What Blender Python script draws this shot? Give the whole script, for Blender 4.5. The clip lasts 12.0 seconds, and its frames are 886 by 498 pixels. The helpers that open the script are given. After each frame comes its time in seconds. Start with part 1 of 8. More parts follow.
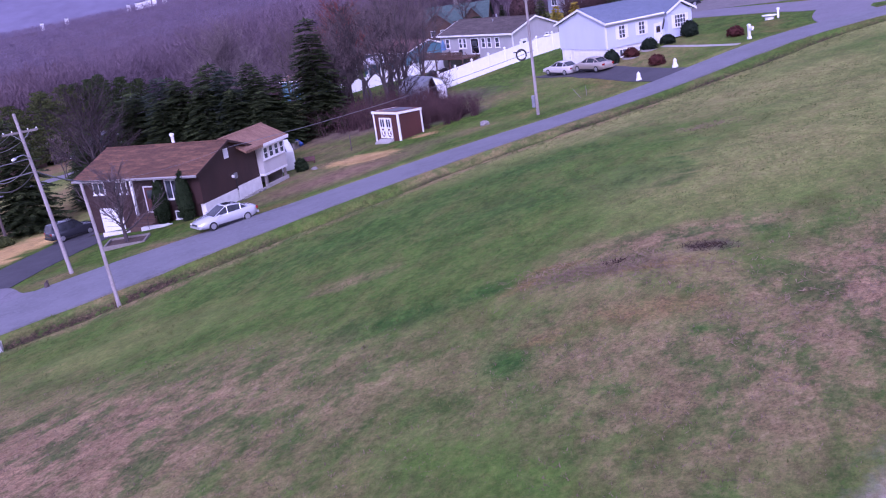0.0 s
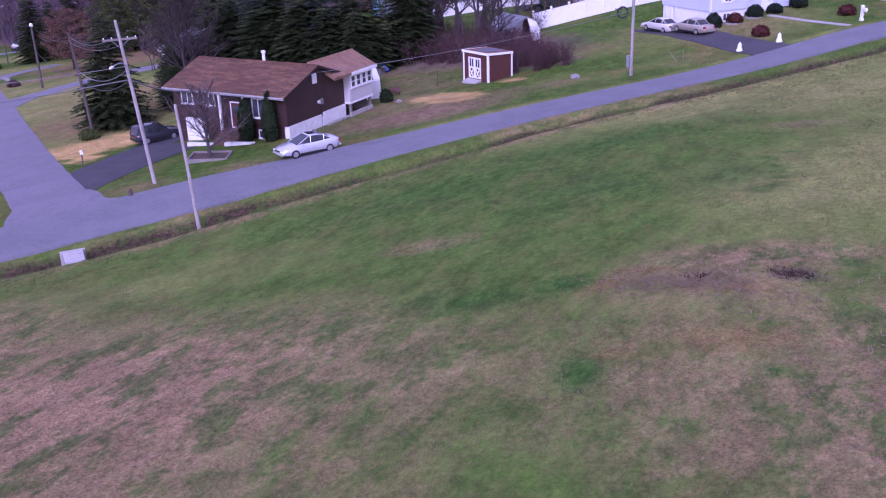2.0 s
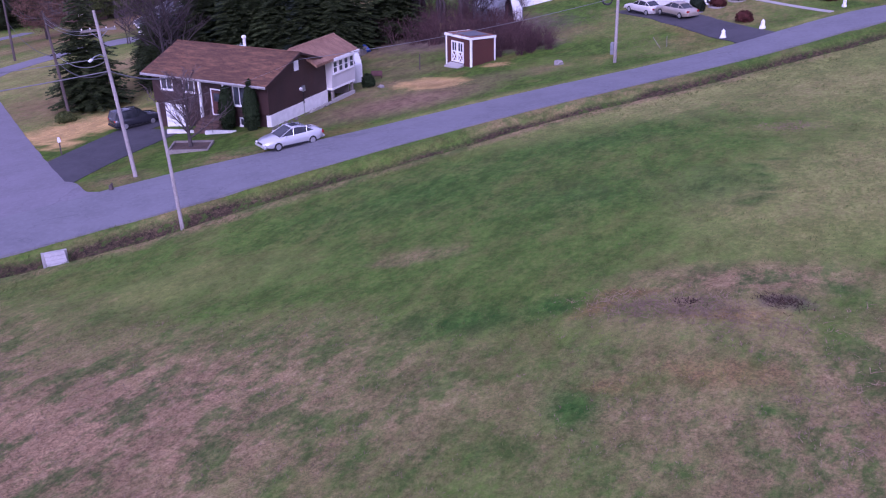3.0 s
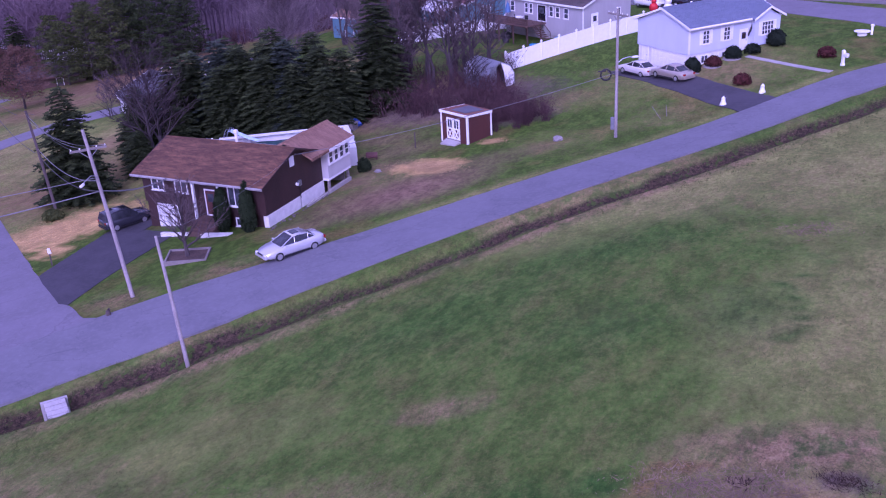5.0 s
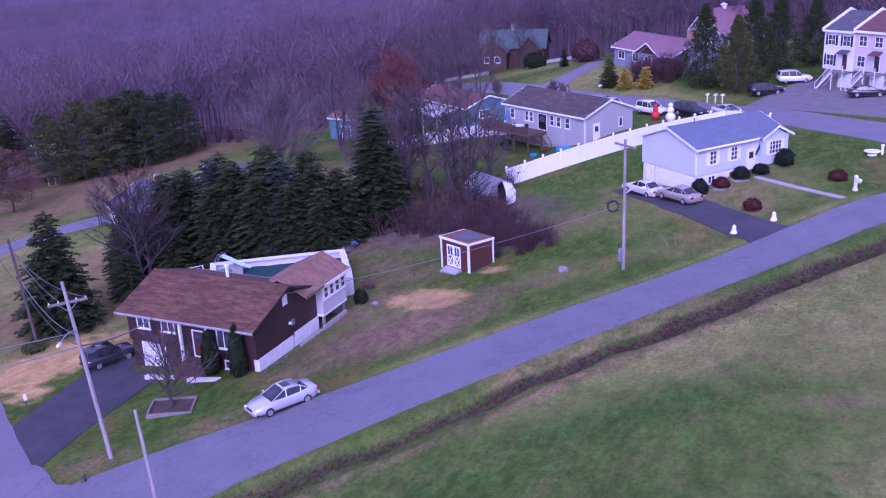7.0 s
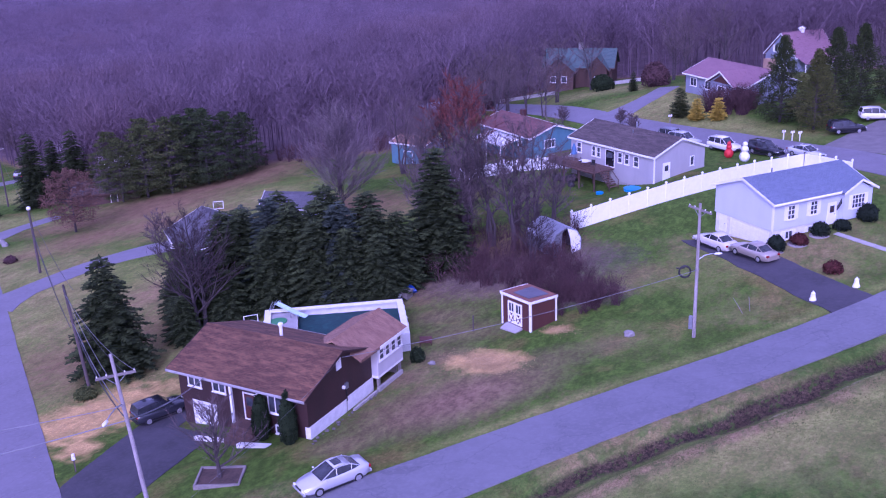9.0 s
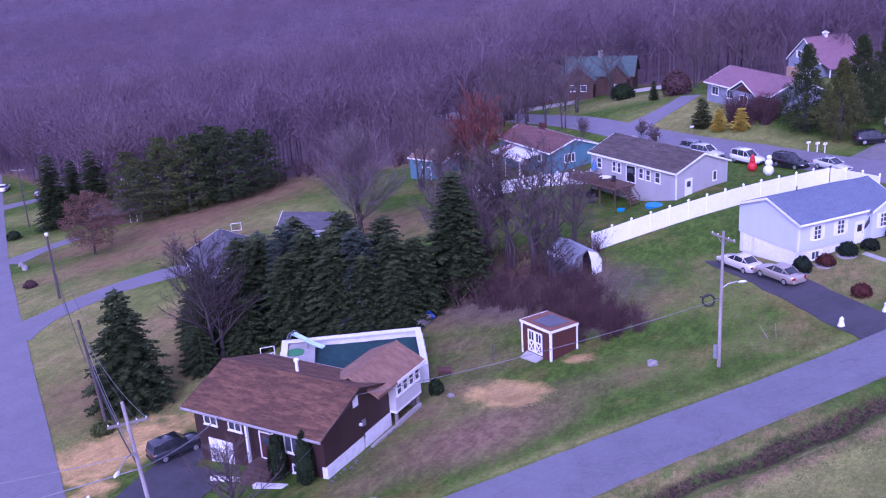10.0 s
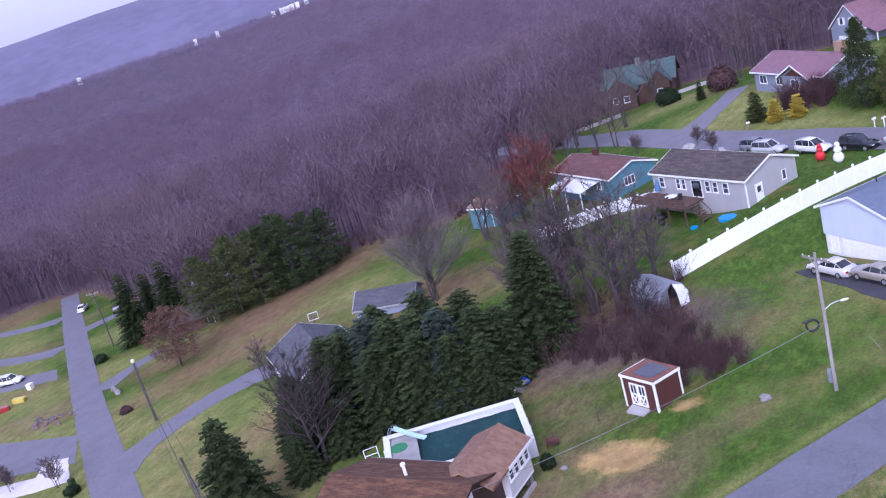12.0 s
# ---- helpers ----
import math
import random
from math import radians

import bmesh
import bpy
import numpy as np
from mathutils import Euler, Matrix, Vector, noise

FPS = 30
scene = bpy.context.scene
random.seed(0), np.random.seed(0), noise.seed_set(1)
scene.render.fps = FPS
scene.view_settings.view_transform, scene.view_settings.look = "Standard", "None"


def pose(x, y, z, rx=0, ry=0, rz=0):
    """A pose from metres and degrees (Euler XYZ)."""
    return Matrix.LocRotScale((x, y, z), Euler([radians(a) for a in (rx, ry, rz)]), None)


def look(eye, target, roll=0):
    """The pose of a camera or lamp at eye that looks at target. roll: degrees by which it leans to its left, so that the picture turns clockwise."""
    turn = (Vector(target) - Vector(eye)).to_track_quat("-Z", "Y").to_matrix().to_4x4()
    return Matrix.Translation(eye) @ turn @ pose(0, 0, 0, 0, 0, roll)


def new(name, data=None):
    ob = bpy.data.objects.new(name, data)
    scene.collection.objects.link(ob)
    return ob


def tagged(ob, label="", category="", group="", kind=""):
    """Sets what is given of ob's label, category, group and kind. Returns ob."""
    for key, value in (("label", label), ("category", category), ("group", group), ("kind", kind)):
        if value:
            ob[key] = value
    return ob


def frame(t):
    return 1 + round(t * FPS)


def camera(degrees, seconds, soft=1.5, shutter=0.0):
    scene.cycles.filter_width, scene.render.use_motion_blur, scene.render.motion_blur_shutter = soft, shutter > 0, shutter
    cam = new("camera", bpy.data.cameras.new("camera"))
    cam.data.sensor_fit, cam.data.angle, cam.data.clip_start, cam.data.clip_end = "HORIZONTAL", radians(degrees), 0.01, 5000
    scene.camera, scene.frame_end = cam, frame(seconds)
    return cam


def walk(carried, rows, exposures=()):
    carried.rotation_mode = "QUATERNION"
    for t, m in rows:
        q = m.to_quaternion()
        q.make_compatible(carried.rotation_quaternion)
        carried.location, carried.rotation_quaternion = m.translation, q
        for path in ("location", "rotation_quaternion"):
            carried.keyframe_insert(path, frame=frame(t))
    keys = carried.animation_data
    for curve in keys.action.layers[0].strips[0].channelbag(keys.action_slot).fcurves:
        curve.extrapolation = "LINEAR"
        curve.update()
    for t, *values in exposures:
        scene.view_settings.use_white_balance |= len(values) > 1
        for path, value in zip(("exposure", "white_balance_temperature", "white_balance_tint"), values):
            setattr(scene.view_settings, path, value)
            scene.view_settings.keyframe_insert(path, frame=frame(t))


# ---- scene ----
# Camera: a small drone that climbs over a field towards a row of houses.
cam = camera(48.9, 12.0, soft=1.15)
PATH = [
    (0, (47.414, -60.843, 16.752), (46.620, -59.099, 16.180), -8.20),
    (0.2, (47.309, -60.908, 16.811), (46.479, -59.163, 16.295), -4.10),
    (0.5, (47.138, -60.768, 16.879), (46.262, -59.044, 16.368), -2.30),
    (1, (47.007, -60.588, 17.647), (46.123, -58.857, 17.175), -0.00),
    (1.5, (46.810, -60.611, 18.553), (45.930, -58.923, 17.939), -1.20),
    (2, (46.473, -60.636, 19.517), (45.583, -59.000, 18.789), -1.90),
    (2.5, (46.059, -60.486, 20.541), (45.191, -58.861, 19.762), -1.80),
    (3, (45.463, -59.938, 21.832), (44.632, -58.309, 21.024), -1.10),
    (3.2, (45.241, -59.768, 22.251), (44.430, -58.130, 21.440), -0.70),
    (4.8, (42.089, -56.830, 26.763), (41.312, -55.163, 25.975), -1.90),
    (5, (41.933, -56.496, 26.899), (41.131, -54.842, 26.111), -3.20),
    (5.5, (41.311, -55.141, 28.070), (40.491, -53.514, 27.247), -4.50),
    (6, (40.629, -53.959, 28.868), (39.808, -52.290, 28.133), -2.10),
    (6.5, (40.081, -52.727, 29.626), (39.272, -51.031, 28.941), -2.40),
    (7, (39.429, -51.657, 30.486), (38.621, -49.949, 29.832), -2.80),
    (7.2, (39.220, -51.279, 30.595), (38.394, -49.576, 29.949), -3.40),
    (8.8, (37.884, -47.975, 33.868), (36.979, -46.309, 33.231), -3.40),
    (9, (37.437, -47.659, 34.185), (36.522, -46.006, 33.530), -2.30),
    (9.5, (37.234, -46.597, 35.085), (36.270, -44.973, 34.427), -3.90),
    (10, (36.950, -45.606, 35.894), (35.993, -43.975, 35.243), -3.60),
    (10.5, (36.489, -44.732, 36.945), (35.530, -43.108, 36.278), -1.40),
    (11, (36.090, -43.827, 37.903), (35.138, -42.193, 37.252), -0.50),
    (11.5, (35.691, -42.943, 38.692), (34.778, -41.287, 38.039), -1.20),
    (11.7, (35.588, -43.023, 39.046), (34.601, -41.389, 38.449), -8.68),
    (11.8, (35.536, -43.064, 39.222), (34.506, -41.451, 38.639), -12.62),
    (12, (35.433, -43.144, 39.576), (34.357, -41.563, 38.991), -15.80),
]
walk(cam, [(t, look(eye, target, roll)) for t, eye, target, roll in PATH],
     [(0.0, -0.17, 4850, 63), (1.5, -0.2, 4850, 64), (3.0, -0.34, 4880, 62), (5.5, -0.43, 4680, 80), (7.0, -0.35, 4620, 75), (9.0, -0.22, 4560, 75), (9.5, -0.17, 4640, 68), (10.2, -0.13, 4590, 66), (11.0, -0.07, 4760, 54), (11.5, -0.04, 4820, 51), (12.0, 0.01, 4920, 31)])

# Overcast winter sky with one very soft sun.
SUN_ELEVATION, SUN_AZIMUTH = 33.0, 166.0
world = bpy.data.worlds.new("overcast")
scene.world = world
world.use_nodes = True
sky = world.node_tree.nodes.new("ShaderNodeTexSky")
sky.sky_type, sky.sun_disc = "NISHITA", False
sky.sun_elevation, sky.sun_rotation = radians(SUN_ELEVATION), radians(SUN_AZIMUTH)
sky.air_density, sky.dust_density, sky.ozone_density = 1.0, 4.0, 0.6
deck = world.node_tree.nodes.new("ShaderNodeMix")  # an even cloud deck over the clear sky
deck.data_type, deck.inputs[0].default_value, deck.inputs[7].default_value = "RGBA", 0.6, (4.75, 4.35, 4.3, 1)
world.node_tree.links.new(sky.outputs[0], deck.inputs[6])
world.node_tree.links.new(deck.outputs[2], world.node_tree.nodes["Background"].inputs[0])
world.node_tree.nodes["Background"].inputs[1].default_value = 0.23
sun = new("sun", bpy.data.lights.new("sun", "SUN"))
sun.data.energy, sun.data.angle, sun.data.color = 2.2, radians(32), (1.0, 0.97, 0.93)
sun.matrix_world = look((60 * math.sin(radians(SUN_AZIMUTH)), 60 * math.cos(radians(SUN_AZIMUTH)), 60 * math.tan(radians(SUN_ELEVATION))), (0, 0, 0))


# ---- materials ----
def nodes_of(name):
    m = bpy.data.materials.new(name)
    m.use_nodes = True
    return m, m.node_tree, m.node_tree.nodes["Principled BSDF"]


def noise_node(tree, vector, scale, detail=4.0, rough=0.55):
    n = tree.nodes.new("ShaderNodeTexNoise")
    n.inputs["Scale"].default_value, n.inputs["Detail"].default_value, n.inputs["Roughness"].default_value = scale, detail, rough
    tree.links.new(vector, n.inputs["Vector"])
    return n.outputs["Fac"]


def ramp(tree, fac, low, high):
    n = tree.nodes.new("ShaderNodeMapRange")
    n.inputs["From Min"].default_value, n.inputs["From Max"].default_value = low, high
    tree.links.new(fac, n.inputs["Value"])
    return n.outputs["Result"]


def mix(tree, fac, a, b, blend="MIX"):
    n = tree.nodes.new("ShaderNodeMix")
    n.data_type, n.blend_type = "RGBA", blend
    for socket, value in ((n.inputs[0], fac), (n.inputs[6], a), (n.inputs[7], b)):
        if isinstance(value, (int, float)):
            socket.default_value = value
        elif isinstance(value, tuple):
            socket.default_value = (*value[:3], 1)
        else:
            tree.links.new(value, socket)
    return n.outputs[2]


def maths(tree, op, a, b=0.0):
    n = tree.nodes.new("ShaderNodeMath")
    n.operation = op
    for socket, value in ((n.inputs[0], a), (n.inputs[1], b)):
        if isinstance(value, (int, float)):
            socket.default_value = value
        else:
            tree.links.new(value, socket)
    return n.outputs[0]


def bump(tree, shader, height, strength, distance):
    n = tree.nodes.new("ShaderNodeBump")
    n.inputs["Strength"].default_value, n.inputs["Distance"].default_value = strength, distance
    tree.links.new(height, n.inputs["Height"])
    tree.links.new(n.outputs[0], shader.inputs["Normal"])


def place(tree, stretch=(1, 1, 1), space="Object"):
    c = tree.nodes.new("ShaderNodeTexCoord")
    m = tree.nodes.new("ShaderNodeMapping")
    m.inputs["Scale"].default_value = stretch
    tree.links.new(c.outputs[space], m.inputs["Vector"])
    return m.outputs[0]


def surface(name, colour, dark, rough=0.8, metal=0.0, grain=8.0, patch=0.6, relief=0.2, depth=0.02, stretch=(1, 1, 1), vary=0.0, third=None):
    """A worn surface: fine grain and large patches between two colours, with bump; vary: by piece."""
    m, tree, shader = nodes_of(name)
    v = place(tree, stretch)
    fine, large = noise_node(tree, v, grain, 6), noise_node(tree, v, patch, 3)
    both = maths(tree, "ADD", maths(tree, "MULTIPLY", fine, 0.5), maths(tree, "MULTIPLY", large, 0.5))
    c = mix(tree, ramp(tree, both, 0.36, 0.64), colour, dark)
    if third:
        c = mix(tree, ramp(tree, noise_node(tree, v, patch * 2.3, 5, 0.65), 0.52, 0.66), c, third)
    if vary:
        info = tree.nodes.new("ShaderNodeObjectInfo")
        hsv = tree.nodes.new("ShaderNodeHueSaturation")
        tree.links.new(ramp(tree, info.outputs["Random"], 0, 1), hsv.inputs["Value"])
        hsv.inputs["Value"].links[0].from_node.inputs["To Min"].default_value = 1 - vary
        hsv.inputs["Value"].links[0].from_node.inputs["To Max"].default_value = 1 + vary
        tree.links.new(c, hsv.inputs["Color"])
        c = hsv.outputs[0]
    tree.links.new(c, shader.inputs["Base Color"])
    shader.inputs["Roughness"].default_value, shader.inputs["Metallic"].default_value = rough, metal
    if relief:
        bump(tree, shader, fine, relief, depth)
    return m


def island(name, colour, dark, rough=0.9, spread=None):
    """Foliage and twigs: each leaf, spray or twig takes its own shade between two colours."""
    m, tree, shader = nodes_of(name)
    geo = tree.nodes.new("ShaderNodeNewGeometry")
    large = noise_node(tree, place(tree), spread or 0.5, 3)
    c = mix(tree, geo.outputs["Random Per Island"], colour, dark)
    c = mix(tree, ramp(tree, large, 0.35, 0.65), c, mix(tree, 0.45, c, tuple(k * 0.55 for k in dark)))
    tree.links.new(c, shader.inputs["Base Color"])
    shader.inputs["Roughness"].default_value = rough
    shader.inputs["Specular IOR Level"].default_value = 0.12
    return m


def wood_mass(name, colour, dark, warm=(0.165, 0.110, 0.118)):
    """Massed bare crowns: each tree has its own tone, over broad drifts of colour."""
    m, tree, shader = nodes_of(name)
    v = place(tree, (1, 1, 0.5))
    drift = noise_node(tree, v, 0.012, 3, 0.6)
    geo = tree.nodes.new("ShaderNodeNewGeometry")
    tone = tree.nodes.new("ShaderNodeAttribute")
    tone.attribute_name = "tone"
    c = mix(tree, tone.outputs["Fac"], colour, dark)
    c = mix(tree, maths(tree, "MULTIPLY", geo.outputs["Random Per Island"], 0.30), c, dark)
    c = mix(tree, ramp(tree, drift, 0.50, 0.68), c, mix(tree, 0.5, c, warm))
    tree.links.new(c, shader.inputs["Base Color"])
    shader.inputs["Roughness"].default_value = 0.95
    shader.inputs["Specular IOR Level"].default_value = 0.1
    return m


def siding(name, colour, dark, lap=0.12, rough=0.6):
    """Horizontal lap boards, with a shadow-line relief at each lap."""
    m, tree, shader = nodes_of(name)
    v = place(tree)
    xyz = tree.nodes.new("ShaderNodeSeparateXYZ")
    tree.links.new(v, xyz.inputs[0])
    saw = maths(tree, "FRACT", maths(tree, "DIVIDE", xyz.outputs[2], lap))
    stain = noise_node(tree, place(tree, (0.8, 0.8, 0.25)), 1.2, 5)
    c = mix(tree, ramp(tree, stain, 0.35, 0.75), colour, dark)
    c = mix(tree, ramp(tree, noise_node(tree, v, 14, 3), 0.3, 0.9), c, mix(tree, 0.5, c, dark))
    tree.links.new(c, shader.inputs["Base Color"])
    shader.inputs["Roughness"].default_value = rough
    bump(tree, shader, saw, 0.5, 0.012)
    return m


def shingles(name, colour, dark, streak):
    """Asphalt shingles: courses and tabs, weathered patches and streaks down the slope."""
    m, tree, shader = nodes_of(name)
    v = place(tree)
    brick = tree.nodes.new("ShaderNodeTexBrick")
    brick.inputs["Scale"].default_value = 1.0
    brick.inputs["Brick Width"].default_value, brick.inputs["Row Height"].default_value, brick.inputs["Mortar Size"].default_value = 0.33, 0.14, 0.012
    brick.inputs["Color1"].default_value, brick.inputs["Color2"].default_value, brick.inputs["Mortar"].default_value = (*colour, 1), (*dark, 1), (*[k * 0.6 for k in dark], 1)
    tree.links.new(v, brick.inputs["Vector"])
    worn = noise_node(tree, place(tree, (0.40, 1.2, 1.2)), 1.7, 7, 0.72)
    c = mix(tree, maths(tree, "MULTIPLY", ramp(tree, worn, 0.45, 0.68), 0.7), brick.outputs[0], streak)
    c = mix(tree, ramp(tree, noise_node(tree, v, 0.35, 3), 0.35, 0.7), c, mix(tree, 0.5, c, dark))
    tree.links.new(c, shader.inputs["Base Color"])
    shader.inputs["Roughness"].default_value = 0.92
    bump(tree, shader, brick.outputs["Fac"], 0.35, 0.01)
    return m


def paint(name, colour, rough=0.35, metal=0.0, coat=0.0, dirt=0.12):
    m, tree, shader = nodes_of(name)
    stain = noise_node(tree, place(tree), 2.2, 6)
    tree.links.new(mix(tree, ramp(tree, stain, 0.4, 0.8), colour, tuple(k * (1 - dirt * 2) for k in colour)), shader.inputs["Base Color"])
    shader.inputs["Roughness"].default_value, shader.inputs["Metallic"].default_value, shader.inputs["Coat Weight"].default_value = rough, metal, coat
    return m


def ground_material():
    """Grass, dead grass, bare soil, straw, leaf litter and far woods, spread by the ground's own cover layers."""
    m, tree, shader = nodes_of("ground_cover")
    v = place(tree)
    cover = {}
    for key in ("dead", "soil", "straw", "litter", "lawn", "dark_ground", "woods", "ditch", "lush", "ochre", "tan", "track"):
        n = tree.nodes.new("ShaderNodeAttribute")
        n.attribute_name = key
        cover[key] = n.outputs["Fac"]
    blades = noise_node(tree, place(tree, (1, 1, 1)), 9.0, 8, 0.7)
    tuft = noise_node(tree, place(tree, (1.0, 0.55, 1.0)), 1.9, 7, 0.68)
    broad = noise_node(tree, place(tree, (1.0, 0.6, 1.0)), 0.16, 6, 0.6)
    clump = noise_node(tree, place(tree, (1.0, 0.7, 1.0)), 4.2, 6, 0.75)
    fleck = noise_node(tree, v, 17.0, 5, 0.75)
    grass = mix(tree, ramp(tree, tuft, 0.36, 0.64), (0.094, 0.158, 0.026), (0.062, 0.118, 0.018))
    grass = mix(tree, ramp(tree, broad, 0.55, 0.80), grass, mix(tree, ramp(tree, tuft, 0.40, 0.60), (0.165, 0.170, 0.042), (0.098, 0.130, 0.028)))
    grass = mix(tree, maths(tree, "MULTIPLY", ramp(tree, clump, 0.50, 0.68), 0.38), grass, (0.200, 0.192, 0.055))
    grass = mix(tree, maths(tree, "MULTIPLY", ramp(tree, fleck, 0.50, 0.66), 0.38), grass, (0.030, 0.056, 0.014))
    grass = mix(tree, maths(tree, "MULTIPLY", ramp(tree, noise_node(tree, place(tree, (1.0, 0.5, 1.0)), 0.6, 6, 0.68), 0.47, 0.66), 0.42), grass, mix(tree, ramp(tree, blades, 0.42, 0.58), (0.225, 0.165, 0.070), (0.105, 0.105, 0.030)))
    dry = mix(tree, ramp(tree, blades, 0.42, 0.58), (0.345, 0.225, 0.120), (0.180, 0.122, 0.064))
    dry = mix(tree, maths(tree, "MULTIPLY", ramp(tree, clump, 0.50, 0.62), 0.7), dry, (0.370, 0.262, 0.148))
    bleached = mix(tree, ramp(tree, clump, 0.42, 0.58), (0.310, 0.292, 0.098), (0.200, 0.222, 0.060))
    bleached = mix(tree, maths(tree, "MULTIPLY", ramp(tree, fleck, 0.50, 0.66), 0.40), bleached, (0.085, 0.085, 0.036))
    dry = mix(tree, ramp(tree, noise_node(tree, place(tree, (1.0, 0.6, 1.0)), 0.7, 6, 0.7), 0.47, 0.58), dry, mix(tree, ramp(tree, clump, 0.4, 0.6), (0.062, 0.092, 0.026), (0.150, 0.140, 0.056)))
    dry = mix(tree, maths(tree, "MULTIPLY", ramp(tree, fleck, 0.54, 0.66), 0.45), dry, (0.050, 0.044, 0.032))
    grit = maths(tree, "ADD", maths(tree, "MULTIPLY", maths(tree, "SUBTRACT", tuft, 0.5), 1.6), maths(tree, "MULTIPLY", maths(tree, "SUBTRACT", blades, 0.5), 0.9))

    def over(base, key, top, sharp=0.28):
        edge = maths(tree, "ADD", cover[key], maths(tree, "MULTIPLY", grit, 0.48))
        return mix(tree, maths(tree, "MULTIPLY", ramp(tree, edge, 0.5 - sharp, 0.5 + sharp), ramp(tree, cover[key], 0.02, 0.12)), base, top)

    lawn = mix(tree, ramp(tree, tuft, 0.42, 0.58), (0.080, 0.138, 0.018), (0.052, 0.094, 0.013))
    lawn = mix(tree, ramp(tree, noise_node(tree, v, 0.22, 5), 0.52, 0.70), lawn, mix(tree, ramp(tree, clump, 0.4, 0.6), (0.180, 0.145, 0.046), (0.112, 0.116, 0.030)))
    lawn = mix(tree, maths(tree, "MULTIPLY", ramp(tree, fleck, 0.54, 0.64), 0.45), lawn, (0.034, 0.058, 0.014))
    c = over(grass, "lawn", lawn)
    c = over(c, "tan", bleached, 0.45)
    c = over(c, "dead", dry, 0.4)
    litter = mix(tree, ramp(tree, blades, 0.3, 0.7), (0.255, 0.160, 0.085), (0.150, 0.100, 0.056))
    c = over(c, "litter", litter)
    c = over(c, "lush", mix(tree, ramp(tree, tuft, 0.42, 0.58), (0.038, 0.112, 0.016), (0.024, 0.078, 0.011)), 0.32)
    c = over(c, "ochre", mix(tree, ramp(tree, blades, 0.42, 0.58), (0.26, 0.145, 0.055), (0.13, 0.085, 0.038)), 0.4)
    earth = mix(tree, ramp(tree, tuft, 0.40, 0.60), (0.255, 0.165, 0.102), (0.165, 0.112, 0.068))
    c = over(c, "soil", earth, 0.45)
    mud = mix(tree, ramp(tree, clump, 0.42, 0.60), (0.026, 0.021, 0.015), (0.088, 0.062, 0.036))
    mud = mix(tree, ramp(tree, fleck, 0.56, 0.66), mud, (0.19, 0.12, 0.085))
    mud = mix(tree, ramp(tree, tuft, 0.52, 0.60), mud, (0.052, 0.084, 0.018))
    c = over(c, "ditch", mud, 0.22)
    hay = mix(tree, ramp(tree, blades, 0.35, 0.62), (0.66, 0.46, 0.18), (0.44, 0.28, 0.10))
    c = over(c, "straw", hay)
    c = over(c, "dark_ground", mix(tree, ramp(tree, blades, 0.35, 0.65), (0.072, 0.050, 0.046), (0.19, 0.145, 0.12)))
    c = over(c, "track", mix(tree, ramp(tree, clump, 0.38, 0.62), (0.40, 0.33, 0.28), (0.25, 0.19, 0.14)), 0.4)
    crowns = mix(tree, ramp(tree, noise_node(tree, v, 0.11, 6, 0.62), 0.36, 0.64), (0.130, 0.096, 0.126), (0.086, 0.063, 0.084))
    c = mix(tree, cover["woods"], c, crowns)
    speckle = maths(tree, "ADD", maths(tree, "MULTIPLY", ramp(tree, noise_node(tree, place(tree, (1.0, 0.8, 1.0)), 3.4, 9, 0.82), 0.34, 0.66), 0.62), 0.69)
    patches = maths(tree, "ADD", maths(tree, "MULTIPLY", ramp(tree, noise_node(tree, place(tree, (1.0, 0.6, 1.0)), 0.75, 5, 0.6), 0.36, 0.64), 0.34), 0.84)
    c = mix(tree, 1.0, c, maths(tree, "MULTIPLY", speckle, patches), "MULTIPLY")
    tree.links.new(c, shader.inputs["Base Color"])
    shader.inputs["Roughness"].default_value = 0.95
    shader.inputs["Specular IOR Level"].default_value = 0.1
    bump(tree, shader, maths(tree, "ADD", blades, clump), 0.6, 0.06)
    return m


def asphalt(name, colour, dark, crack=True):
    m, tree, shader = nodes_of(name)
    v = place(tree)
    grain = noise_node(tree, v, 30, 4)
    c = mix(tree, ramp(tree, noise_node(tree, v, 0.35, 6, 0.6), 0.38, 0.64), colour, dark)
    c = mix(tree, ramp(tree, noise_node(tree, v, 3.0, 6, 0.65), 0.46, 0.80), c, tuple(k * 1.14 for k in colour))
    if crack:
        cell = tree.nodes.new("ShaderNodeTexVoronoi")
        cell.feature = "DISTANCE_TO_EDGE"
        cell.inputs["Scale"].default_value = 0.28
        warp = noise_node(tree, v, 1.3, 4)
        add = tree.nodes.new("ShaderNodeVectorMath")
        add.operation = "MULTIPLY_ADD"
        tree.links.new(warp, add.inputs[0])
        add.inputs[1].default_value = (1.6, 1.6, 0)
        tree.links.new(v, add.inputs[2])
        tree.links.new(add.outputs[0], cell.inputs["Vector"])
        line = maths(tree, "LESS_THAN", cell.outputs["Distance"], 0.008)
        c = mix(tree, maths(tree, "MULTIPLY", line, 0.28), c, tuple(k * 0.5 for k in dark))
    tree.links.new(c, shader.inputs["Base Color"])
    shader.inputs["Roughness"].default_value = 0.85
    bump(tree, shader, grain, 0.25, 0.01)
    return m


def glass_pane(name, tint=(0.04, 0.045, 0.055)):
    m, tree, shader = nodes_of(name)
    tree.links.new(mix(tree, ramp(tree, noise_node(tree, place(tree), 1.1, 2), 0.35, 0.65), tint, tuple(k * 2.6 for k in tint)), shader.inputs["Base Color"])
    shader.inputs["Roughness"].default_value, shader.inputs["Specular IOR Level"].default_value = 0.08, 0.7
    return m


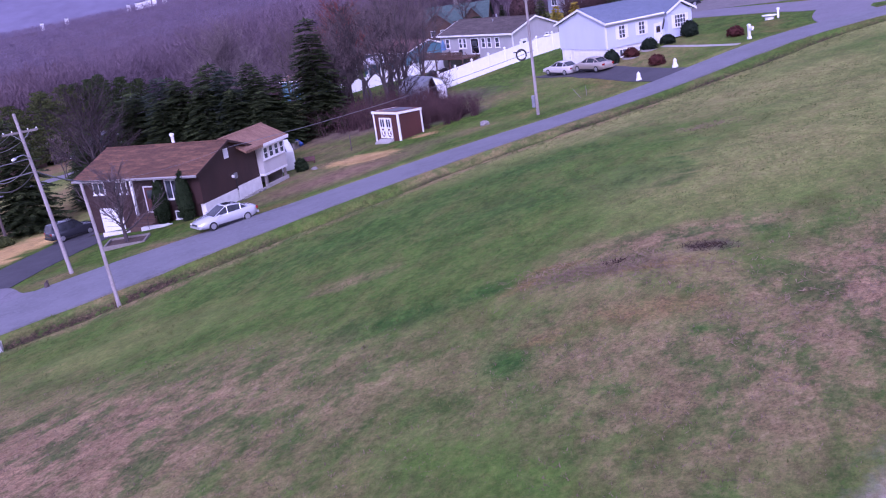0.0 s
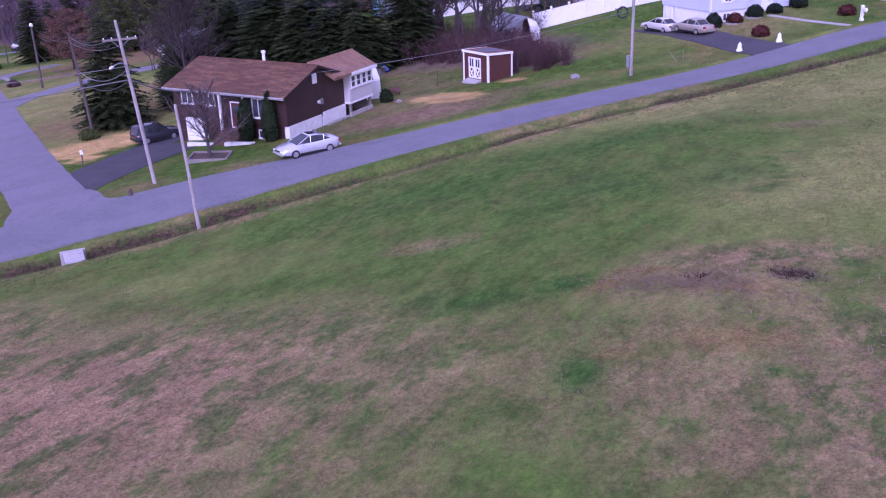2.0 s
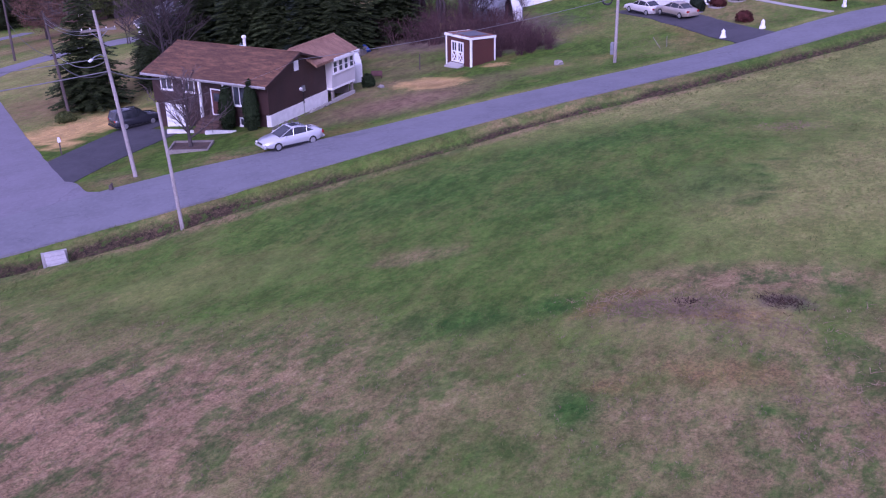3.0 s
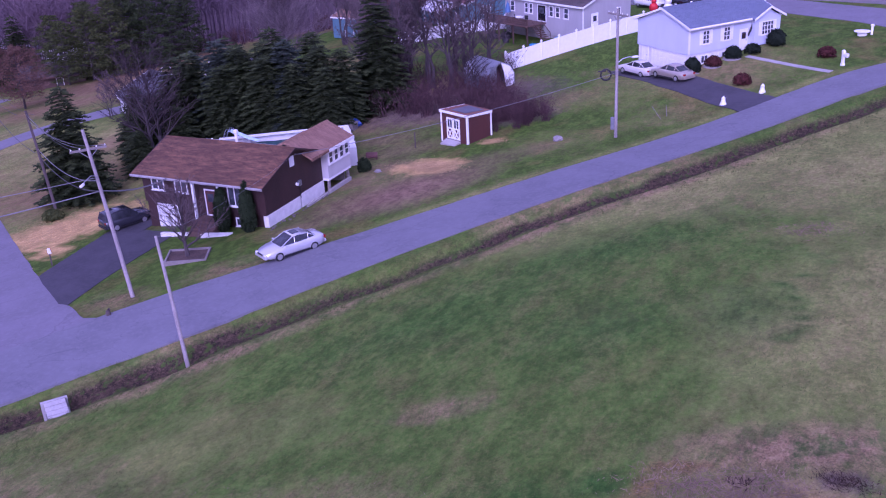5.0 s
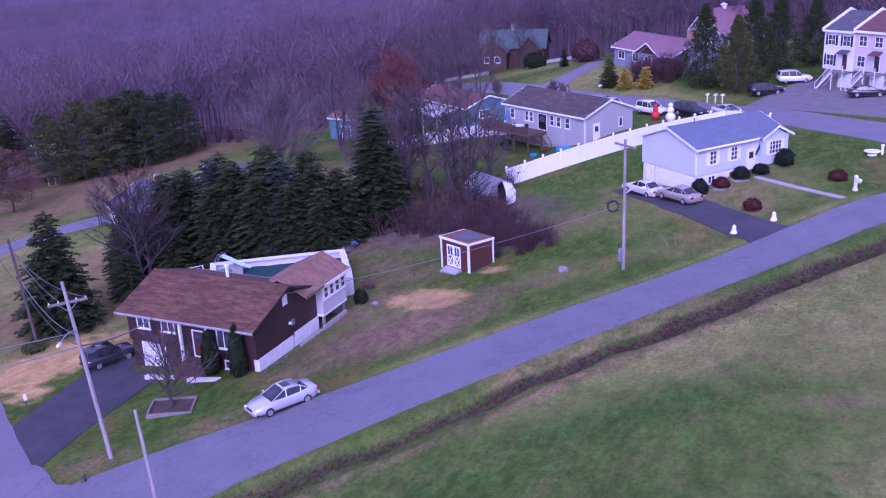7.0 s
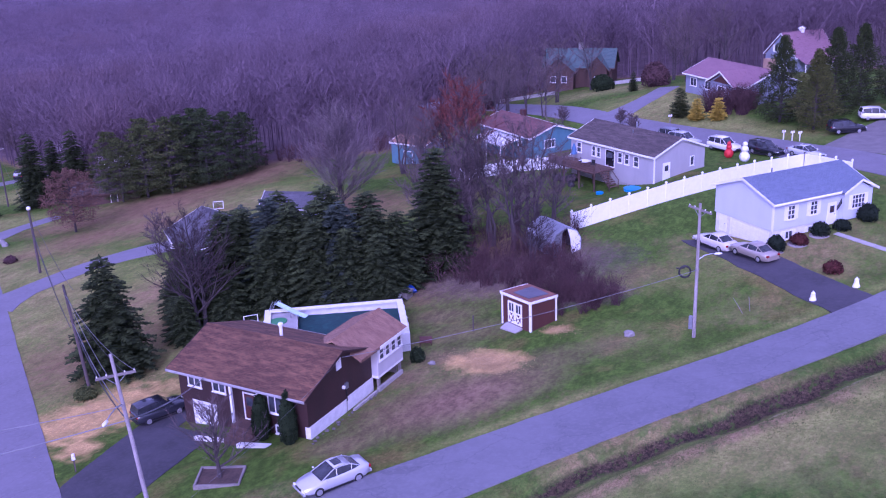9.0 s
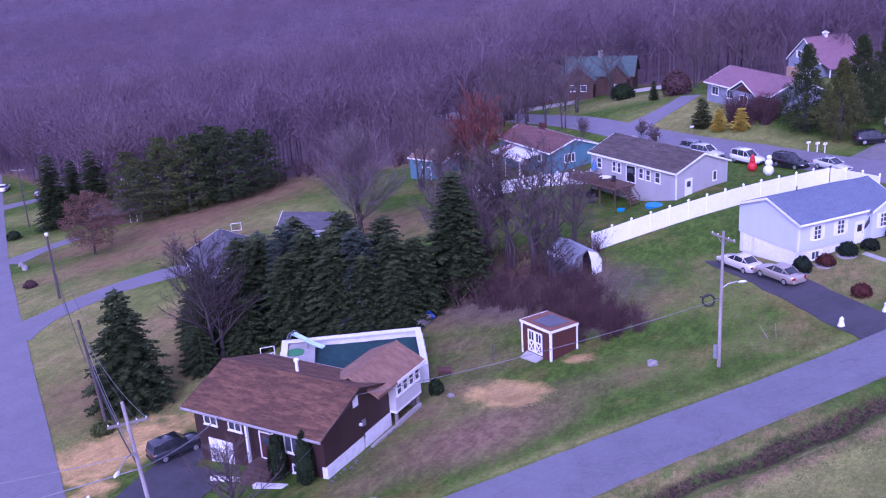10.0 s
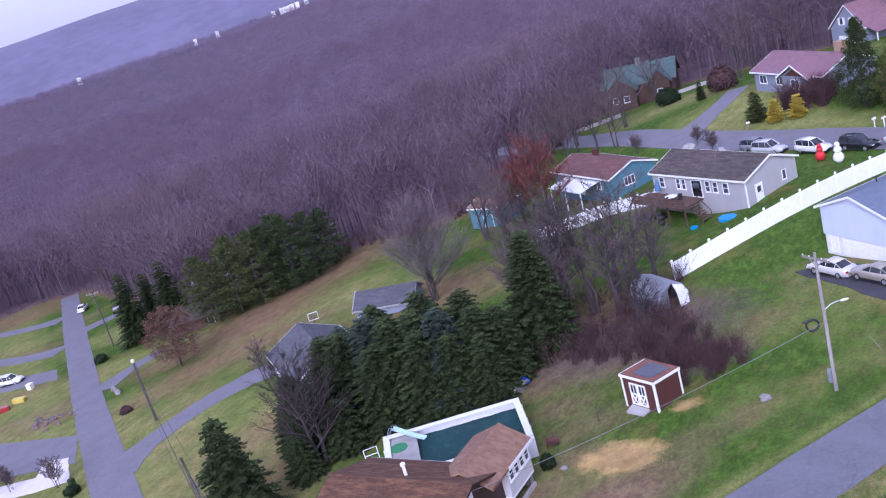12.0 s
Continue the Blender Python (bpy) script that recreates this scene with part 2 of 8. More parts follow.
GROUND = ground_material()
ROAD = asphalt("worn_asphalt", (0.170, 0.168, 0.190), (0.140, 0.139, 0.158))
ROAD_PALE = asphalt("bleached_asphalt", (0.180, 0.168, 0.198), (0.154, 0.145, 0.168))
DRIVE = asphalt("dark_sealed_asphalt", (0.060, 0.056, 0.068), (0.038, 0.036, 0.044), False)
GRAVEL = surface("gravel", (0.21, 0.19, 0.19), (0.13, 0.12, 0.12), 0.95, grain=20, patch=0.8)
CONCRETE = surface("concrete", (0.42, 0.40, 0.38), (0.30, 0.285, 0.27), 0.9, grain=16, patch=1.0)
WHITE = paint("white_trim_paint", (0.84, 0.84, 0.84), 0.5, dirt=0.06)
WHITE_WALL = paint("white_rough_masonry_paint", (0.76, 0.75, 0.73), 0.8, dirt=0.1)
VINYL = paint("white_vinyl", (0.86, 0.86, 0.87), 0.4, dirt=0.04)
BROWN_SIDING = siding("dark_brown_siding", (0.048, 0.022, 0.02), (0.032, 0.016, 0.015), 0.2)
CREAM_SIDING = siding("cream_siding", (0.62, 0.60, 0.60), (0.52, 0.50, 0.50))
BLUE_SIDING = siding("pale_blue_siding", (0.60, 0.64, 0.77), (0.56, 0.60, 0.73), 0.11)
GREY_SIDING = siding("pale_grey_siding", (0.43, 0.42, 0.42), (0.37, 0.36, 0.36))
TEAL_SIDING = siding("teal_siding", (0.10, 0.22, 0.28), (0.075, 0.17, 0.22))
LILAC_SIDING = siding("grey_blue_siding", (0.27, 0.29, 0.36), (0.21, 0.23, 0.30))
WHITE_SIDING = siding("white_siding", (0.80, 0.80, 0.81), (0.72, 0.72, 0.73))
PINK_SIDING = siding("pinkish_siding", (0.66, 0.56, 0.58), (0.58, 0.49, 0.51))
LOG = siding("brown_log_wall", (0.095, 0.050, 0.036), (0.06, 0.032, 0.025), 0.25)
RED_BOARD = siding("red_brown_boards", (0.098, 0.032, 0.026), (0.066, 0.023, 0.020), 0.16)
ROOF_BROWN = shingles("red_brown_shingles", (0.128, 0.058, 0.030), (0.074, 0.036, 0.022), (0.285, 0.145, 0.072))
ROOF_TAN = shingles("tan_shingles", (0.29, 0.160, 0.10), (0.205, 0.112, 0.074), (0.40, 0.25, 0.165))
ROOF_BLUE = shingles("blue_grey_shingles", (0.155, 0.185, 0.25), (0.125, 0.15, 0.205), (0.175, 0.205, 0.27))
ROOF_GREY = shingles("grey_brown_shingles", (0.088, 0.066, 0.060), (0.056, 0.044, 0.042), (0.19, 0.15, 0.13))
ROOF_SLATE = shingles("slate_grey_shingles", (0.105, 0.103, 0.122), (0.078, 0.077, 0.090), (0.15, 0.143, 0.158))
ROOF_PINK = shingles("faded_pink_metal_roof", (0.25, 0.138, 0.165), (0.21, 0.113, 0.14), (0.28, 0.165, 0.19))
ROOF_GREEN = shingles("green_metal_roof", (0.075, 0.12, 0.115), (0.055, 0.09, 0.088), (0.11, 0.155, 0.145))
ROOF_MAROON = shingles("maroon_shingles", (0.165, 0.075, 0.07), (0.12, 0.055, 0.052), (0.23, 0.12, 0.105))
RUST = surface("rusty_sheet", (0.25, 0.105, 0.065), (0.14, 0.066, 0.05), 0.85, grain=6, patch=0.9)
TARP_GREY = surface("grey_brown_tarp", (0.125, 0.130, 0.155), (0.085, 0.085, 0.105), 0.6, grain=4)
POOL_COVER = surface("teal_pool_cover", (0.008, 0.058, 0.058), (0.005, 0.032, 0.036), 0.7, grain=3, patch=0.5, third=(0.014, 0.075, 0.070))
METAL = surface("galvanised_metal", (0.45, 0.47, 0.52), (0.30, 0.32, 0.36), 0.4, 0.75, grain=5, patch=0.7)
DULL_METAL = surface("weathered_grey_metal", (0.27, 0.28, 0.31), (0.17, 0.18, 0.21), 0.6, 0.3, grain=5, patch=0.8)
POLE_WOOD = surface("weathered_pole_wood", (0.40, 0.36, 0.35), (0.19, 0.165, 0.16), 0.9, grain=10, patch=0.8, stretch=(4, 4, 0.4))
DARK_WOOD = surface("dark_pole_wood", (0.11, 0.085, 0.08), (0.065, 0.05, 0.048), 0.9, grain=10, patch=0.8, stretch=(4, 4, 0.4))
DECK_WOOD = surface("stained_deck_wood", (0.135, 0.080, 0.060), (0.085, 0.050, 0.040), 0.85, grain=9, patch=0.9)
GREY_WOOD = surface("grey_timber", (0.27, 0.24, 0.22), (0.17, 0.15, 0.14), 0.9, grain=9, patch=0.9)
CABLE = paint("black_cable", (0.02, 0.02, 0.022), 0.6)
CABLE_PALE = paint("pale_aluminium_cable", (0.20, 0.20, 0.215), 0.5, 0.4)
BLACK = paint("black_plastic", (0.018, 0.018, 0.02), 0.5)
STONE = surface("field_stone", (0.30, 0.28, 0.27), (0.18, 0.165, 0.16), 0.9, grain=9, patch=1.4, relief=0.5, depth=0.05)
RUBBER = paint("tyre_rubber", (0.022, 0.022, 0.023), 0.9)
RIM = paint("alloy_rim", (0.55, 0.55, 0.57), 0.35, 0.7)
GLASS = glass_pane("window_glass")
CAR_GLASS = glass_pane("car_glass", (0.018, 0.02, 0.024))
LAMP_GLASS = paint("clear_lamp_lens", (0.72, 0.73, 0.76), 0.15)
RED_GLASS = paint("red_lamp_lens", (0.30, 0.012, 0.012), 0.2)
BARK = surface("grey_bark", (0.082, 0.065, 0.065), (0.040, 0.032, 0.034), 0.95, grain=8, patch=1.2, stretch=(3, 3, 0.5), relief=0.5)
TWIG = island("grey_purple_twigs", (0.20, 0.155, 0.155), (0.10, 0.075, 0.078), 0.9)
TWIG_DARK = island("dark_brown_twigs", (0.092, 0.070, 0.070), (0.042, 0.032, 0.033), 0.9)
TWIG_RED = island("red_budded_twigs", (0.25, 0.090, 0.075), (0.13, 0.050, 0.046), 0.9)
TWIG_PALE = island("pale_grey_twigs", (0.25, 0.20, 0.21), (0.13, 0.10, 0.11), 0.9)
# Woods get paler and bluer with distance: aerial haze put into the colours.
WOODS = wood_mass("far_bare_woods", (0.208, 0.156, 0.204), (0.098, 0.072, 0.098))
WOODS_FAR = wood_mass("haze_paled_bare_woods", (0.215, 0.170, 0.232), (0.124, 0.096, 0.138))
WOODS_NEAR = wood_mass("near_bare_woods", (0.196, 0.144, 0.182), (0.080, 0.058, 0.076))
SPRUCE = island("dark_spruce_needles", (0.082, 0.108, 0.037), (0.020, 0.031, 0.013), 0.9, 0.6)
SPRUCE_BLUE = island("blue_spruce_needles", (0.084, 0.110, 0.076), (0.024, 0.038, 0.028), 0.9, 0.6)
PINE = island("olive_pine_needles", (0.116, 0.132, 0.039), (0.032, 0.047, 0.017), 0.9, 0.4)
PINE_DARK = island("dark_pine_needles", (0.078, 0.104, 0.036), (0.020, 0.034, 0.014), 0.9, 0.4)
ARBOR = island("dark_clipped_arborvitae", (0.032, 0.050, 0.020), (0.014, 0.024, 0.010), 0.9, 1.0)
BOXWOOD = island("dark_clipped_shrub", (0.022, 0.034, 0.020), (0.010, 0.016, 0.010), 0.9, 1.5)
RUSSET = island("russet_clipped_shrub", (0.105, 0.036, 0.030), (0.045, 0.016, 0.014), 0.9, 1.5)
GOLD = island("golden_conifer", (0.62, 0.47, 0.05), (0.34, 0.27, 0.035), 0.9, 1.0)
RUST_LEAF = island("rusty_brown_leaves", (0.205, 0.122, 0.088), (0.115, 0.066, 0.050), 0.9, 0.6)
BRAMBLE = island("purple_brown_brush", (0.135, 0.078, 0.078), (0.058, 0.034, 0.036), 0.95, 0.6)
PALE_STALK = island("pale_dry_stalks", (0.30, 0.23, 0.14), (0.19, 0.14, 0.09), 0.95, 0.5)
BRAMBLE_DARK = island("dark_dead_twigs", (0.105, 0.070, 0.045), (0.030, 0.021, 0.015), 0.95, 0.8)
GRASS_TUFT = island("field_grass_blades", (0.145, 0.165, 0.050), (0.078, 0.104, 0.030), 0.95, 0.2)
DRY_TUFT = island("dry_field_grass_blades", (0.27, 0.205, 0.145), (0.14, 0.105, 0.072), 0.95, 0.3)
STRAW_TUFT = island("loose_straw", (0.66, 0.48, 0.22), (0.36, 0.25, 0.11), 0.95, 0.8)


# ---- mesh kit ----
class Form:
    """A mesh in the making: boxes, prisms, tubes, sheets and lofts, joined."""

    def __init__(self):
        self.v, self.f = [], []

    def add(self, verts, faces):
        k = len(self.v)
        self.v.extend(tuple(p) for p in verts)
        self.f.extend(tuple(i + k for i in face) for face in faces)
        return self

    def box(self, x0, x1, y0, y1, z0, z1):
        return self.add([(x0, y0, z0), (x1, y0, z0), (x1, y1, z0), (x0, y1, z0), (x0, y0, z1), (x1, y0, z1), (x1, y1, z1), (x0, y1, z1)],
                        [(3, 2, 1, 0), (4, 5, 6, 7), (0, 1, 5, 4), (1, 2, 6, 5), (2, 3, 7, 6), (3, 0, 4, 7)])

    def prism(self, outline, offset):
        """A closed outline of points, pushed along offset."""
        n, o = len(outline), Vector(offset)
        a = [Vector(p) for p in outline]
        return self.add(a + [p + o for p in a], [tuple(range(n))[::-1], tuple(range(n, 2 * n))] + [(i, (i + 1) % n, n + (i + 1) % n, n + i) for i in range(n)])

    def tube(self, points, radii, sides=8, caps=True):
        points = [Vector(p) for p in points]
        rings, k = [], len(self.v)
        for i, p in enumerate(points):
            d = (points[min(i + 1, len(points) - 1)] - points[max(i - 1, 0)]).normalized()
            a = d.cross(Vector((0.31, 0.92, 0.21)) if abs(d.z) > 0.9 else Vector((0, 0, 1))).normalized()
            b = d.cross(a)
            r = radii[i] if isinstance(radii, (list, tuple)) else radii
            rings.extend(p + (a * math.cos(t) + b * math.sin(t)) * r for t in [2 * math.pi * s / sides for s in range(sides)])
        self.v.extend(tuple(p) for p in rings)
        for i in range(len(points) - 1):
            for s in range(sides):
                q, t = k + i * sides, (s + 1) % sides
                self.f.append((q + s, q + t, q + sides + t, q + sides + s))
        if caps:
            self.f.append(tuple(k + s for s in range(sides))[::-1])
            self.f.append(tuple(k + (len(points) - 1) * sides + s for s in range(sides)))
        return self

    def loft(self, rings, caps=True):
        """Rings of equally many points, skinned one after another."""
        k, n = len(self.v), len(rings[0])
        for ring in rings:
            self.v.extend(tuple(p) for p in ring)
        for i in range(len(rings) - 1):
            for s in range(n):
                t = (s + 1) % n
                self.f.append((k + i * n + s, k + i * n + t, k + (i + 1) * n + t, k + (i + 1) * n + s))
        if caps:
            self.f.append(tuple(range(k, k + n))[::-1])
            self.f.append(tuple(range(k + (len(rings) - 1) * n, k + len(rings) * n)))
        return self

    def ball(self, centre, radii, rows=7, cols=12, bump=0.0, seed=0.0):
        cx, cy, cz = centre
        rings = []
        for i in range(1, rows):
            a = math.pi * i / rows
            ring = []
            for j in range(cols):
                t = 2 * math.pi * j / cols
                d = Vector((math.sin(a) * math.cos(t), math.sin(a) * math.sin(t), -math.cos(a)))
                k = 1 + bump * noise.noise(d * 2.3 + Vector((seed, seed, 0)))
                ring.append((cx + d.x * radii[0] * k, cy + d.y * radii[1] * k, cz + d.z * radii[2] * k))
            rings.append(ring)
        return self.loft(rings)

    def mesh(self, name, smooth=False):
        m = bpy.data.meshes.new(name)
        m.from_pydata(self.v, [], self.f)
        if smooth:
            m.polygons.foreach_set("use_smooth", [True] * len(m.polygons))
        m.update()
        return m


def part(name, form, material, parent=None, label="", smooth=False):
    """Links a form, or a finished mesh, as ONE mesh object under a thing or under a part."""
    data = form if isinstance(form, bpy.types.Mesh) else form.mesh(name, smooth)
    if not data.materials:
        data.materials.append(material)
    ob = new(name, data)
    ob.parent = parent
    if label:
        tagged(ob, label)
    return ob


def thing(name, label, category, at, turn=0.0, group="", kind=""):
    """An Empty at a thing's base, which will parent its parts."""
    ob = new(name)
    ob.empty_display_size = 0.2
    ob.matrix_basis = pose(*at, 0, 0, turn)
    return tagged(ob, label, category, group, kind)


def fast_mesh(name, verts, tris, material):
    """A mesh out of numpy arrays of points and triangles."""
    m = bpy.data.meshes.new(name)
    m.vertices.add(len(verts))
    m.vertices.foreach_set("co", np.asarray(verts, np.float32).ravel())
    m.loops.add(len(tris) * 3)
    m.loops.foreach_set("vertex_index", np.asarray(tris, np.int32).ravel())
    m.polygons.add(len(tris))
    m.polygons.foreach_set("loop_start", np.arange(0, len(tris) * 3, 3, dtype=np.int32))
    m.update(calc_edges=True)
    m.materials.append(material)
    return m


# ---- the lie of the land ----
# The hillside falls to one side and into a wooded valley, beyond which hills rise.
KNOT_U = [-5000, -400, -120, 0, 120, 250, 400, 700, 1000, 1300, 1600, 2500, 3800, 4600, 9000]
KNOT_Z = [14, 16, 6.3, 0, -6.3, -15, -19, -13, 1.5, 12.5, -6, -60, -80, -80, -80]
# Gentle mounds and hollows: x, y, radius, height.
MOUNDS = [(5, 15, 12, -0.23), (25, 30, 12, -0.95), (20, 45, 12, 0.91), (6, 66, 16, 1.45), (25, 98, 22, 0.75), (-1.5, 63.0, 5.0, -1.35), (16.8, 45.2, 4.0, -0.85), (-8, 116, 22, 3.31),
          (-42, 42, 20, 1.21), (40, -15, 14, 0.51), (39.6, -27.2, 2.6, 0.28), (5, -22, 12, -1.03), (-25, 3, 14, -0.21), (-2, -13, 10, 0.83), (0, 0, 10, -0.11), (0, 91, 14, -1.1), (14, 78, 8, -0.7)]
ALONG, ACROSS = Vector((0.5825, 0.8130)), Vector((0.8130, -0.5825))  # the road's own axes
ROAD_MID, ROAD_HALF, DITCH = 10.5, 3.3, 5.9


def to_sn(x, y):
    return x * ALONG.x + y * ALONG.y, x * ACROSS.x + y * ACROSS.y


def to_xy(s, n):
    return s * ALONG.x + n * ACROSS.x, s * ALONG.y + n * ACROSS.y


def road_centre(s):
    """How far across the road's centre line runs: straight, then bending away."""
    k = np.clip(np.asarray(s, float) - 48, 0, 18)
    return ROAD_MID + 0.0186 * k * k + 0.67 * np.clip(np.asarray(s, float) - 66, 0, None)


def uv_of(x, y):
    return -0.55 * x + 0.8352 * (y - 20), 0.8352 * x + 0.55 * (y - 20)


def smooth_line(u, kx, ky):
    k, z = np.array(kx, float), np.array(ky, float)
    m = np.gradient(z, k)
    i = np.clip(np.searchsorted(k, u) - 1, 0, len(k) - 2)
    h = k[i + 1] - k[i]
    t = (u - k[i]) / h
    return (2 * t**3 - 3 * t**2 + 1) * z[i] + (t**3 - 2 * t**2 + t) * h * m[i] + (-2 * t**3 + 3 * t**2) * z[i + 1] + (t**3 - t**2) * h * m[i + 1]


def land(x, y):
    """The height of the land, without ditch and road bed."""
    x, y = np.asarray(x, float), np.asarray(y, float)
    u, v = uv_of(x, y)
    z = 0.2 + smooth_line(u, KNOT_U, KNOT_Z) + 0.1043 * 140 * np.tanh(v / 140)
    z = z + np.clip((u - 350) / 950, 0, 1) * 0.046 * np.clip(v, -1800, 700)
    for a, b, r, h in MOUNDS:
        z = z + h * np.exp(-((x - a) ** 2 + (y - b) ** 2) / (2 * r * r))
    return z


def gz(x, y):
    return float(land(x, y))


def ditch_profile(s, n):
    m = n - road_centre(s)
    deep = 0.80 * np.exp(-np.abs((m - DITCH + 0.3 - 0.22 * np.sin(s * 0.31)) / 1.25) ** 3) * (1 + 0.18 * np.sin(s * 0.9))
    bank = 0.05 * np.exp(-((m - DITCH - 2.1) / 0.9) ** 2)
    return bank - deep


# Where the woods begin, as seen from the field.
EDGE_V = [-400, -200, -112, -96, -75, -50, -21, 0, 12, 20, 31, 45, 60, 84, 100, 160, 400]
EDGE_U = [120, 150, 165, 159, 125, 84, 92, 84, 100, 112, 126, 133, 112, 97, 78, 60, 60]


def in_woods(x, y):
    u, v = uv_of(x, y)
    return u - np.interp(v, EDGE_V, EDGE_U)


def spread(first, last, step, far, growth=1.13):
    """Even steps from first to last, then ever longer ones out to far on both sides."""
    mid = list(np.arange(first, last + step / 2, step))
    low, high, d = [], [], step
    a, b = mid[0], mid[-1]
    while a > -far or b < far:
        d *= growth
        a, b = a - d, b + d
        low.append(a), high.append(b)
    return np.array(low[::-1] + mid + high)


def patchy(x, y, scale, seed):
    return np.array([noise.fractal(Vector((a * scale, b * scale, seed)), 0.8, 2.1, 4) for a, b in zip(x, y)])


def spot(x, y, a, b, rx, ry, turn=0.0):
    """1 at a spot's middle, 0.5 at its rim, 0 well outside."""
    c, s = math.cos(radians(turn)), math.sin(radians(turn))
    dx, dy = (x - a) * c + (y - b) * s, -(x - a) * s + (y - b) * c
    return np.clip(1.0 - 0.5 * np.sqrt((dx / rx) ** 2 + (dy / ry) ** 2) ** 1.6, 0, 1)


def build_ground():
    s_steps = spread(-78, 132, 0.75, 4700)
    n_steps = np.concatenate([a for a in (spread(-135, 62, 0.85, 4700),)])
    n_steps = np.sort(np.concatenate([n_steps[(n_steps < 8.5) | (n_steps > 20.5)], np.arange(8.5, 20.5, 0.4)]))
    S, N = np.meshgrid(s_steps, n_steps, indexing="ij")
    s, n = S.ravel(), N.ravel()
    x, y = to_xy(s, n)
    u, v = uv_of(x, y)
    m = n - road_centre(s)
    near = (np.abs(s) < 130) & (np.abs(n) < 160)
    rough = np.zeros(len(x))
    rough[near] = patchy(x[near], y[near], 0.35, 3.0)
    z = land(x, y) + 0.07 * rough * (m > DITCH + 1.5)
    z += np.where((s > -80) & (s < 110), ditch_profile(s, n), 0)
    z -= np.where(np.abs(m) < ROAD_HALF - 0.5, 0.12, 0)
    wood = in_woods(x, y)
    far = np.clip((u - 215) / 150, 0, 1) * np.clip((wood - 60) / 60, 0, 1)
    canopy = np.zeros(len(x))
    pick = far > 0
    canopy[pick] = patchy(x[pick], y[pick], 0.012, 8.0) * 1.5
    z += far * (canopy + 8.5)
    rows, cols = len(s_steps), len(n_steps)
    i, j = np.meshgrid(np.arange(rows - 1), np.arange(cols - 1), indexing="ij")
    a = (i * cols + j).ravel()
    quads = np.stack([a, a + cols, a + cols + 1, a + 1], 1)
    mesh = bpy.data.meshes.new("ground")
    mesh.vertices.add(len(x))
    mesh.vertices.foreach_set("co", np.stack([x, y, z], 1).astype(np.float32).ravel())
    mesh.loops.add(len(quads) * 4)
    mesh.loops.foreach_set("vertex_index", quads.astype(np.int32).ravel())
    mesh.polygons.add(len(quads))
    mesh.polygons.foreach_set("loop_start", np.arange(0, len(quads) * 4, 4, dtype=np.int32))
    mesh.polygons.foreach_set("use_smooth", [True] * len(quads))
    mesh.update(calc_edges=True)
    field = (m > DITCH + 1.2) & (np.abs(s) < 400) & (n < 400)
    cover = {k: np.zeros(len(x)) for k in ("dead", "soil", "straw", "litter", "lawn", "dark_ground", "woods", "ditch", "lush", "ochre", "tan", "track")}
    mottle = np.zeros(len(x))
    mottle[near] = patchy(x[near], y[near], 0.06, 11.0)
    dead = np.maximum.reduce([spot(x, y, 21, -40, 13, 9, 10) * 0.8, spot(x, y, 44.5, -34, 8, 7, 0) * 0.92, spot(x, y, 38, -44, 10, 4, 5) * 0.55, spot(x, y, 39.6, -26.6, 4.6, 1.9, 8) * 0.62, spot(x, y, 40.5, -29.5, 4.5, 2.6, 8) * 0.55,
                              spot(x, y, 47, -33, 5, 10, -25) * 0.95, spot(x, y, 52, -32, 8, 11, 0) * 0.8,  spot(x, y, 10, -38, 9, 8, 0) * 0.7])
    cover["dead"] = np.where(field, np.clip(dead + 0.35 * mottle, 0, 1), np.where(near, np.clip(0.06 + 0.42 * mottle + 0.12 * np.clip((-18 - x) / 10, 0, 1) * np.clip((34 - y) / 12, 0, 1), 0, 0.62), 0))
    west = np.clip((-17 - x) / 8, 0, 1) * np.clip((40 - y - 0.0 * x) / 14, 0, 1)
    beyond = np.clip((-58 - x) / 10, 0, 1) * np.clip((-0.66 * x - 22 - y) / 6, 0, 1)
    tan = np.maximum.reduce([spot(x, y, 39.4, -27.4, 3.8, 1.7, 8) * 0.9, spot(x, y, 47, -8, 7, 14, -30) * 0.72, spot(x, y, 54, 4, 9, 14, -35) * 0.85, spot(x, y, 38.9, -0.8, 2.4, 1.3, 20) * 0.7, spot(x, y, 44, 14, 6, 10, -35) * 0.85, spot(x, y, 14, -27, 9, 3, 40) * 0.5, spot(x, y, 42, -18, 5, 3, 20) * 0.5])
    yard = np.maximum.reduce([spot(x, y, -58, 54, 22, 13, 45) * 0.6, spot(x, y, 14, 21, 9, 5, 45) * 0.3, spot(x, y, 17, 34, 8, 4, 50) * 0.3, spot(x, y, 34, 44, 6, 5, 0) * 0.2, spot(x, y, -6, 107, 12, 9, 0) * 0.7, spot(x, y, 8, 92, 12, 4, -30) * 0.85, spot(x, y, -26, 124, 10, 8, 0) * 0.6, spot(x, y, -72, 36, 9, 6, 35) * 0.85, spot(x, y, -92, 47, 9, 6, 35) * 0.8, spot(x, y, -46, 16, 9, 5, -35) * 0.6, spot(x, y, -112, 64, 14, 6, 35) * 0.8])
    cover["tan"] = np.where(near, np.clip(np.maximum(np.where(field, 0.82 * tan, 0), np.maximum.reduce([0.62 * west, 0.6 * beyond, yard * (m < -2)])) + 0.4 * mottle, 0, 0.85), 0.55 * beyond)
    cover["tan"] = np.where((m > DITCH + 0.8) & (m < DITCH + 7.5) & (s > 2), np.maximum(cover["tan"], np.clip((0.80 - 0.10 * np.abs(m - DITCH - 2.2)) * np.clip((s - 2) / 22, 0, 1) + 0.4 * mottle, 0, 0.9)), cover["tan"])
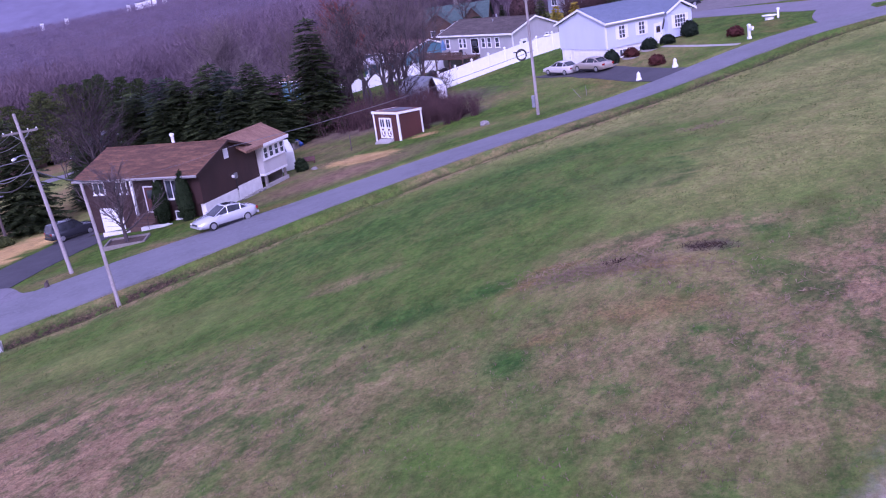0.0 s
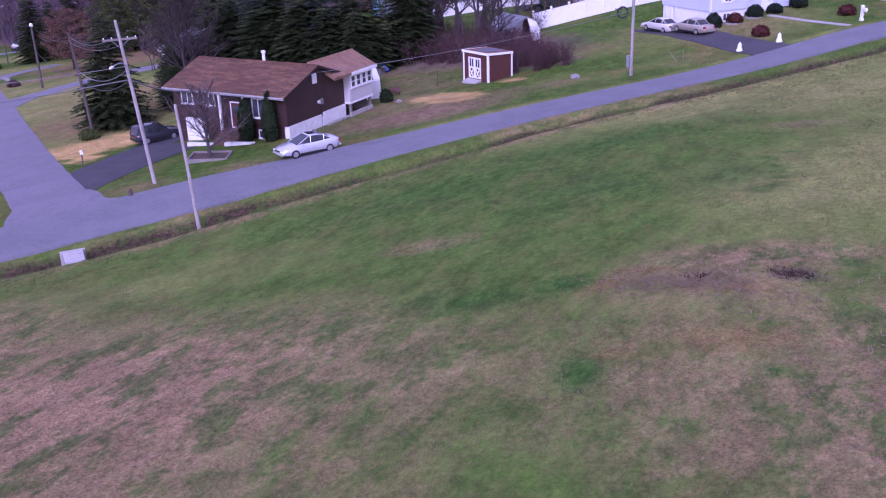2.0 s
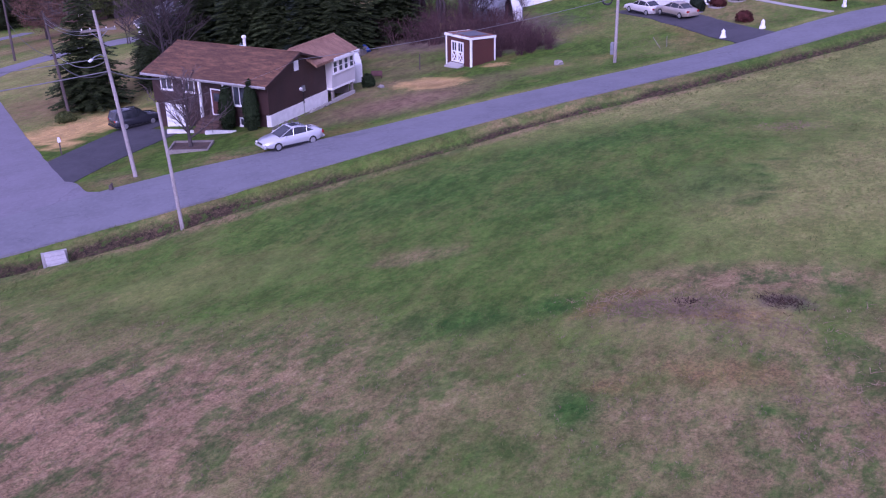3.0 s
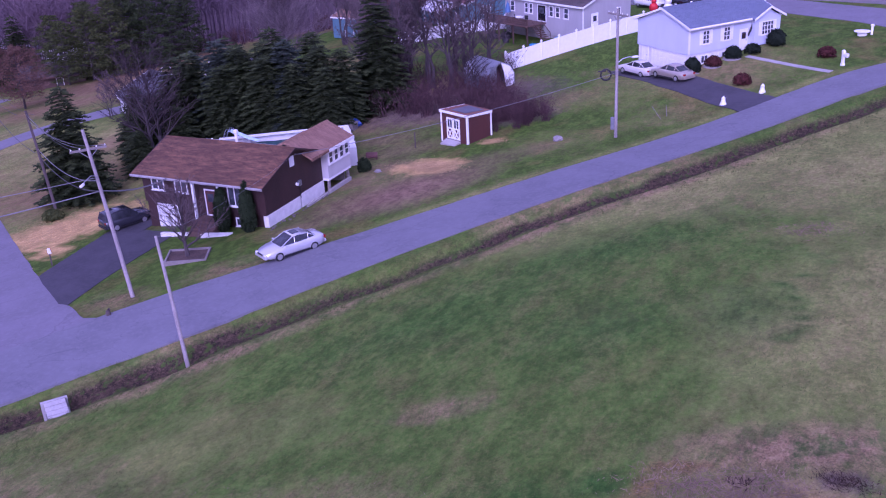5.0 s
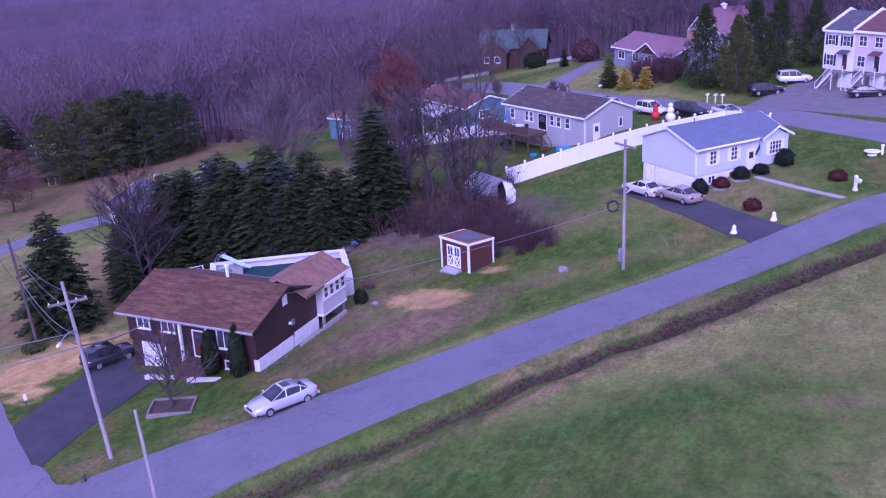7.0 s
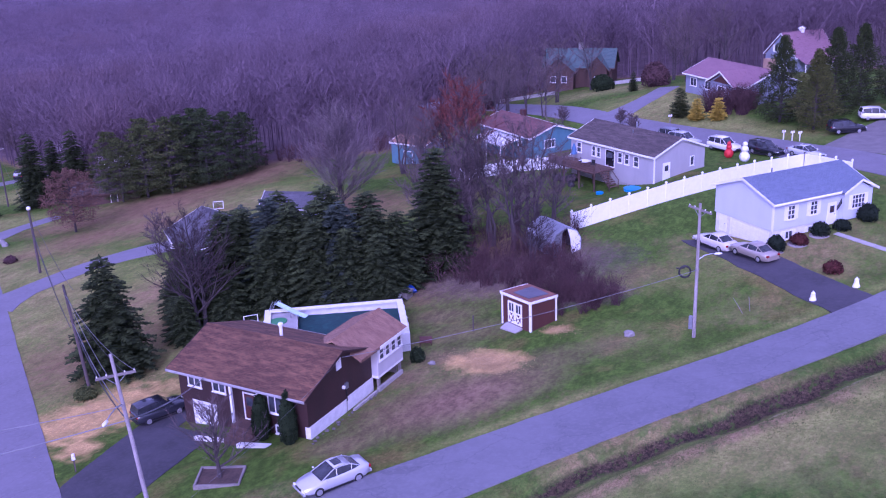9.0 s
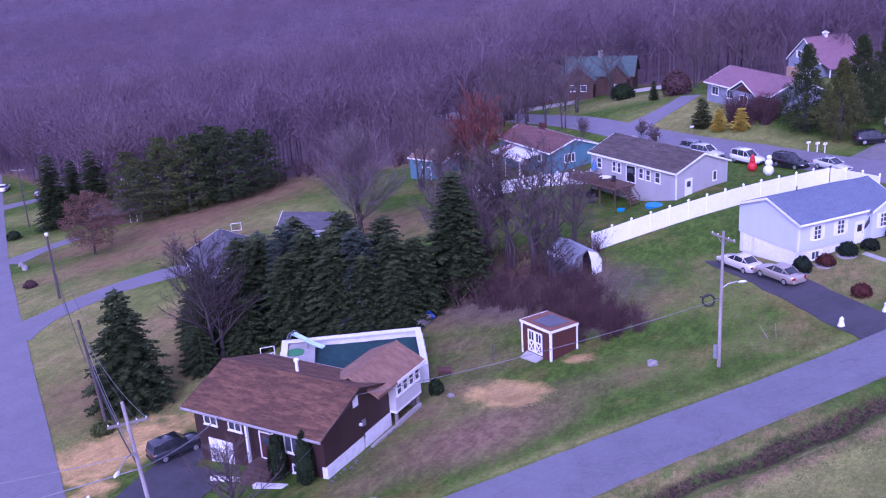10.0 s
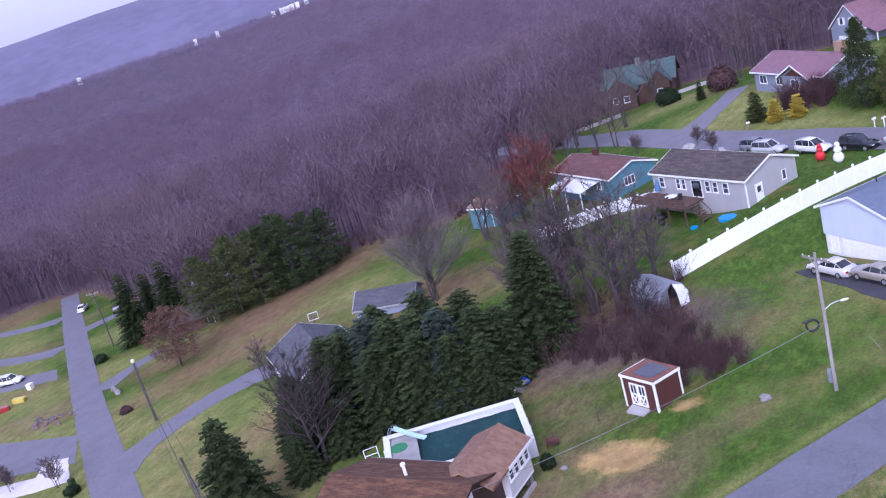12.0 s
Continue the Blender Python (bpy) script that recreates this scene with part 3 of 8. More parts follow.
    cover["dead"] = np.where((m > 2) & (m < DITCH - 0.6), np.clip(np.where(s < 0, 0.34, 0.20) + 0.5 * mottle, 0, 0.7), cover["dead"])
    cover["dead"] = np.maximum(cover["dead"], np.maximum(spot(x, y, 2.5, -7.5, 3.5, 1.6, 50) * 0.6, spot(x, y, -3.0, -13.5, 2.5, 1.6, 30) * 0.6) * (m < -2.8))
    cover["dead"] = np.maximum.reduce([cover["dead"], spot(x, y, 40.6, -23.4, 4.6, 1.7, 12) * 0.85, spot(x, y, 24.9, -22.4, 2.2, 1.0, 30) * 0.55])
    # Dark brown ground: two small field spots, two broad patches behind the shed.
    cover["dark_ground"] = np.maximum.reduce([spot(x, y, 42.0, -25.3, 0.9, 0.6, 15) * 0.9, spot(x, y, 38.9, -26.0, 0.4, 0.16, 10) * 0.5, spot(x, y, 0.5, 34.0, 10.0, 5.5, 25) * 0.92, spot(x, y, 8.5, 29.0, 4.5, 2.6, 20) * 0.85])
    cover["ochre"] = np.maximum.reduce([spot(x, y, 35.3, -26.4, 1.5, 0.5, 60) * 0.75, spot(x, y, 36.3, -25.3, 1.2, 0.4, 10) * 0.65, spot(x, y, 40.6, -26.9, 1.6, 0.5, 15) * 0.6, spot(x, y, 41.0, -30.8, 2.4, 0.9, 10) * 0.5, spot(x, y, 37.6, -32.3, 1.2, 0.5, 10) * 0.5])
    arc = np.hypot((x - 35.6) / 3.8, (y + 12.6) / 4.6)
    cover["lush"] = np.maximum.reduce([np.clip(1.3 - np.abs(arc - 1.0) / 0.16, 0, 1) * (x > 37.5) * (y > -15.4) * 0.62, np.clip(1.4 - np.abs(np.hypot(x - 38.4, y + 6.0) - 1.65) / 0.42, 0, 1) * (x > 38.5) * 0.6, spot(x, y, 33.6, -26.8, 1.3, 0.9, 20) * 0.8,
                                       spot(x, y, 36.8, -33.8, 1.0, 1.8, 20) * 0.75, spot(x, y, 30.5, -28.5, 3.2, 1.6, 20) * 0.62, spot(x, y, 43.9, -23.6, 1.0, 0.5, 0) * 0.75, spot(x, y, 42.9, -32.4, 0.9, 0.5, 0) * 0.7,
                                       spot(x, y, 36.6, -12, 2.2, 3.4, 0) * 0.56, spot(x, y, 30, -14, 5, 3.5, 40) * 0.5, spot(x, y, 20, -14, 8, 4, 45) * 0.5, spot(x, y, 27, -4, 9, 3, 40) * 0.48])
    cover["lush"] = np.maximum(cover["lush"], np.clip(1.2 - np.abs(m - DITCH + 0.9) / 0.7, 0, 1) * (s > -2) * (s < 27) * np.clip(0.45 + 0.9 * mottle, 0, 0.75))
    across = 0.934 * (x - 47.9) - 0.356 * (y + 40.9)
    cover["track"] = np.clip(0.5 + across / 1.2, 0, 1) * np.clip((3.4 - across) / 1.2, 0, 1) * (y < -28) * (y > -75)
    cover["tan"] = np.maximum(cover["tan"], np.clip(1.3 - np.abs(m + 3.7) / 0.7, 0, 1) * (s > 4) * np.clip(0.55 + 0.6 * mottle, 0, 0.85))
    rim = np.clip(1.4 - np.abs(m - DITCH - 1.9) / 0.9, 0, 1) * (s > -24) * (s < 40)
    cover["dead"] = np.maximum(cover["dead"], rim * np.clip(0.52 + 0.5 * mottle, 0, 0.8))
    cover["track"] = np.maximum(cover["track"], np.clip(1.3 - np.abs(m - DITCH - 1.05) / 0.22, 0, 1) * (s > 25) * (s < 58) * np.clip(0.5 + 0.8 * mottle, 0, 0.8))
    seg = 0.5 + 0.5 * np.clip(np.maximum((-4 - s) / 4, np.minimum((s - 24) / 4, (60 - s) / 6)), -0.35, 1)
    cover["ditch"] = np.clip(np.where(s < 0, 1.25, 1.3) - np.abs(m - DITCH + 0.75 - 0.22 * np.sin(s * 0.31)) / np.where(s < 0, 1.1, np.where(s < 24, 0.74, 1.1)), 0, 1) * (s > -90) * (s < 70) * np.clip(0.70 + 0.30 * seg + 0.35 * mottle, 0, 1)
    cover["lawn"] = np.where(~field & (m < -2), 0.85, 0) * (wood < 0)
    cover["soil"] = np.maximum.reduce([spot(x, y, 7.2, 8.0, 7.5, 3.2, 54) * 1.0, spot(x, y, 3.0, 0.2, 2.5, 1.5, 50) * 0.7, spot(x, y, 11.0, 15.5, 4.5, 2.2, 50) * 0.5, spot(x, y, 1.5, 19.5, 5.0, 2.4, 35) * 0.55, spot(x, y, 14.5, 19.5, 3.0, 1.4, 50) * 0.45, spot(x, y, 2.5, 15.0, 3.0, 2.0, 40) * 0.55, spot(x, y, -2.0, 22.5, 4.0, 2.0, 30) * 0.6, spot(x, y, 11.5, 33.5, 4.0, 2.5, 50) * 0.45, spot(x, y, 1.2, 10.5, 2.2, 1.4, 40) * 0.7, spot(x, y, -89.0, 31.0, 4.5, 2.6, 35) * 0.95, spot(x, y, -96, 32, 10, 3, 35) * 0.55,
                                       spot(x, y, 3.6, 2.6, 2.6, 1.6, 55) * 0.62, spot(x, y, -5, 27, 10, 3.5, 20) * 0.5])
    cover["straw"] = np.maximum.reduce([spot(x, y, 6.0, 14.9, 2.7, 1.6, 25) * 0.95, spot(x, y, 7.4, 14.4, 2.3, 1.4, 50) * 0.9, spot(x, y, 9.6, 21.7, 1.3, 0.7, 30) * 0.9, spot(x, y, -20.8, -1.2, 3.8, 6.8, -25) * 0.92, spot(x, y, -17.2, -5.5, 2.2, 1.6, -30) * 0.8])
    ragged = np.zeros(len(x))
    ragged[near] = patchy(x[near], y[near], 0.9, 21.0)
    cover["straw"] = np.clip(cover["straw"] + 0.45 * ragged * (cover["straw"] > 0.05), 0, 1)
    strip = np.maximum(spot(x, y, -72, 64, 18, 4.5, 60) * 0.85, spot(x, y, -77, 48, 10, 5, 45) * 0.75)
    cover["litter"] = np.clip(np.maximum.reduce([np.clip(0.5 + wood / 8, 0, 1), spot(x, y, -18, 27, 15, 6, 15) * 0.8, spot(x, y, -2, 36, 9, 8, 30) * 0.75, strip, spot(x, y, -33, 54, 10, 8, 0) * 0.75, spot(x, y, -67, 41, 9, 7, 60) * 0.72, spot(x, y, -70, 57, 14, 11, 80) * 0.8, spot(x, y, -68, 76, 15, 10, 85) * 0.78, spot(x, y, -31, 9, 8, 13, -20) * 0.66, spot(x, y, -38, 20, 8, 5, 50) * 0.5, spot(x, y, -62, 46, 15, 7, 35) * 0.72, spot(x, y, -48, 44, 9, 5, 30) * 0.55, spot(x, y, -70, 34, 7, 4, 30) * 0.6, spot(x, y, -178, 86, 22, 10, 30) * 0.75, spot(x, y, -136, 60, 12, 4, 35) * 0.6, spot(x, y, -112, 42, 9, 3, 35) * 0.55, spot(x, y, -94, 44.5, 3, 1.5, 35) * 0.5]), 0, 1)
    cover["woods"] = np.maximum(far, 0.8 * np.clip(wood / 6, 0, 1))
    for key, value in cover.items():
        layer = mesh.attributes.new(key, "FLOAT", "POINT")
        layer.data.foreach_set("value", value.astype(np.float32))
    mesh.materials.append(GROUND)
    return tagged(new("ground", mesh), "sloping grassy hillside, partly dead grass, falling into wooded valley", "ground", kind="structure")


ground = build_ground()


def ribbon(name, line, widths, lift, material, label, category="road", step=2.0, cross=8):
    """A paved strip along a centre line of (x, y), lying on the land, with edges that go down into it."""
    pts, w = [Vector(p) for p in line], list(widths)
    centre, width = [], []
    for i in range(len(pts) - 1):
        count = max(1, int((pts[i + 1] - pts[i]).length / step))
        for k in range(count):
            t = k / count
            p0, p3 = pts[max(i - 1, 0)], pts[min(i + 2, len(pts) - 1)]
            p1, p2 = pts[i], pts[i + 1]
            centre.append(0.5 * ((2 * p1) + (p2 - p0) * t + (2 * p0 - 5 * p1 + 4 * p2 - p3) * t * t + (3 * p1 - p0 - 3 * p2 + p3) * t**3))
            width.append(w[i] * (1 - t) + w[i + 1] * t)
    centre.append(pts[-1]), width.append(w[-1])
    form = Form()
    rings = []
    for i, p in enumerate(centre):
        d = (centre[min(i + 1, len(centre) - 1)] - centre[max(i - 1, 0)]).normalized()
        side = Vector((d.y, -d.x))
        wob = 0.12 * noise.noise(Vector((p.x * 0.4, p.y * 0.4, 2.0)))
        half = width[i] / 2 + wob
        row = []
        for k in range(cross + 1):
            q = p + side * half * (2 * k / cross - 1)
            row.append((q.x, q.y, gz(q.x, q.y) + lift + 0.02 * (1 - (2 * k / cross - 1) ** 2)))
        a, b = p - side * (half + 0.05), p + side * (half + 0.05)
        rings.append([(a.x, a.y, gz(a.x, a.y) - 0.3)] + row + [(b.x, b.y, gz(b.x, b.y) - 0.3)])
    n = cross + 3
    form.v = [q for ring in rings for q in ring]
    form.f = [(i * n + k, i * n + k + 1, (i + 1) * n + k + 1, (i + 1) * n + k) for i in range(len(rings) - 1) for k in range(n - 1)]
    ob = part(name, form, material)
    return tagged(ob, label, category, kind="structure")


def apron(name, corners, lift, material, label, category="driveway", cells=10):
    """A paved four-cornered patch lying on the land."""
    a, b, c, d = [Vector(p) for p in corners]
    form = Form()
    for i in range(cells + 1):
        for j in range(cells + 1):
            p = (a * (1 - i / cells) + b * (i / cells)) * (1 - j / cells) + (d * (1 - i / cells) + c * (i / cells)) * (j / cells)
            w = 0.15 * noise.noise(Vector((p.x * 0.5, p.y * 0.5, 5.0)))
            form.v.append((p.x + w, p.y + w, gz(p.x + w, p.y + w) + lift))
    n = cells + 1
    form.f = [(i * n + j, (i + 1) * n + j, (i + 1) * n + j + 1, i * n + j + 1) for i in range(cells) for j in range(cells)]
    rim = [i * n for i in range(n)] + [cells * n + j for j in range(1, n)] + [i * n + cells for i in range(cells - 1, -1, -1)] + list(range(cells - 1, 0, -1))
    k = len(form.v)
    form.v += [(form.v[i][0], form.v[i][1], form.v[i][2] - 0.25) for i in rim]
    form.f += [(rim[i], rim[(i + 1) % len(rim)], k + (i + 1) % len(rim), k + i) for i in range(len(rim))]
    ob = part(name, form, material)
    if ob.data.polygons[0].normal.z < 0:
        ob.data.flip_normals()
    return tagged(ob, label, category, kind="structure")


def rounded_patch(name, outline, lift, material, label, category="road", rings=7):
    """A paved patch with a smoothly rounded outline, lying on the land."""
    pts, rim = [Vector(p) for p in outline], []
    for i in range(len(pts)):
        p0, p1, p2, p3 = (pts[(i + k) % len(pts)] for k in (-1, 0, 1, 2))
        for k in range(5):
            t = k / 5
            rim.append(0.5 * ((2 * p1) + (p2 - p0) * t + (2 * p0 - 5 * p1 + 4 * p2 - p3) * t * t + (3 * p1 - p0 - 3 * p2 + p3) * t**3))
    mid = sum(pts, Vector((0, 0))) / len(pts)
    form, n = Form(), len(rim)
    form.v.append((mid.x, mid.y, gz(mid.x, mid.y) + lift))
    for r in range(1, rings + 1):
        for p in rim:
            q = mid.lerp(p, r / rings)
            form.v.append((q.x, q.y, gz(q.x, q.y) + lift))
    form.v += [(a, b, c - 0.25) for a, b, c in form.v[-n:]]
    rings += 1
    form.f = [(0, 1 + i, 1 + (i + 1) % n) for i in range(n)]
    form.f += [(1 + (r - 1) * n + i, 1 + r * n + i, 1 + r * n + (i + 1) % n, 1 + (r - 1) * n + (i + 1) % n) for r in range(1, rings) for i in range(n)]
    ob = part(name, form, material)
    if ob.data.polygons[0].normal.z < 0:
        ob.data.flip_normals()
    return tagged(ob, label, category, kind="structure")


main_line = [to_xy(s, float(road_centre(s)) + float(np.interp(s, (-12, 4, 15, 28, 40, 52), (0.3, 0.1, 0.2, -0.25, -0.1, 0.0)))) for s in (-75, -50, -35, -20, -8, 4, 20, 40, 50, 56, 62, 68, 78, 95)]
road = ribbon("road", main_line, [7.0, 7.0, 7.0, 7.0, 6.9, 6.2, 5.8, 5.3, 5.5, 5.8, 6.0, 6.2, 6.2, 6.2], 0.085, ROAD, "worn grey asphalt road along the field", step=1.5)
side_line = [(0.6, -22.5), (-7.5, -17.4), (-16.4, -11.6), (-24.1, -6.3), (-35.0, 1.1), (-52.6, 13.0), (-84.0, 34.6), (-103.5, 48.6), (-134.0, 70.6), (-168.0, 95.5), (-174.0, 99.8)]
ribbon("road", side_line, [5.0, 5.0, 5.1, 5.0, 4.9, 4.9, 4.6, 4.5, 4.5, 4.3, 3.8], 0.05, ROAD_PALE, "bleached asphalt side road running downhill")
rounded_patch("road", [(-19.0, -12.0), (-14.5, -11.4), (-9.0, -14.4), (-6.4, -14.7), (-5.0, -15.3), (-3.8, -16.0), (-2.2, -16.4), (-0.4, -15.6), (0.5, -18.0), (-2.7, -25.0), (-5.6, -23.0), (-8.0, -20.8), (-9.8, -18.7), (-13.7, -15.6)], 0.062, ROAD_PALE, "wide asphalt mouth of the side road", "road")
back_line = [(64, 52), (52, 54), (45.5, 57.0), (40.0, 62.5), (33.0, 68.0), (21, 77.5), (10, 85), (-3, 92.5), (-15, 100), (-30, 112), (-48, 127), (-70, 140)]
ribbon("road", back_line, [6.5, 7.0, 7.5, 7.0, 7, 7, 7, 6.5, 6.0, 6.0, 6.0, 6.0], 0.055, ROAD_PALE, "bleached asphalt lane behind the houses")
ribbon("road", [(47.0, 42.0), (45.5, 49.0), (46.5, 57.0)], [6.0, 5.6, 6.0], 0.05, ROAD_PALE, "short asphalt link between the two roads")
apron("parking_area", [(21.5, 80.5), (50, 64), (54, 82), (28, 97)], 0.045, GRAVEL, "worn pale gravel and asphalt parking area", "parking")
apron("driveway", [(-13.2, -11.7), (-6.3, -15.4), (-7.6, -1.6), (-15.4, -0.4)], 0.035, DRIVE, "dark sealed asphalt driveway beside brown house", "driveway", 14)
apron("driveway", [(-15.9, -0.9), (-11.6, -1.6), (-11.9, 2.6), (-16.4, 3.2)], 0.048, DRIVE, "dark sealed asphalt parking end of driveway", "driveway", 6)
apron("driveway", [(30.1, 28.6), (32.9, 31.9), (17.6, 45.0), (14.0, 43.4)], 0.05, DRIVE, "freshly sealed black asphalt driveway", "driveway", 14)
ribbon("driveway", [(-56.0, 15.5), (-56.0, 21.0), (-54.5, 29.0), (-50.5, 35.0), (-46.0, 38.0)], [9.0, 4.6, 4.6, 5.5, 5.5], 0.045, ROAD_PALE, "pale asphalt driveway to a grey garage", "driveway")
ribbon("driveway", [(-87.0, 39.0), (-87.5, 45.0), (-86.5, 52.0)], [6.0, 3.6, 3.4], 0.045, ROAD_PALE, "narrow asphalt driveway below a brown house", "driveway")
ribbon("driveway", [(-13.0, 99.5), (-11.0, 106.0), (-9.5, 113.0), (-9.0, 120.0)], [6.0, 4.0, 3.6, 3.6], 0.045, ROAD_PALE, "pale gravel driveway beside the pink-roofed house", "driveway")
apron("driveway", [(-66.5, 18.6), (-75.0, 25.6), (-100.0, 25.0), (-92.0, 13.5)], 0.045, ROAD_PALE, "wide pale asphalt driveway across the side road", "driveway", 12)
WHITE_SLAB = surface("white_bleached_concrete", (0.74, 0.68, 0.68), (0.62, 0.57, 0.57), 0.9, grain=14, patch=0.8)
apron("driveway", [(-62.6, 14.6), (-69.6, 19.9), (-74.0, 19.2), (-67.4, 12.4)], 0.07, WHITE_SLAB, "bleached white concrete pad beside the side road", "driveway")
apron("driveway", [(-67.2, 12.6), (-70.6, 15.9), (-80.0, 13.0), (-77.5, 9.5)], 0.055, WHITE_SLAB, "bleached white concrete path beside a bare shrub", "driveway")
apron("driveway", [(-107, 46.0), (-113, 50.5), (-128, 48.0), (-124, 42)], 0.045, ROAD_PALE, "pale asphalt driveway across the side road", "driveway")
ribbon("driveway", [(-124, 60), (-134, 58), (-150, 58)], [6, 4, 4], 0.045, ROAD_PALE, "pale asphalt driveway across the side road", "driveway")
ribbon("driveway", [(-150, 80), (-160, 77), (-175, 76)], [6, 4, 4], 0.045, ROAD_PALE, "pale asphalt driveway across the side road", "driveway")
ribbon("driveway", [(-130, 69), (-126, 76), (-120, 82)], [6, 4, 4], 0.045, ROAD_PALE, "pale asphalt driveway to a white house", "driveway")

# Distant mountain ridge that closes the valley; its blue haze is painted colour.
HAZE_TINT = surface("haze_tinted_hills", (0.172, 0.158, 0.238), (0.128, 0.116, 0.180), 1.0, grain=0.02, patch=0.003, relief=0.0)
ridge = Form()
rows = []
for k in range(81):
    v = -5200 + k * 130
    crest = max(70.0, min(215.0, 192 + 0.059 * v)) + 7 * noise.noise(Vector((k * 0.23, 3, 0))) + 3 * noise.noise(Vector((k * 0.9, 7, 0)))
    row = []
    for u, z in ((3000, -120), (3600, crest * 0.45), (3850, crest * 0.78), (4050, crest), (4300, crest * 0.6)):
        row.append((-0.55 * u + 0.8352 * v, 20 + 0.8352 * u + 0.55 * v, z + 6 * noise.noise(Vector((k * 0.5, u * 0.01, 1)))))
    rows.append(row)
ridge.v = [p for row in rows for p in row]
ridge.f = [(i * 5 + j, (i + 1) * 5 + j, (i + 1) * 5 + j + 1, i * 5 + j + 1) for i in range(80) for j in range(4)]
tagged(part("backdrop", ridge, HAZE_TINT, smooth=True), "wooded mountain ridge far off, tinted with painted blue haze", "mountain", kind="structure")


# ---- makers: trees and shrubs ----
def blade(form, a, b, width, turn):
    """A thin pointed triangle from a to b."""
    d = (b - a).normalized()
    side = d.cross(Vector((math.cos(turn), math.sin(turn), 0.35))).normalized() * width * 0.5
    form.add([a - side, a + side, b], [(0, 1, 2)])


def bare_tree(rng, height, stems=1, spread=0.55, clear=0.28, boughs=13, twigs=7, thick=0.018, fine=0.045):
    """Trunk and limbs as tapered tubes, twigs as thin slivers: two forms."""
    wood, thin = Form(), Form()
    for k in range(stems):
        lean = Vector((rng.uniform(-1, 1), rng.uniform(-1, 1), 0)) * (0.08 if stems == 1 else 0.22)
        base = Vector((rng.uniform(-1, 1), rng.uniform(-1, 1), 0)) * (0 if stems == 1 else 0.35)
        h = height * rng.uniform(0.82, 1.0) if stems > 1 else height
        r = h * thick / (stems ** 0.35)
        spine = []
        for i in range(7):
            t = i / 6
            spine.append(base + Vector((0, 0, h * t)) + lean * h * t * t + Vector((rng.uniform(-1, 1), rng.uniform(-1, 1), 0)) * 0.02 * h * (0 < i < 6))
        spine[0].z = -0.25
        wood.tube(spine, [r * (1.35 if i == 0 else 1 - 0.9 * i / 6) for i in range(7)], 6)
        for j in range(boughs):
            t = clear + (0.97 - clear) * (j + rng.random() * 0.7) / boughs
            q = t * 6
            i = min(int(q), 5)
            p = spine[i].lerp(spine[i + 1], q - i)
            turn = j * 2.4 + rng.random()
            reach = h * spread * (1.05 - t * 0.75) * rng.uniform(0.7, 1.1)
            rise = rng.uniform(0.55, 1.1)
            d = Vector((math.cos(turn), math.sin(turn), rise)).normalized()
            limb = [p]
            for s in range(1, 5):
                d = (d + Vector((rng.uniform(-1, 1), rng.uniform(-1, 1), rng.uniform(-0.2, 0.75))) * 0.2).normalized()
                limb.append(limb[-1] + d * reach / 4)
            wood.tube(limb, [max(r * (1 - t) * 0.55 + 0.01, 0.012) * (1 - 0.8 * s / 4) for s in range(5)], 4, False)
            for s in range(twigs):
                w = 0.15 + 0.85 * (s + rng.random()) / twigs
                i2 = min(int(w * 4), 3)
                a = limb[i2].lerp(limb[i2 + 1], w * 4 - i2)
                e = (d + Vector((rng.uniform(-1, 1), rng.uniform(-1, 1), rng.uniform(-0.3, 0.9))) * 0.95).normalized()
                length = reach * rng.uniform(0.25, 0.5)
                b = a + e * length
                blade(thin, a, b, fine, rng.random() * 6)
                for _ in range(6):
                    c = a.lerp(b, rng.uniform(0.2, 0.95))
                    e2 = (e + Vector((rng.uniform(-1, 1), rng.uniform(-1, 1), rng.uniform(-0.3, 0.8))) * 0.8).normalized()
                    blade(thin, c, c + e2 * length * rng.uniform(0.3, 0.6), fine * 0.6, rng.random() * 6)
    return wood, thin


def put_tree(name, label, at, forms, bark, twig, scale=1.0, turn=0.0, category="tree", group=""):
    ob = thing(name, label, category, (*at, gz(*at)), turn, group)
    ob.scale = (scale, scale, scale)
    part("trunk", forms[0], bark, ob)
    part("crown", forms[1], twig, ob)
    return ob


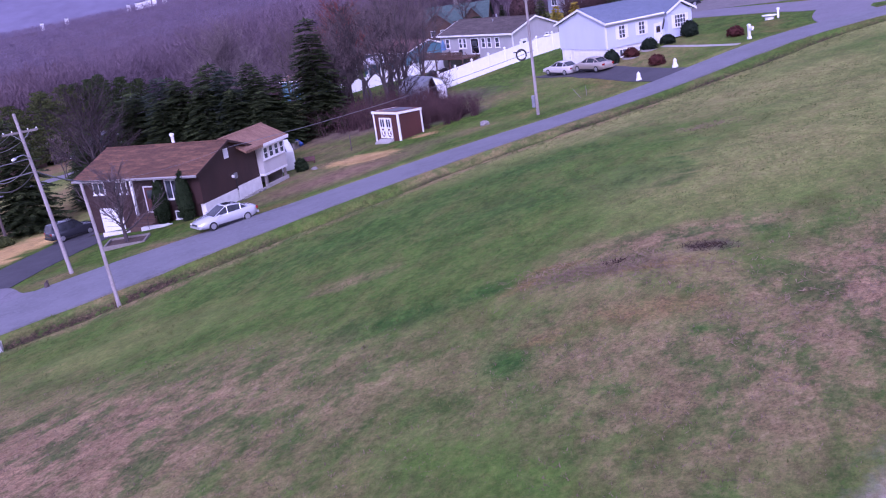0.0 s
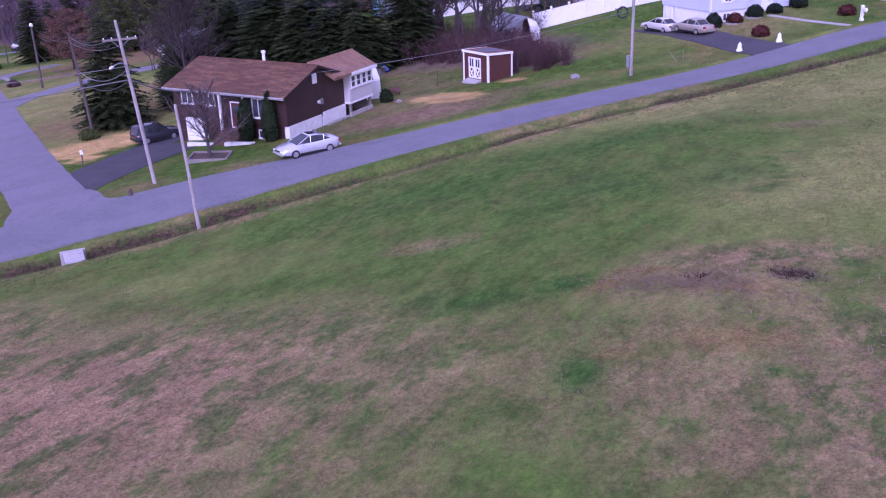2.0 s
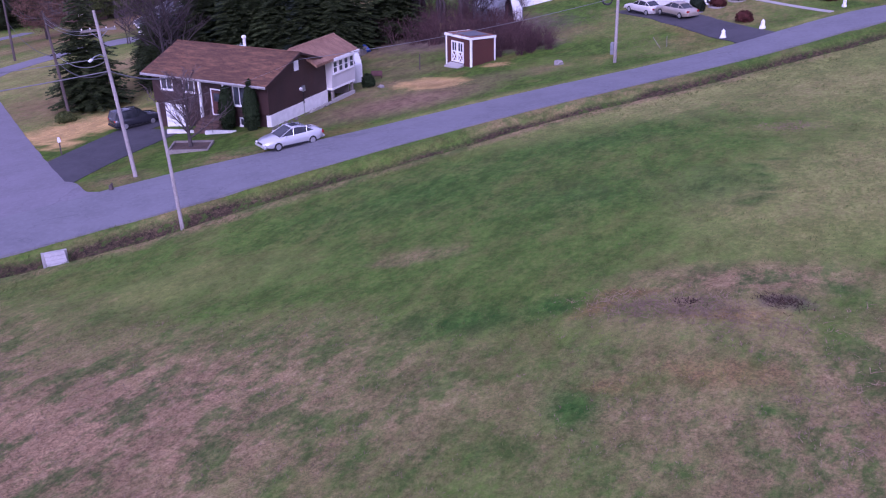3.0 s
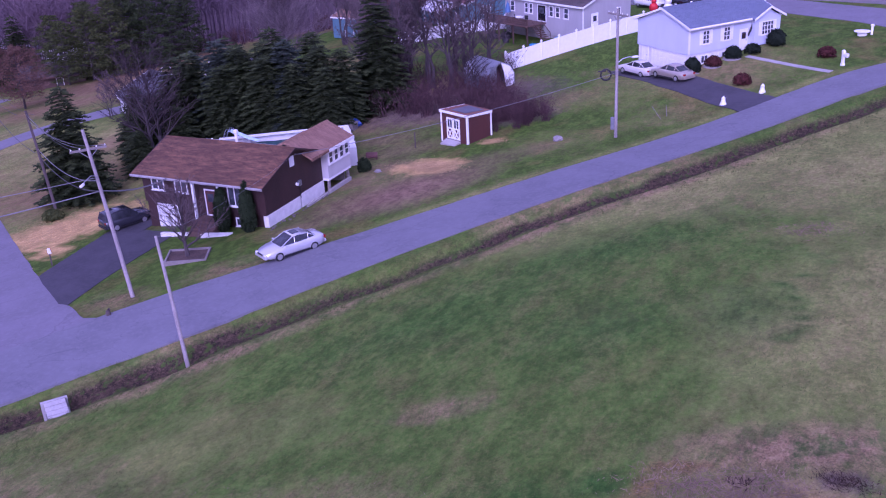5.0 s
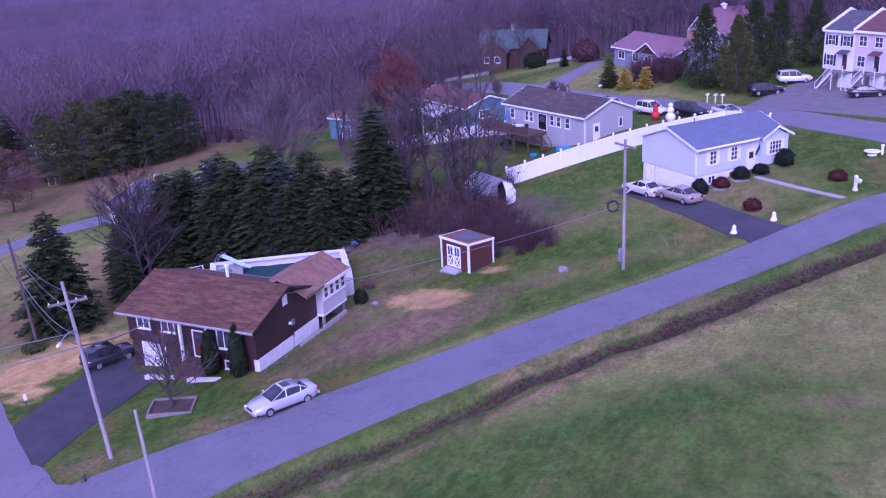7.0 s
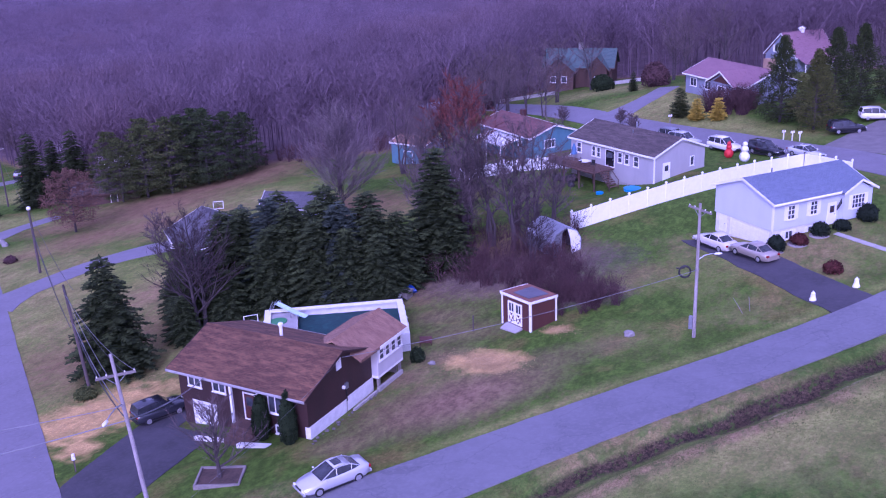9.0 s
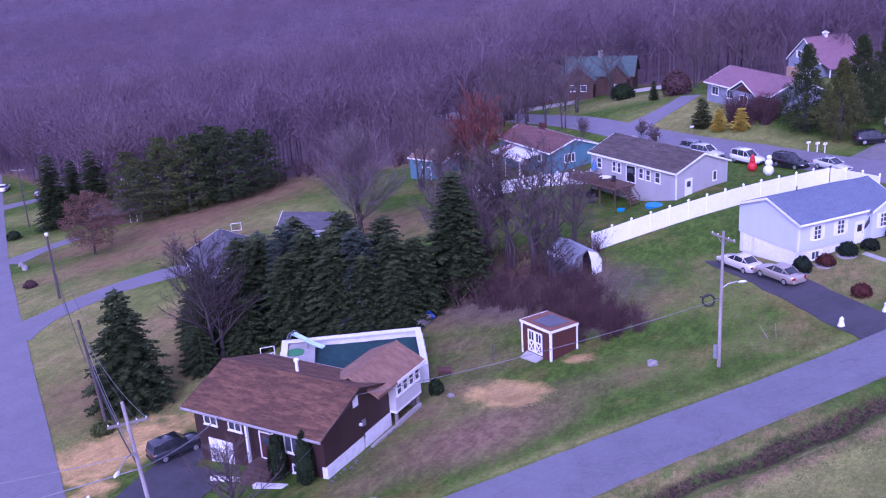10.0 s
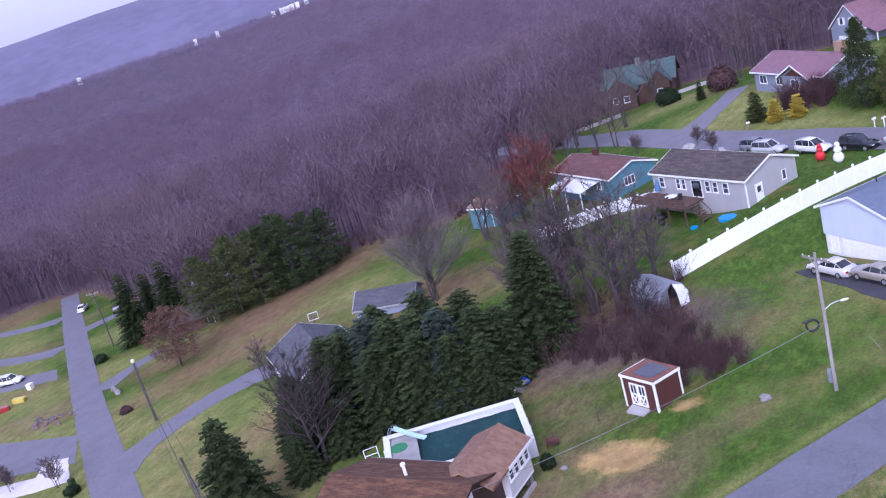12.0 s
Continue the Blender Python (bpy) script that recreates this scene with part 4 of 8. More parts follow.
def conifer(rng, height, radius, low=0.04, density=1.0, droop=0.25, clump=0.22, power=0.68):
    """A tapered trunk and tiers of drooping boughs, each a tapering fan of small needle sprays; a pointed, uneven outline."""
    wood, sprays = Form(), Form()
    wood.tube([(0, 0, -0.3), (0, 0, height * 0.45), (0, 0, height * 0.8)], [height * 0.016, height * 0.009, 0.02], 6)
    levels = int(height * 1.9 * density)
    for i in range(levels):
        t = low + (0.985 - low) * (i + rng.random() * 0.5) / levels
        shape = min((1 - t) ** power, 0.65 + 3.0 * t)
        reach = radius * shape + 0.18
        count = max(6, int(12 * (1 - t * 0.5)))
        for j in range(count):
            a = (j + rng.random() * 0.7) / count * 2 * math.pi + i * 0.9
            length = reach * rng.uniform(0.70, 1.12)
            z = height * t + rng.uniform(-0.2, 0.2)
            out = Vector((math.cos(a), math.sin(a), 0))
            side = Vector((-out.y, out.x, 0))
            lift = rng.uniform(0.02, 0.16)
            steps = max(3, int(length / (clump * 0.62)))
            for k in range(steps):
                f = 0.12 + 0.88 * (k + rng.random() * 0.6) / steps
                p = out * length * f + Vector((0, 0, z + lift * length * f - droop * length * f * f + rng.uniform(-0.06, 0.06)))
                hw = length * 0.30 * (1 - f) + clump * rng.uniform(0.8, 1.3)
                for sgn in (-1, 1):
                    tip = p + side * sgn * hw * rng.uniform(0.7, 1.1) + out * hw * rng.uniform(0.3, 0.8) + Vector((0, 0, -hw * rng.uniform(0.0, 0.35)))
                    e = p + out * clump * rng.uniform(0.7, 1.2) + Vector((0, 0, rng.uniform(-0.05, 0.07)))
                    q = p - out * clump * rng.uniform(0.2, 0.6)
                    sprays.add([q, e, tip], [(0, 1, 2)])
    for k in range(8):
        a = k * 0.785
        sprays.add([(0, 0, height), (0.16 * math.cos(a), 0.16 * math.sin(a), height - 0.6), (0.16 * math.cos(a + 0.6), 0.16 * math.sin(a + 0.6), height - 0.5)], [(0, 1, 2)])
    return wood, sprays


def clump_crown(rng, height, radius, low, clumps, per, leaf, flat=0.6, size=0.9, top=0.62):
    """A trunk with boughs, each ending in a clump of small leaf facets; an uneven, broad outline with gaps."""
    wood, leaves = Form(), Form()
    wood.tube([(0, 0, -0.3), (0.1, 0, height * 0.45), (0, 0.05, height * 0.93)], [height * 0.02, height * 0.013, 0.03], 7)
    for i in range(clumps):
        t = low + (0.97 - low) * (i + rng.random()) / clumps
        a = i * 2.4 + rng.random() * 0.9
        reach = radius * min(1.0, 0.55 + 1.9 * (t - low), 1.22 * (1.03 - t) ** top) * (1.0 if i % 3 else 0.5) * rng.uniform(0.72, 1.08)
        c = Vector((math.cos(a) * reach, math.sin(a) * reach, height * t))
        if i % 2:
            wood.tube([(0, 0, height * max(t - 0.07, 0.05)), tuple(c)], [0.06, 0.015], 4, False)
        r = size * rng.uniform(0.65, 1.25) * (0.55 + 0.45 * min(1.0, 2.2 * (1.03 - t)))
        for _ in range(per):
            d = Vector((rng.gauss(0, 1), rng.gauss(0, 1), rng.gauss(0, 1))).normalized() * r * rng.uniform(0.35, 1.0)
            p = c + Vector((d.x, d.y, d.z * flat))
            e = Vector((rng.uniform(-1, 1), rng.uniform(-1, 1), rng.uniform(-0.6, 0.6))).normalized() * leaf
            f = e.cross(Vector((rng.uniform(-1, 1), rng.uniform(-1, 1), rng.uniform(-1, 1)))).normalized() * leaf * 0.6
            leaves.add([p - e, p + e * 0.6 + f, p + e * 0.8 - f], [(0, 1, 2)])
    return wood, leaves


def bush_form(rng, rx, ry, rz, leaves=520, size=0.12, clip=0.1, lift=0.0):
    """Small leaf facets over and inside a rounded, slightly uneven body that reaches the soil."""
    form = Form()
    for _ in range(leaves):
        a, c = rng.random() * 2 * math.pi, rng.uniform(-0.25, 1)
        s = math.sqrt(max(0, 1 - c * c))
        k = rng.uniform(0.82, 1.0) * (1 + clip * noise.noise(Vector((math.cos(a) * 1.7, math.sin(a) * 1.7, c * 2))))
        p = Vector((rx * s * math.cos(a) * k, ry * s * math.sin(a) * k, lift + rz * 0.25 + rz * 0.75 * c * k))
        d = Vector((rng.uniform(-1, 1), rng.uniform(-1, 1), rng.uniform(-1, 1))).normalized()
        e = d.cross(Vector((rng.uniform(-1, 1), rng.uniform(-1, 1), rng.uniform(-1, 1)))).normalized()
        form.add([p - d * size, p + d * size + e * size * 0.3, p + e * size * 1.2], [(0, 1, 2)])
    return form


def shrub(name, label, at, size, material, rng, group="", leaves=520, leaf=0.12):
    """A clipped shrub: a dark twiggy core under a coat of leaves."""
    ob = thing(name, label, "shrub", (*at, gz(*at)), rng.uniform(0, 360), group)
    part("crown", bush_form(rng, *size, leaves=leaves, size=leaf), material, ob)
    core = Form()
    core.ball((0, 0, size[2] * 0.42), (size[0] * 0.86, size[1] * 0.86, size[2] * 0.5), 6, 10, 0.2, at[0])
    part("core", core, material, ob, smooth=True)
    return ob


def thicket_form(rng, points, height, per=26, width=0.05):
    """Many thin stems rising from each of several roots: brush and brambles."""
    form = Form()
    for x, y in points:
        z = gz(x, y) - 0.1
        for _ in range(per):
            a, h = rng.random() * 6.28, height * rng.uniform(0.4, 1.0)
            out = rng.uniform(0.15, 1.15) * h * 0.6
            p = Vector((x + rng.uniform(-0.4, 0.4), y + rng.uniform(-0.4, 0.4), z))
            m = p + Vector((math.cos(a) * out * 0.5, math.sin(a) * out * 0.5, h * 0.62))
            q = p + Vector((math.cos(a) * out, math.sin(a) * out, h))
            blade(form, p, m, width * 1.3, rng.random() * 6)
            blade(form, m, q, width, rng.random() * 6)
            for _ in range(4):
                c = p.lerp(q, rng.uniform(0.35, 0.95))
                blade(form, c, c + Vector((rng.uniform(-1, 1), rng.uniform(-1, 1), rng.uniform(0.1, 1))) * h * 0.22, width * 0.7, rng.random() * 6)
    return form


# ---- makers: houses ----
def frame_ring(form, u0, u1, z0, z1, border, y0, y1):
    form.box(u0, u1, y0, y1, z1 - border, z1)
    form.box(u0, u1, y0, y1, z0, z0 + border)
    form.box(u0, u0 + border, y0, y1, z0 + border, z1 - border)
    form.box(u1 - border, u1, y0, y1, z0 + border, z1 - border)


def window(house, at, turn, w, h, shutters=False, lights=(1, 1), trim=None, name="window"):
    """A window set on a wall: frame proud of the siding, recessed glass, glazing bars, sill, perhaps shutters. at: its lower middle."""
    win = new(name)
    win.parent, win.matrix_basis = house, pose(*at, 0, 0, turn)
    f = Form()
    frame_ring(f, -w / 2, w / 2, 0, h, 0.09, -0.07, 0.03)
    part("window_frame", f, trim or WHITE, win)
    bars = Form()
    for k in range(1, lights[0]):
        x = -w / 2 + w * k / lights[0]
        bars.box(x - 0.035, x + 0.035, -0.045, 0.02, 0.08, h - 0.08)
    for k in range(1, lights[1]):
        z = h * k / lights[1]
        bars.box(-w / 2 + 0.08, w / 2 - 0.08, -0.042, 0.018, z - 0.03, z + 0.03)
    if bars.v:
        part("glazing_bar", bars, trim or WHITE, win)
    part("pane", Form().box(-w / 2 + 0.08, w / 2 - 0.08, -0.022, 0.01, 0.08, h - 0.08), GLASS, win)
    part("window_sill", Form().box(-w / 2 - 0.06, w / 2 + 0.06, -0.12, 0.03, -0.06, -0.003), trim or WHITE, win)
    if shutters:
        for sgn in (-1, 1):
            x = sgn * (w / 2 + 0.2)
            s = Form()
            frame_ring(s, x - 0.18, x + 0.18, 0, h, 0.05, -0.05, 0.02)
            for k in range(6):
                z = 0.06 + (h - 0.12) * k / 6
                s.box(x - 0.13, x + 0.13, -0.035, 0.0, z, z + (h - 0.12) / 6 - 0.02)
            part("shutter", s, shutters, win)
    return win


def door(house, at, turn, w, h, material, glass=True, trim=None, name="door"):
    d = new(name)
    d.parent, d.matrix_basis = house, pose(*at, 0, 0, turn)
    f = Form()
    frame_ring(f, -w / 2 - 0.1, w / 2 + 0.1, -0.02, h + 0.1, 0.1, -0.06, 0.04)
    part("door_frame", f, trim or WHITE, d)
    leaf = Form().box(-w / 2, w / 2, -0.03, 0.02, 0.08, h)
    for z0, z1 in ((0.2, h * 0.42), (h * 0.48, h * 0.9)):
        for sgn in (-1, 1):
            leaf.box(sgn * w * 0.24 - w * 0.17, sgn * w * 0.24 + w * 0.17, -0.045, -0.03, z0, z1)
    part("door_leaf", leaf, material, d)
    if glass:
        part("pane", Form().box(-w * 0.3, w * 0.3, -0.055, -0.046, h * 0.55, h * 0.88), GLASS, d)
    part("door_handle", Form().box(w * 0.36, w * 0.42, -0.1, -0.03, h * 0.45, h * 0.5), METAL, d)
    return d


def garage_door(house, at, turn, w, h, rows=4):
    d = new("garage_door")
    d.parent, d.matrix_basis = house, pose(*at, 0, 0, turn)
    f = Form()
    f.box(-w / 2 - 0.12, w / 2 + 0.12, -0.06, 0.02, h, h + 0.14)
    f.box(-w / 2 - 0.12, -w / 2, -0.06, 0.02, 0, h)
    f.box(w / 2, w / 2 + 0.12, -0.06, 0.02, 0, h)
    part("door_frame", f, WHITE, d)
    for k in range(rows):
        z0, z1 = h * k / rows + 0.01, h * (k + 1) / rows - 0.012
        p = Form().box(-w / 2 + 0.01, w / 2 - 0.01, -0.02, 0.015, z0, z1)
        n = max(2, int(w / 0.6))
        for j in range(n):
            a = -w / 2 + w * j / n
            p.box(a + 0.08, a + w / n - 0.08, -0.034, -0.02, z0 + 0.08, z1 - 0.08)
        part("panel", p, WHITE, d)
    return d


def gable_roof(house, x0, x1, y0, y1, z, rise, roof, over=0.35, rake=0.3, thick=0.16, trim=None, along="x", name="roof", ends=True, rakes=None):
    """Two slabs meeting at a ridge, with fascia boards, rake boards and a ridge cap. along: the ridge's axis."""
    tilt = rise / ((y1 - y0) / 2) if along == "x" else rise / ((x1 - x0) / 2)
    slabs = []

    def turn(p):
        return p if along == "x" else (p[1], p[0], p[2])

    a0, a1, b0, b1 = (x0 - rake, x1 + rake, y0, y1) if along == "x" else (y0 - rake, y1 + rake, x0, x1)
    mid, top = (b0 + b1) / 2, z + rise
    for b, sgn in ((b0, -1), (b1, 1)):
        e, ez = b + sgn * over, z - tilt * over
        slab = Form().prism([turn((a0, e, ez)), turn((a0, mid, top)), turn((a0, mid, top + thick)), turn((a0, e, ez + thick))], Vector(turn((a1 - a0, 0, 0))))
        piece = part(name, slab, roof, house)
        slabs.append(piece)
        fascia = Form().prism([turn((a0, e + sgn * 0.004, ez - 0.06)), turn((a0, e + sgn * 0.05, ez - 0.06)), turn((a0, e + sgn * 0.05, ez + thick + 0.01)), turn((a0, e + sgn * 0.004, ez + thick + 0.01))], Vector(turn((a1 - a0, 0, 0))))
        part("fascia", fascia, trim or WHITE, house)
        if ends:
            for a, w in ((a0, -1), (a1, 1)):
                board = Form().prism([turn((a + w * 0.004, e, ez - 0.05)), turn((a + w * 0.004, mid, top - 0.05)), turn((a + w * 0.004, mid, top + thick + 0.012)), turn((a + w * 0.004, e, ez + thick + 0.012))], Vector(turn((w * 0.04, 0, 0))))
                part("rake_board", board, rakes or trim or WHITE, house)
    cap = Form().prism([turn((a0, mid - 0.16, top + thick - 0.03)), turn((a0, mid, top + thick + 0.05)), turn((a0, mid + 0.16, top + thick - 0.03))], Vector(turn((a1 - a0, 0, 0))))
    part("ridge_cap", cap, roof, house)
    return slabs


def gable_walls(house, x0, x1, y0, y1, z0, z1, rise, material, along="x", name="wall"):
    """Four walls of their own thickness under a gable."""
    t = 0.2
    if along == "x":
        m = (y0 + y1) / 2
        part(name, Form().box(x0, x1, y0, y0 + t, z0, z1), material, house)
        part(name, Form().box(x0, x1, y1 - t, y1, z0, z1), material, house)
        for x in (x0, x1 - t):
            part(name, Form().prism([(x, y0 + t, z0), (x, y1 - t, z0), (x, y1 - t, z1), (x, m, z1 + rise * 0.985), (x, y0 + t, z1)], (t, 0, 0)), material, house)
    else:
        m = (x0 + x1) / 2
        part(name, Form().box(x0, x0 + t, y0, y1, z0, z1), material, house)
        part(name, Form().box(x1 - t, x1, y0, y1, z0, z1), material, house)
        for y in (y0, y1 - t):
            part(name, Form().prism([(x0 + t, y, z0), (x1 - t, y, z0), (x1 - t, y, z1), (m, y, z1 + rise * 0.985), (x0 + t, y, z1)], (0, t, 0)), material, house)


def gutter(house, x0, x1, y, z, material=None):
    part("gutter", Form().tube([(x0, y, z), (x1, y, z)], 0.06, 6), material or WHITE, house)


# ---- makers: cars ----
def car(label, at, turn, paint_material, style="sedan", group="", sunroof=False):
    """A car on its wheels, nose towards +x: lofted body and cabin, glass, lamps, bumpers, wheels."""
    ob = thing("car" if style == "sedan" else "suv", label, "car", at, turn, group)
    if style == "sedan":
        length, wide, front, rear, radius = 4.75, 1.80, 1.37, -1.37, 0.32
        belly = [(-2.36, 0.42, 0.66, 0.60), (-2.28, 0.30, 0.93, 0.76), (-1.9, 0.22, 1.00, 0.87), (-1.2, 0.19, 0.98, 0.90), (0.0, 0.19, 0.95, 0.90), (0.85, 0.19, 0.94, 0.90), (1.5, 0.20, 0.86, 0.88), (2.0, 0.24, 0.76, 0.80), (2.3, 0.32, 0.64, 0.66), (2.39, 0.42, 0.56, 0.52)]
        cabin = [(-1.72, 0.96, 0.98, 0.70, 0.66), (-1.0, 0.92, 1.37, 0.78, 0.60), (-0.3, 0.90, 1.44, 0.80, 0.60), (0.15, 0.90, 1.42, 0.80, 0.60), (1.12, 0.90, 0.93, 0.80, 0.72)]
    else:
        length, wide, front, rear, radius = 4.7, 1.84, 1.36, -1.36, 0.36
        belly = [(-2.32, 0.48, 0.95, 0.72), (-2.25, 0.36, 1.08, 0.86), (-1.8, 0.30, 1.10, 0.92), (0.0, 0.28, 1.08, 0.92), (0.95, 0.28, 1.07, 0.92), (1.6, 0.30, 1.03, 0.90), (2.1, 0.34, 0.95, 0.84), (2.3, 0.42, 0.80, 0.72), (2.36, 0.48, 0.68, 0.62)]
        cabin = [(-2.24, 1.04, 1.08, 0.84, 0.82), (-2.05, 1.02, 1.66, 0.86, 0.70), (-1.0, 1.02, 1.76, 0.87, 0.70), (0.25, 1.02, 1.73, 0.87, 0.68), (1.05, 1.02, 1.06, 0.86, 0.78)]

    def ring(x, lo, hi, half):
        r = min(0.12, (hi - lo) * 0.3)
        return [(x, -half + r, lo), (x, half - r, lo), (x, half, lo + r), (x, half, (lo + hi) / 2), (x, half - 0.02, hi - r), (x, half - r, hi), (x, 0, hi + 0.015), (x, -half + r, hi), (x, -half + 0.02, hi - r), (x, -half, (lo + hi) / 2), (x, -half, lo + r)]

    body = Form().loft([ring(x, lo, hi, half * wide / 1.8) for x, lo, hi, half in belly])
    body_part = part("body", body, paint_material, ob, smooth=True)
    roof_rings = [[(x, -b, lo), (x, b, lo), (x, t, hi - 0.05), (x, t - 0.1, hi), (x, -t + 0.1, hi), (x, -t, hi - 0.05)] for x, lo, hi, b, t in cabin]
    part("cabin", Form().loft(roof_rings), CAR_GLASS, ob, "dark tinted windows")
    shell = Form()
    top = cabin[1:-1]
    shell.loft([[(x, -t + 0.03, hi - 0.005), (x, t - 0.03, hi - 0.005), (x, t - 0.1, hi + 0.02), (x, -t + 0.1, hi + 0.02)] for x, lo, hi, b, t in top])
    part("roof_panel", shell, paint_material, ob, smooth=True)
    for sgn in (-1, 1):
        for i in range(len(cabin) - 1):
            (xa, la, ha, ba, ta), (xb, lb, hb, bb, tb) = cabin[i], cabin[i + 1]
            part("pillar", Form().tube([(xa, sgn * (ta - 0.0), ha - 0.03), (xb, sgn * (tb - 0.0), hb - 0.03)], 0.03, 5), paint_material, ob)
        for xp in ((-0.98, 0.08) if style == "sedan" else (-1.95, -0.9, 0.1)):
            part("pillar", Form().tube([(xp, sgn * (cabin[2][3] + 0.01), cabin[2][1]), (xp - 0.08, sgn * (cabin[2][4] + 0.005), cabin[2][2] - 0.05)], 0.026, 5), paint_material, ob)
    if sunroof:
        part("sunroof", Form().box(-0.55, 0.0, -0.36, 0.36, 1.452, 1.475), CAR_GLASS, ob)
    hood, tail = belly[-2], belly[1]
    for sgn in (-1, 1):
        part("headlight", Form().ball((hood[0] + 0.02, sgn * 0.58 * wide / 1.8, hood[2] - 0.07), (0.10, 0.19, 0.075), 5, 8), LAMP_GLASS, ob, smooth=True)
        part("taillight", Form().box(tail[0] - 0.07, tail[0] + 0.05, sgn * 0.66 - 0.14, sgn * 0.66 + 0.14, tail[2] - 0.24, tail[2] - 0.06), RED_GLASS, ob)
        part("mirror", Form().ball((0.82, sgn * (wide / 2 + 0.09), 0.98 if style == "sedan" else 1.12), (0.08, 0.11, 0.07), 5, 8), paint_material, ob, smooth=True)
        part("sill", Form().box(-1.0, 1.0, sgn * wide * 0.49 - 0.03, sgn * wide * 0.49 + 0.03, 0.20, 0.34), BLACK, ob)
    part("bumper", Form().box(hood[0] - 0.05, hood[0] + 0.11, -0.74, 0.74, 0.32, 0.46), BLACK if style != "sedan" else paint_material, ob)
    part("bumper", Form().box(tail[0] - 0.13, tail[0] + 0.05, -0.76, 0.76, 0.36, 0.52), BLACK if style != "sedan" else paint_material, ob)
    part("grille", Form().box(hood[0] + 0.04, hood[0] + 0.095, -0.36, 0.36, 0.50, 0.62), BLACK, ob)
    for x in (front, rear):
        for sgn in (-1, 1):
            wheel = new("wheel")
            wheel.parent, wheel.matrix_basis = ob, pose(x, sgn * (wide / 2 - 0.10), radius)
            part("tyre", Form().tube([(0, -0.11, 0), (0, -0.09, 0), (0, 0.09, 0), (0, 0.11, 0)], [radius * 0.9, radius, radius, radius * 0.9], 16), RUBBER, wheel)
            rim = Form().tube([(0, sgn * 0.09, 0), (0, sgn * 0.125, 0)], [radius * 0.66, radius * 0.62], 14)
            part("rim", rim, RIM, wheel)
    return ob


# ---- makers: street furniture ----
def sag(a, b, drop, count=14):
    a, b = Vector(a), Vector(b)
    return [a.lerp(b, k / count) - Vector((0, 0, 4 * drop * (k / count) * (1 - k / count))) for k in range(count + 1)]


def cable(a, b, drop, radius=0.018, material=None, label="black overhead utility cable sagging between poles"):
    ob = part("utility_cable", Form().tube(sag(a, b, drop), radius, 4), material or CABLE)
    return tagged(ob, label, "cable", "overhead cables")


def utility_pole(label, foot, height, lean=(0, 0), wood=None, arm=None, lamp=None, radius=0.145, transformer=False, arm_z=0.0):
    """A tapered wooden pole; arm: half its length and its direction in degrees; lamp: reach, direction and height."""
    x, y = foot
    ob = thing("utility_pole", label, "utility pole", (x, y, gz(x, y)), 0, "utility poles")
    top = Vector((lean[0], lean[1], height))
    part("pole", Form().tube([(0, 0, -0.6), tuple(top * 0.5), tuple(top)], [radius, radius * 0.86, radius * 0.68], 10), wood or POLE_WOOD, ob)
    if arm:
        half, deg = arm[0], radians(arm[1])
        d = Vector((math.cos(deg), math.sin(deg), 0))
        c = top * ((height - 0.5 - arm_z) / height)
        bar = Form()
        side = Vector((-d.y, d.x, 0)) * 0.06
        bar.prism([c - d * half - side - Vector((0, 0, 0.07)), c - d * half + side - Vector((0, 0, 0.07)), c - d * half + side + Vector((0, 0, 0.07)), c - d * half - side + Vector((0, 0, 0.07))], d * 2 * half)
        cross = part("crossarm", bar, GREY_WOOD, ob)
        for k in (-0.92, -0.45, 0.45, 0.92):
            p = c + d * half * k
            part("insulator", Form().tube([p + Vector((0, 0, 0.06)), p + Vector((0, 0, 0.11)), p + Vector((0, 0, 0.18))], [0.02, 0.045, 0.03], 8), WHITE, cross)
        for sgn in (-1, 1):
            part("brace", Form().tube([c + d * half * 0.55 * sgn, c - Vector((0, 0, 0.6))], 0.025, 5), DULL_METAL, ob)
    if lamp:
        reach, deg, z = lamp[0], radians(lamp[1]), lamp[2]
        d = Vector((math.cos(deg), math.sin(deg), 0))
        b = top * (z / height)
        bow = [b, b + d * reach * 0.35 + Vector((0, 0, 0.35)), b + d * reach * 0.75 + Vector((0, 0, 0.45)), b + d * reach + Vector((0, 0, 0.4))]
        part("lamp_arm", Form().tube(bow, 0.035, 6), METAL, ob)
        e = bow[-1]
        head = Form().loft([[e + d * t + Vector((-d.y * w, d.x * w, h)) for w, h in ((-r, 0), (0, r * 0.8), (r, 0), (0, -r * 0.7))] for t, r in ((-0.25, 0.05), (-0.1, 0.13), (0.2, 0.15), (0.42, 0.06))])
        part("lamp_head", head, WHITE, ob, smooth=True)
    if transformer:
        p = top * 0.14
        part("meter_box", Form().box(p.x - 0.42, p.x - 0.14, p.y - 0.14, p.y + 0.14, 0.7, 1.75), DULL_METAL, ob)
    return ob


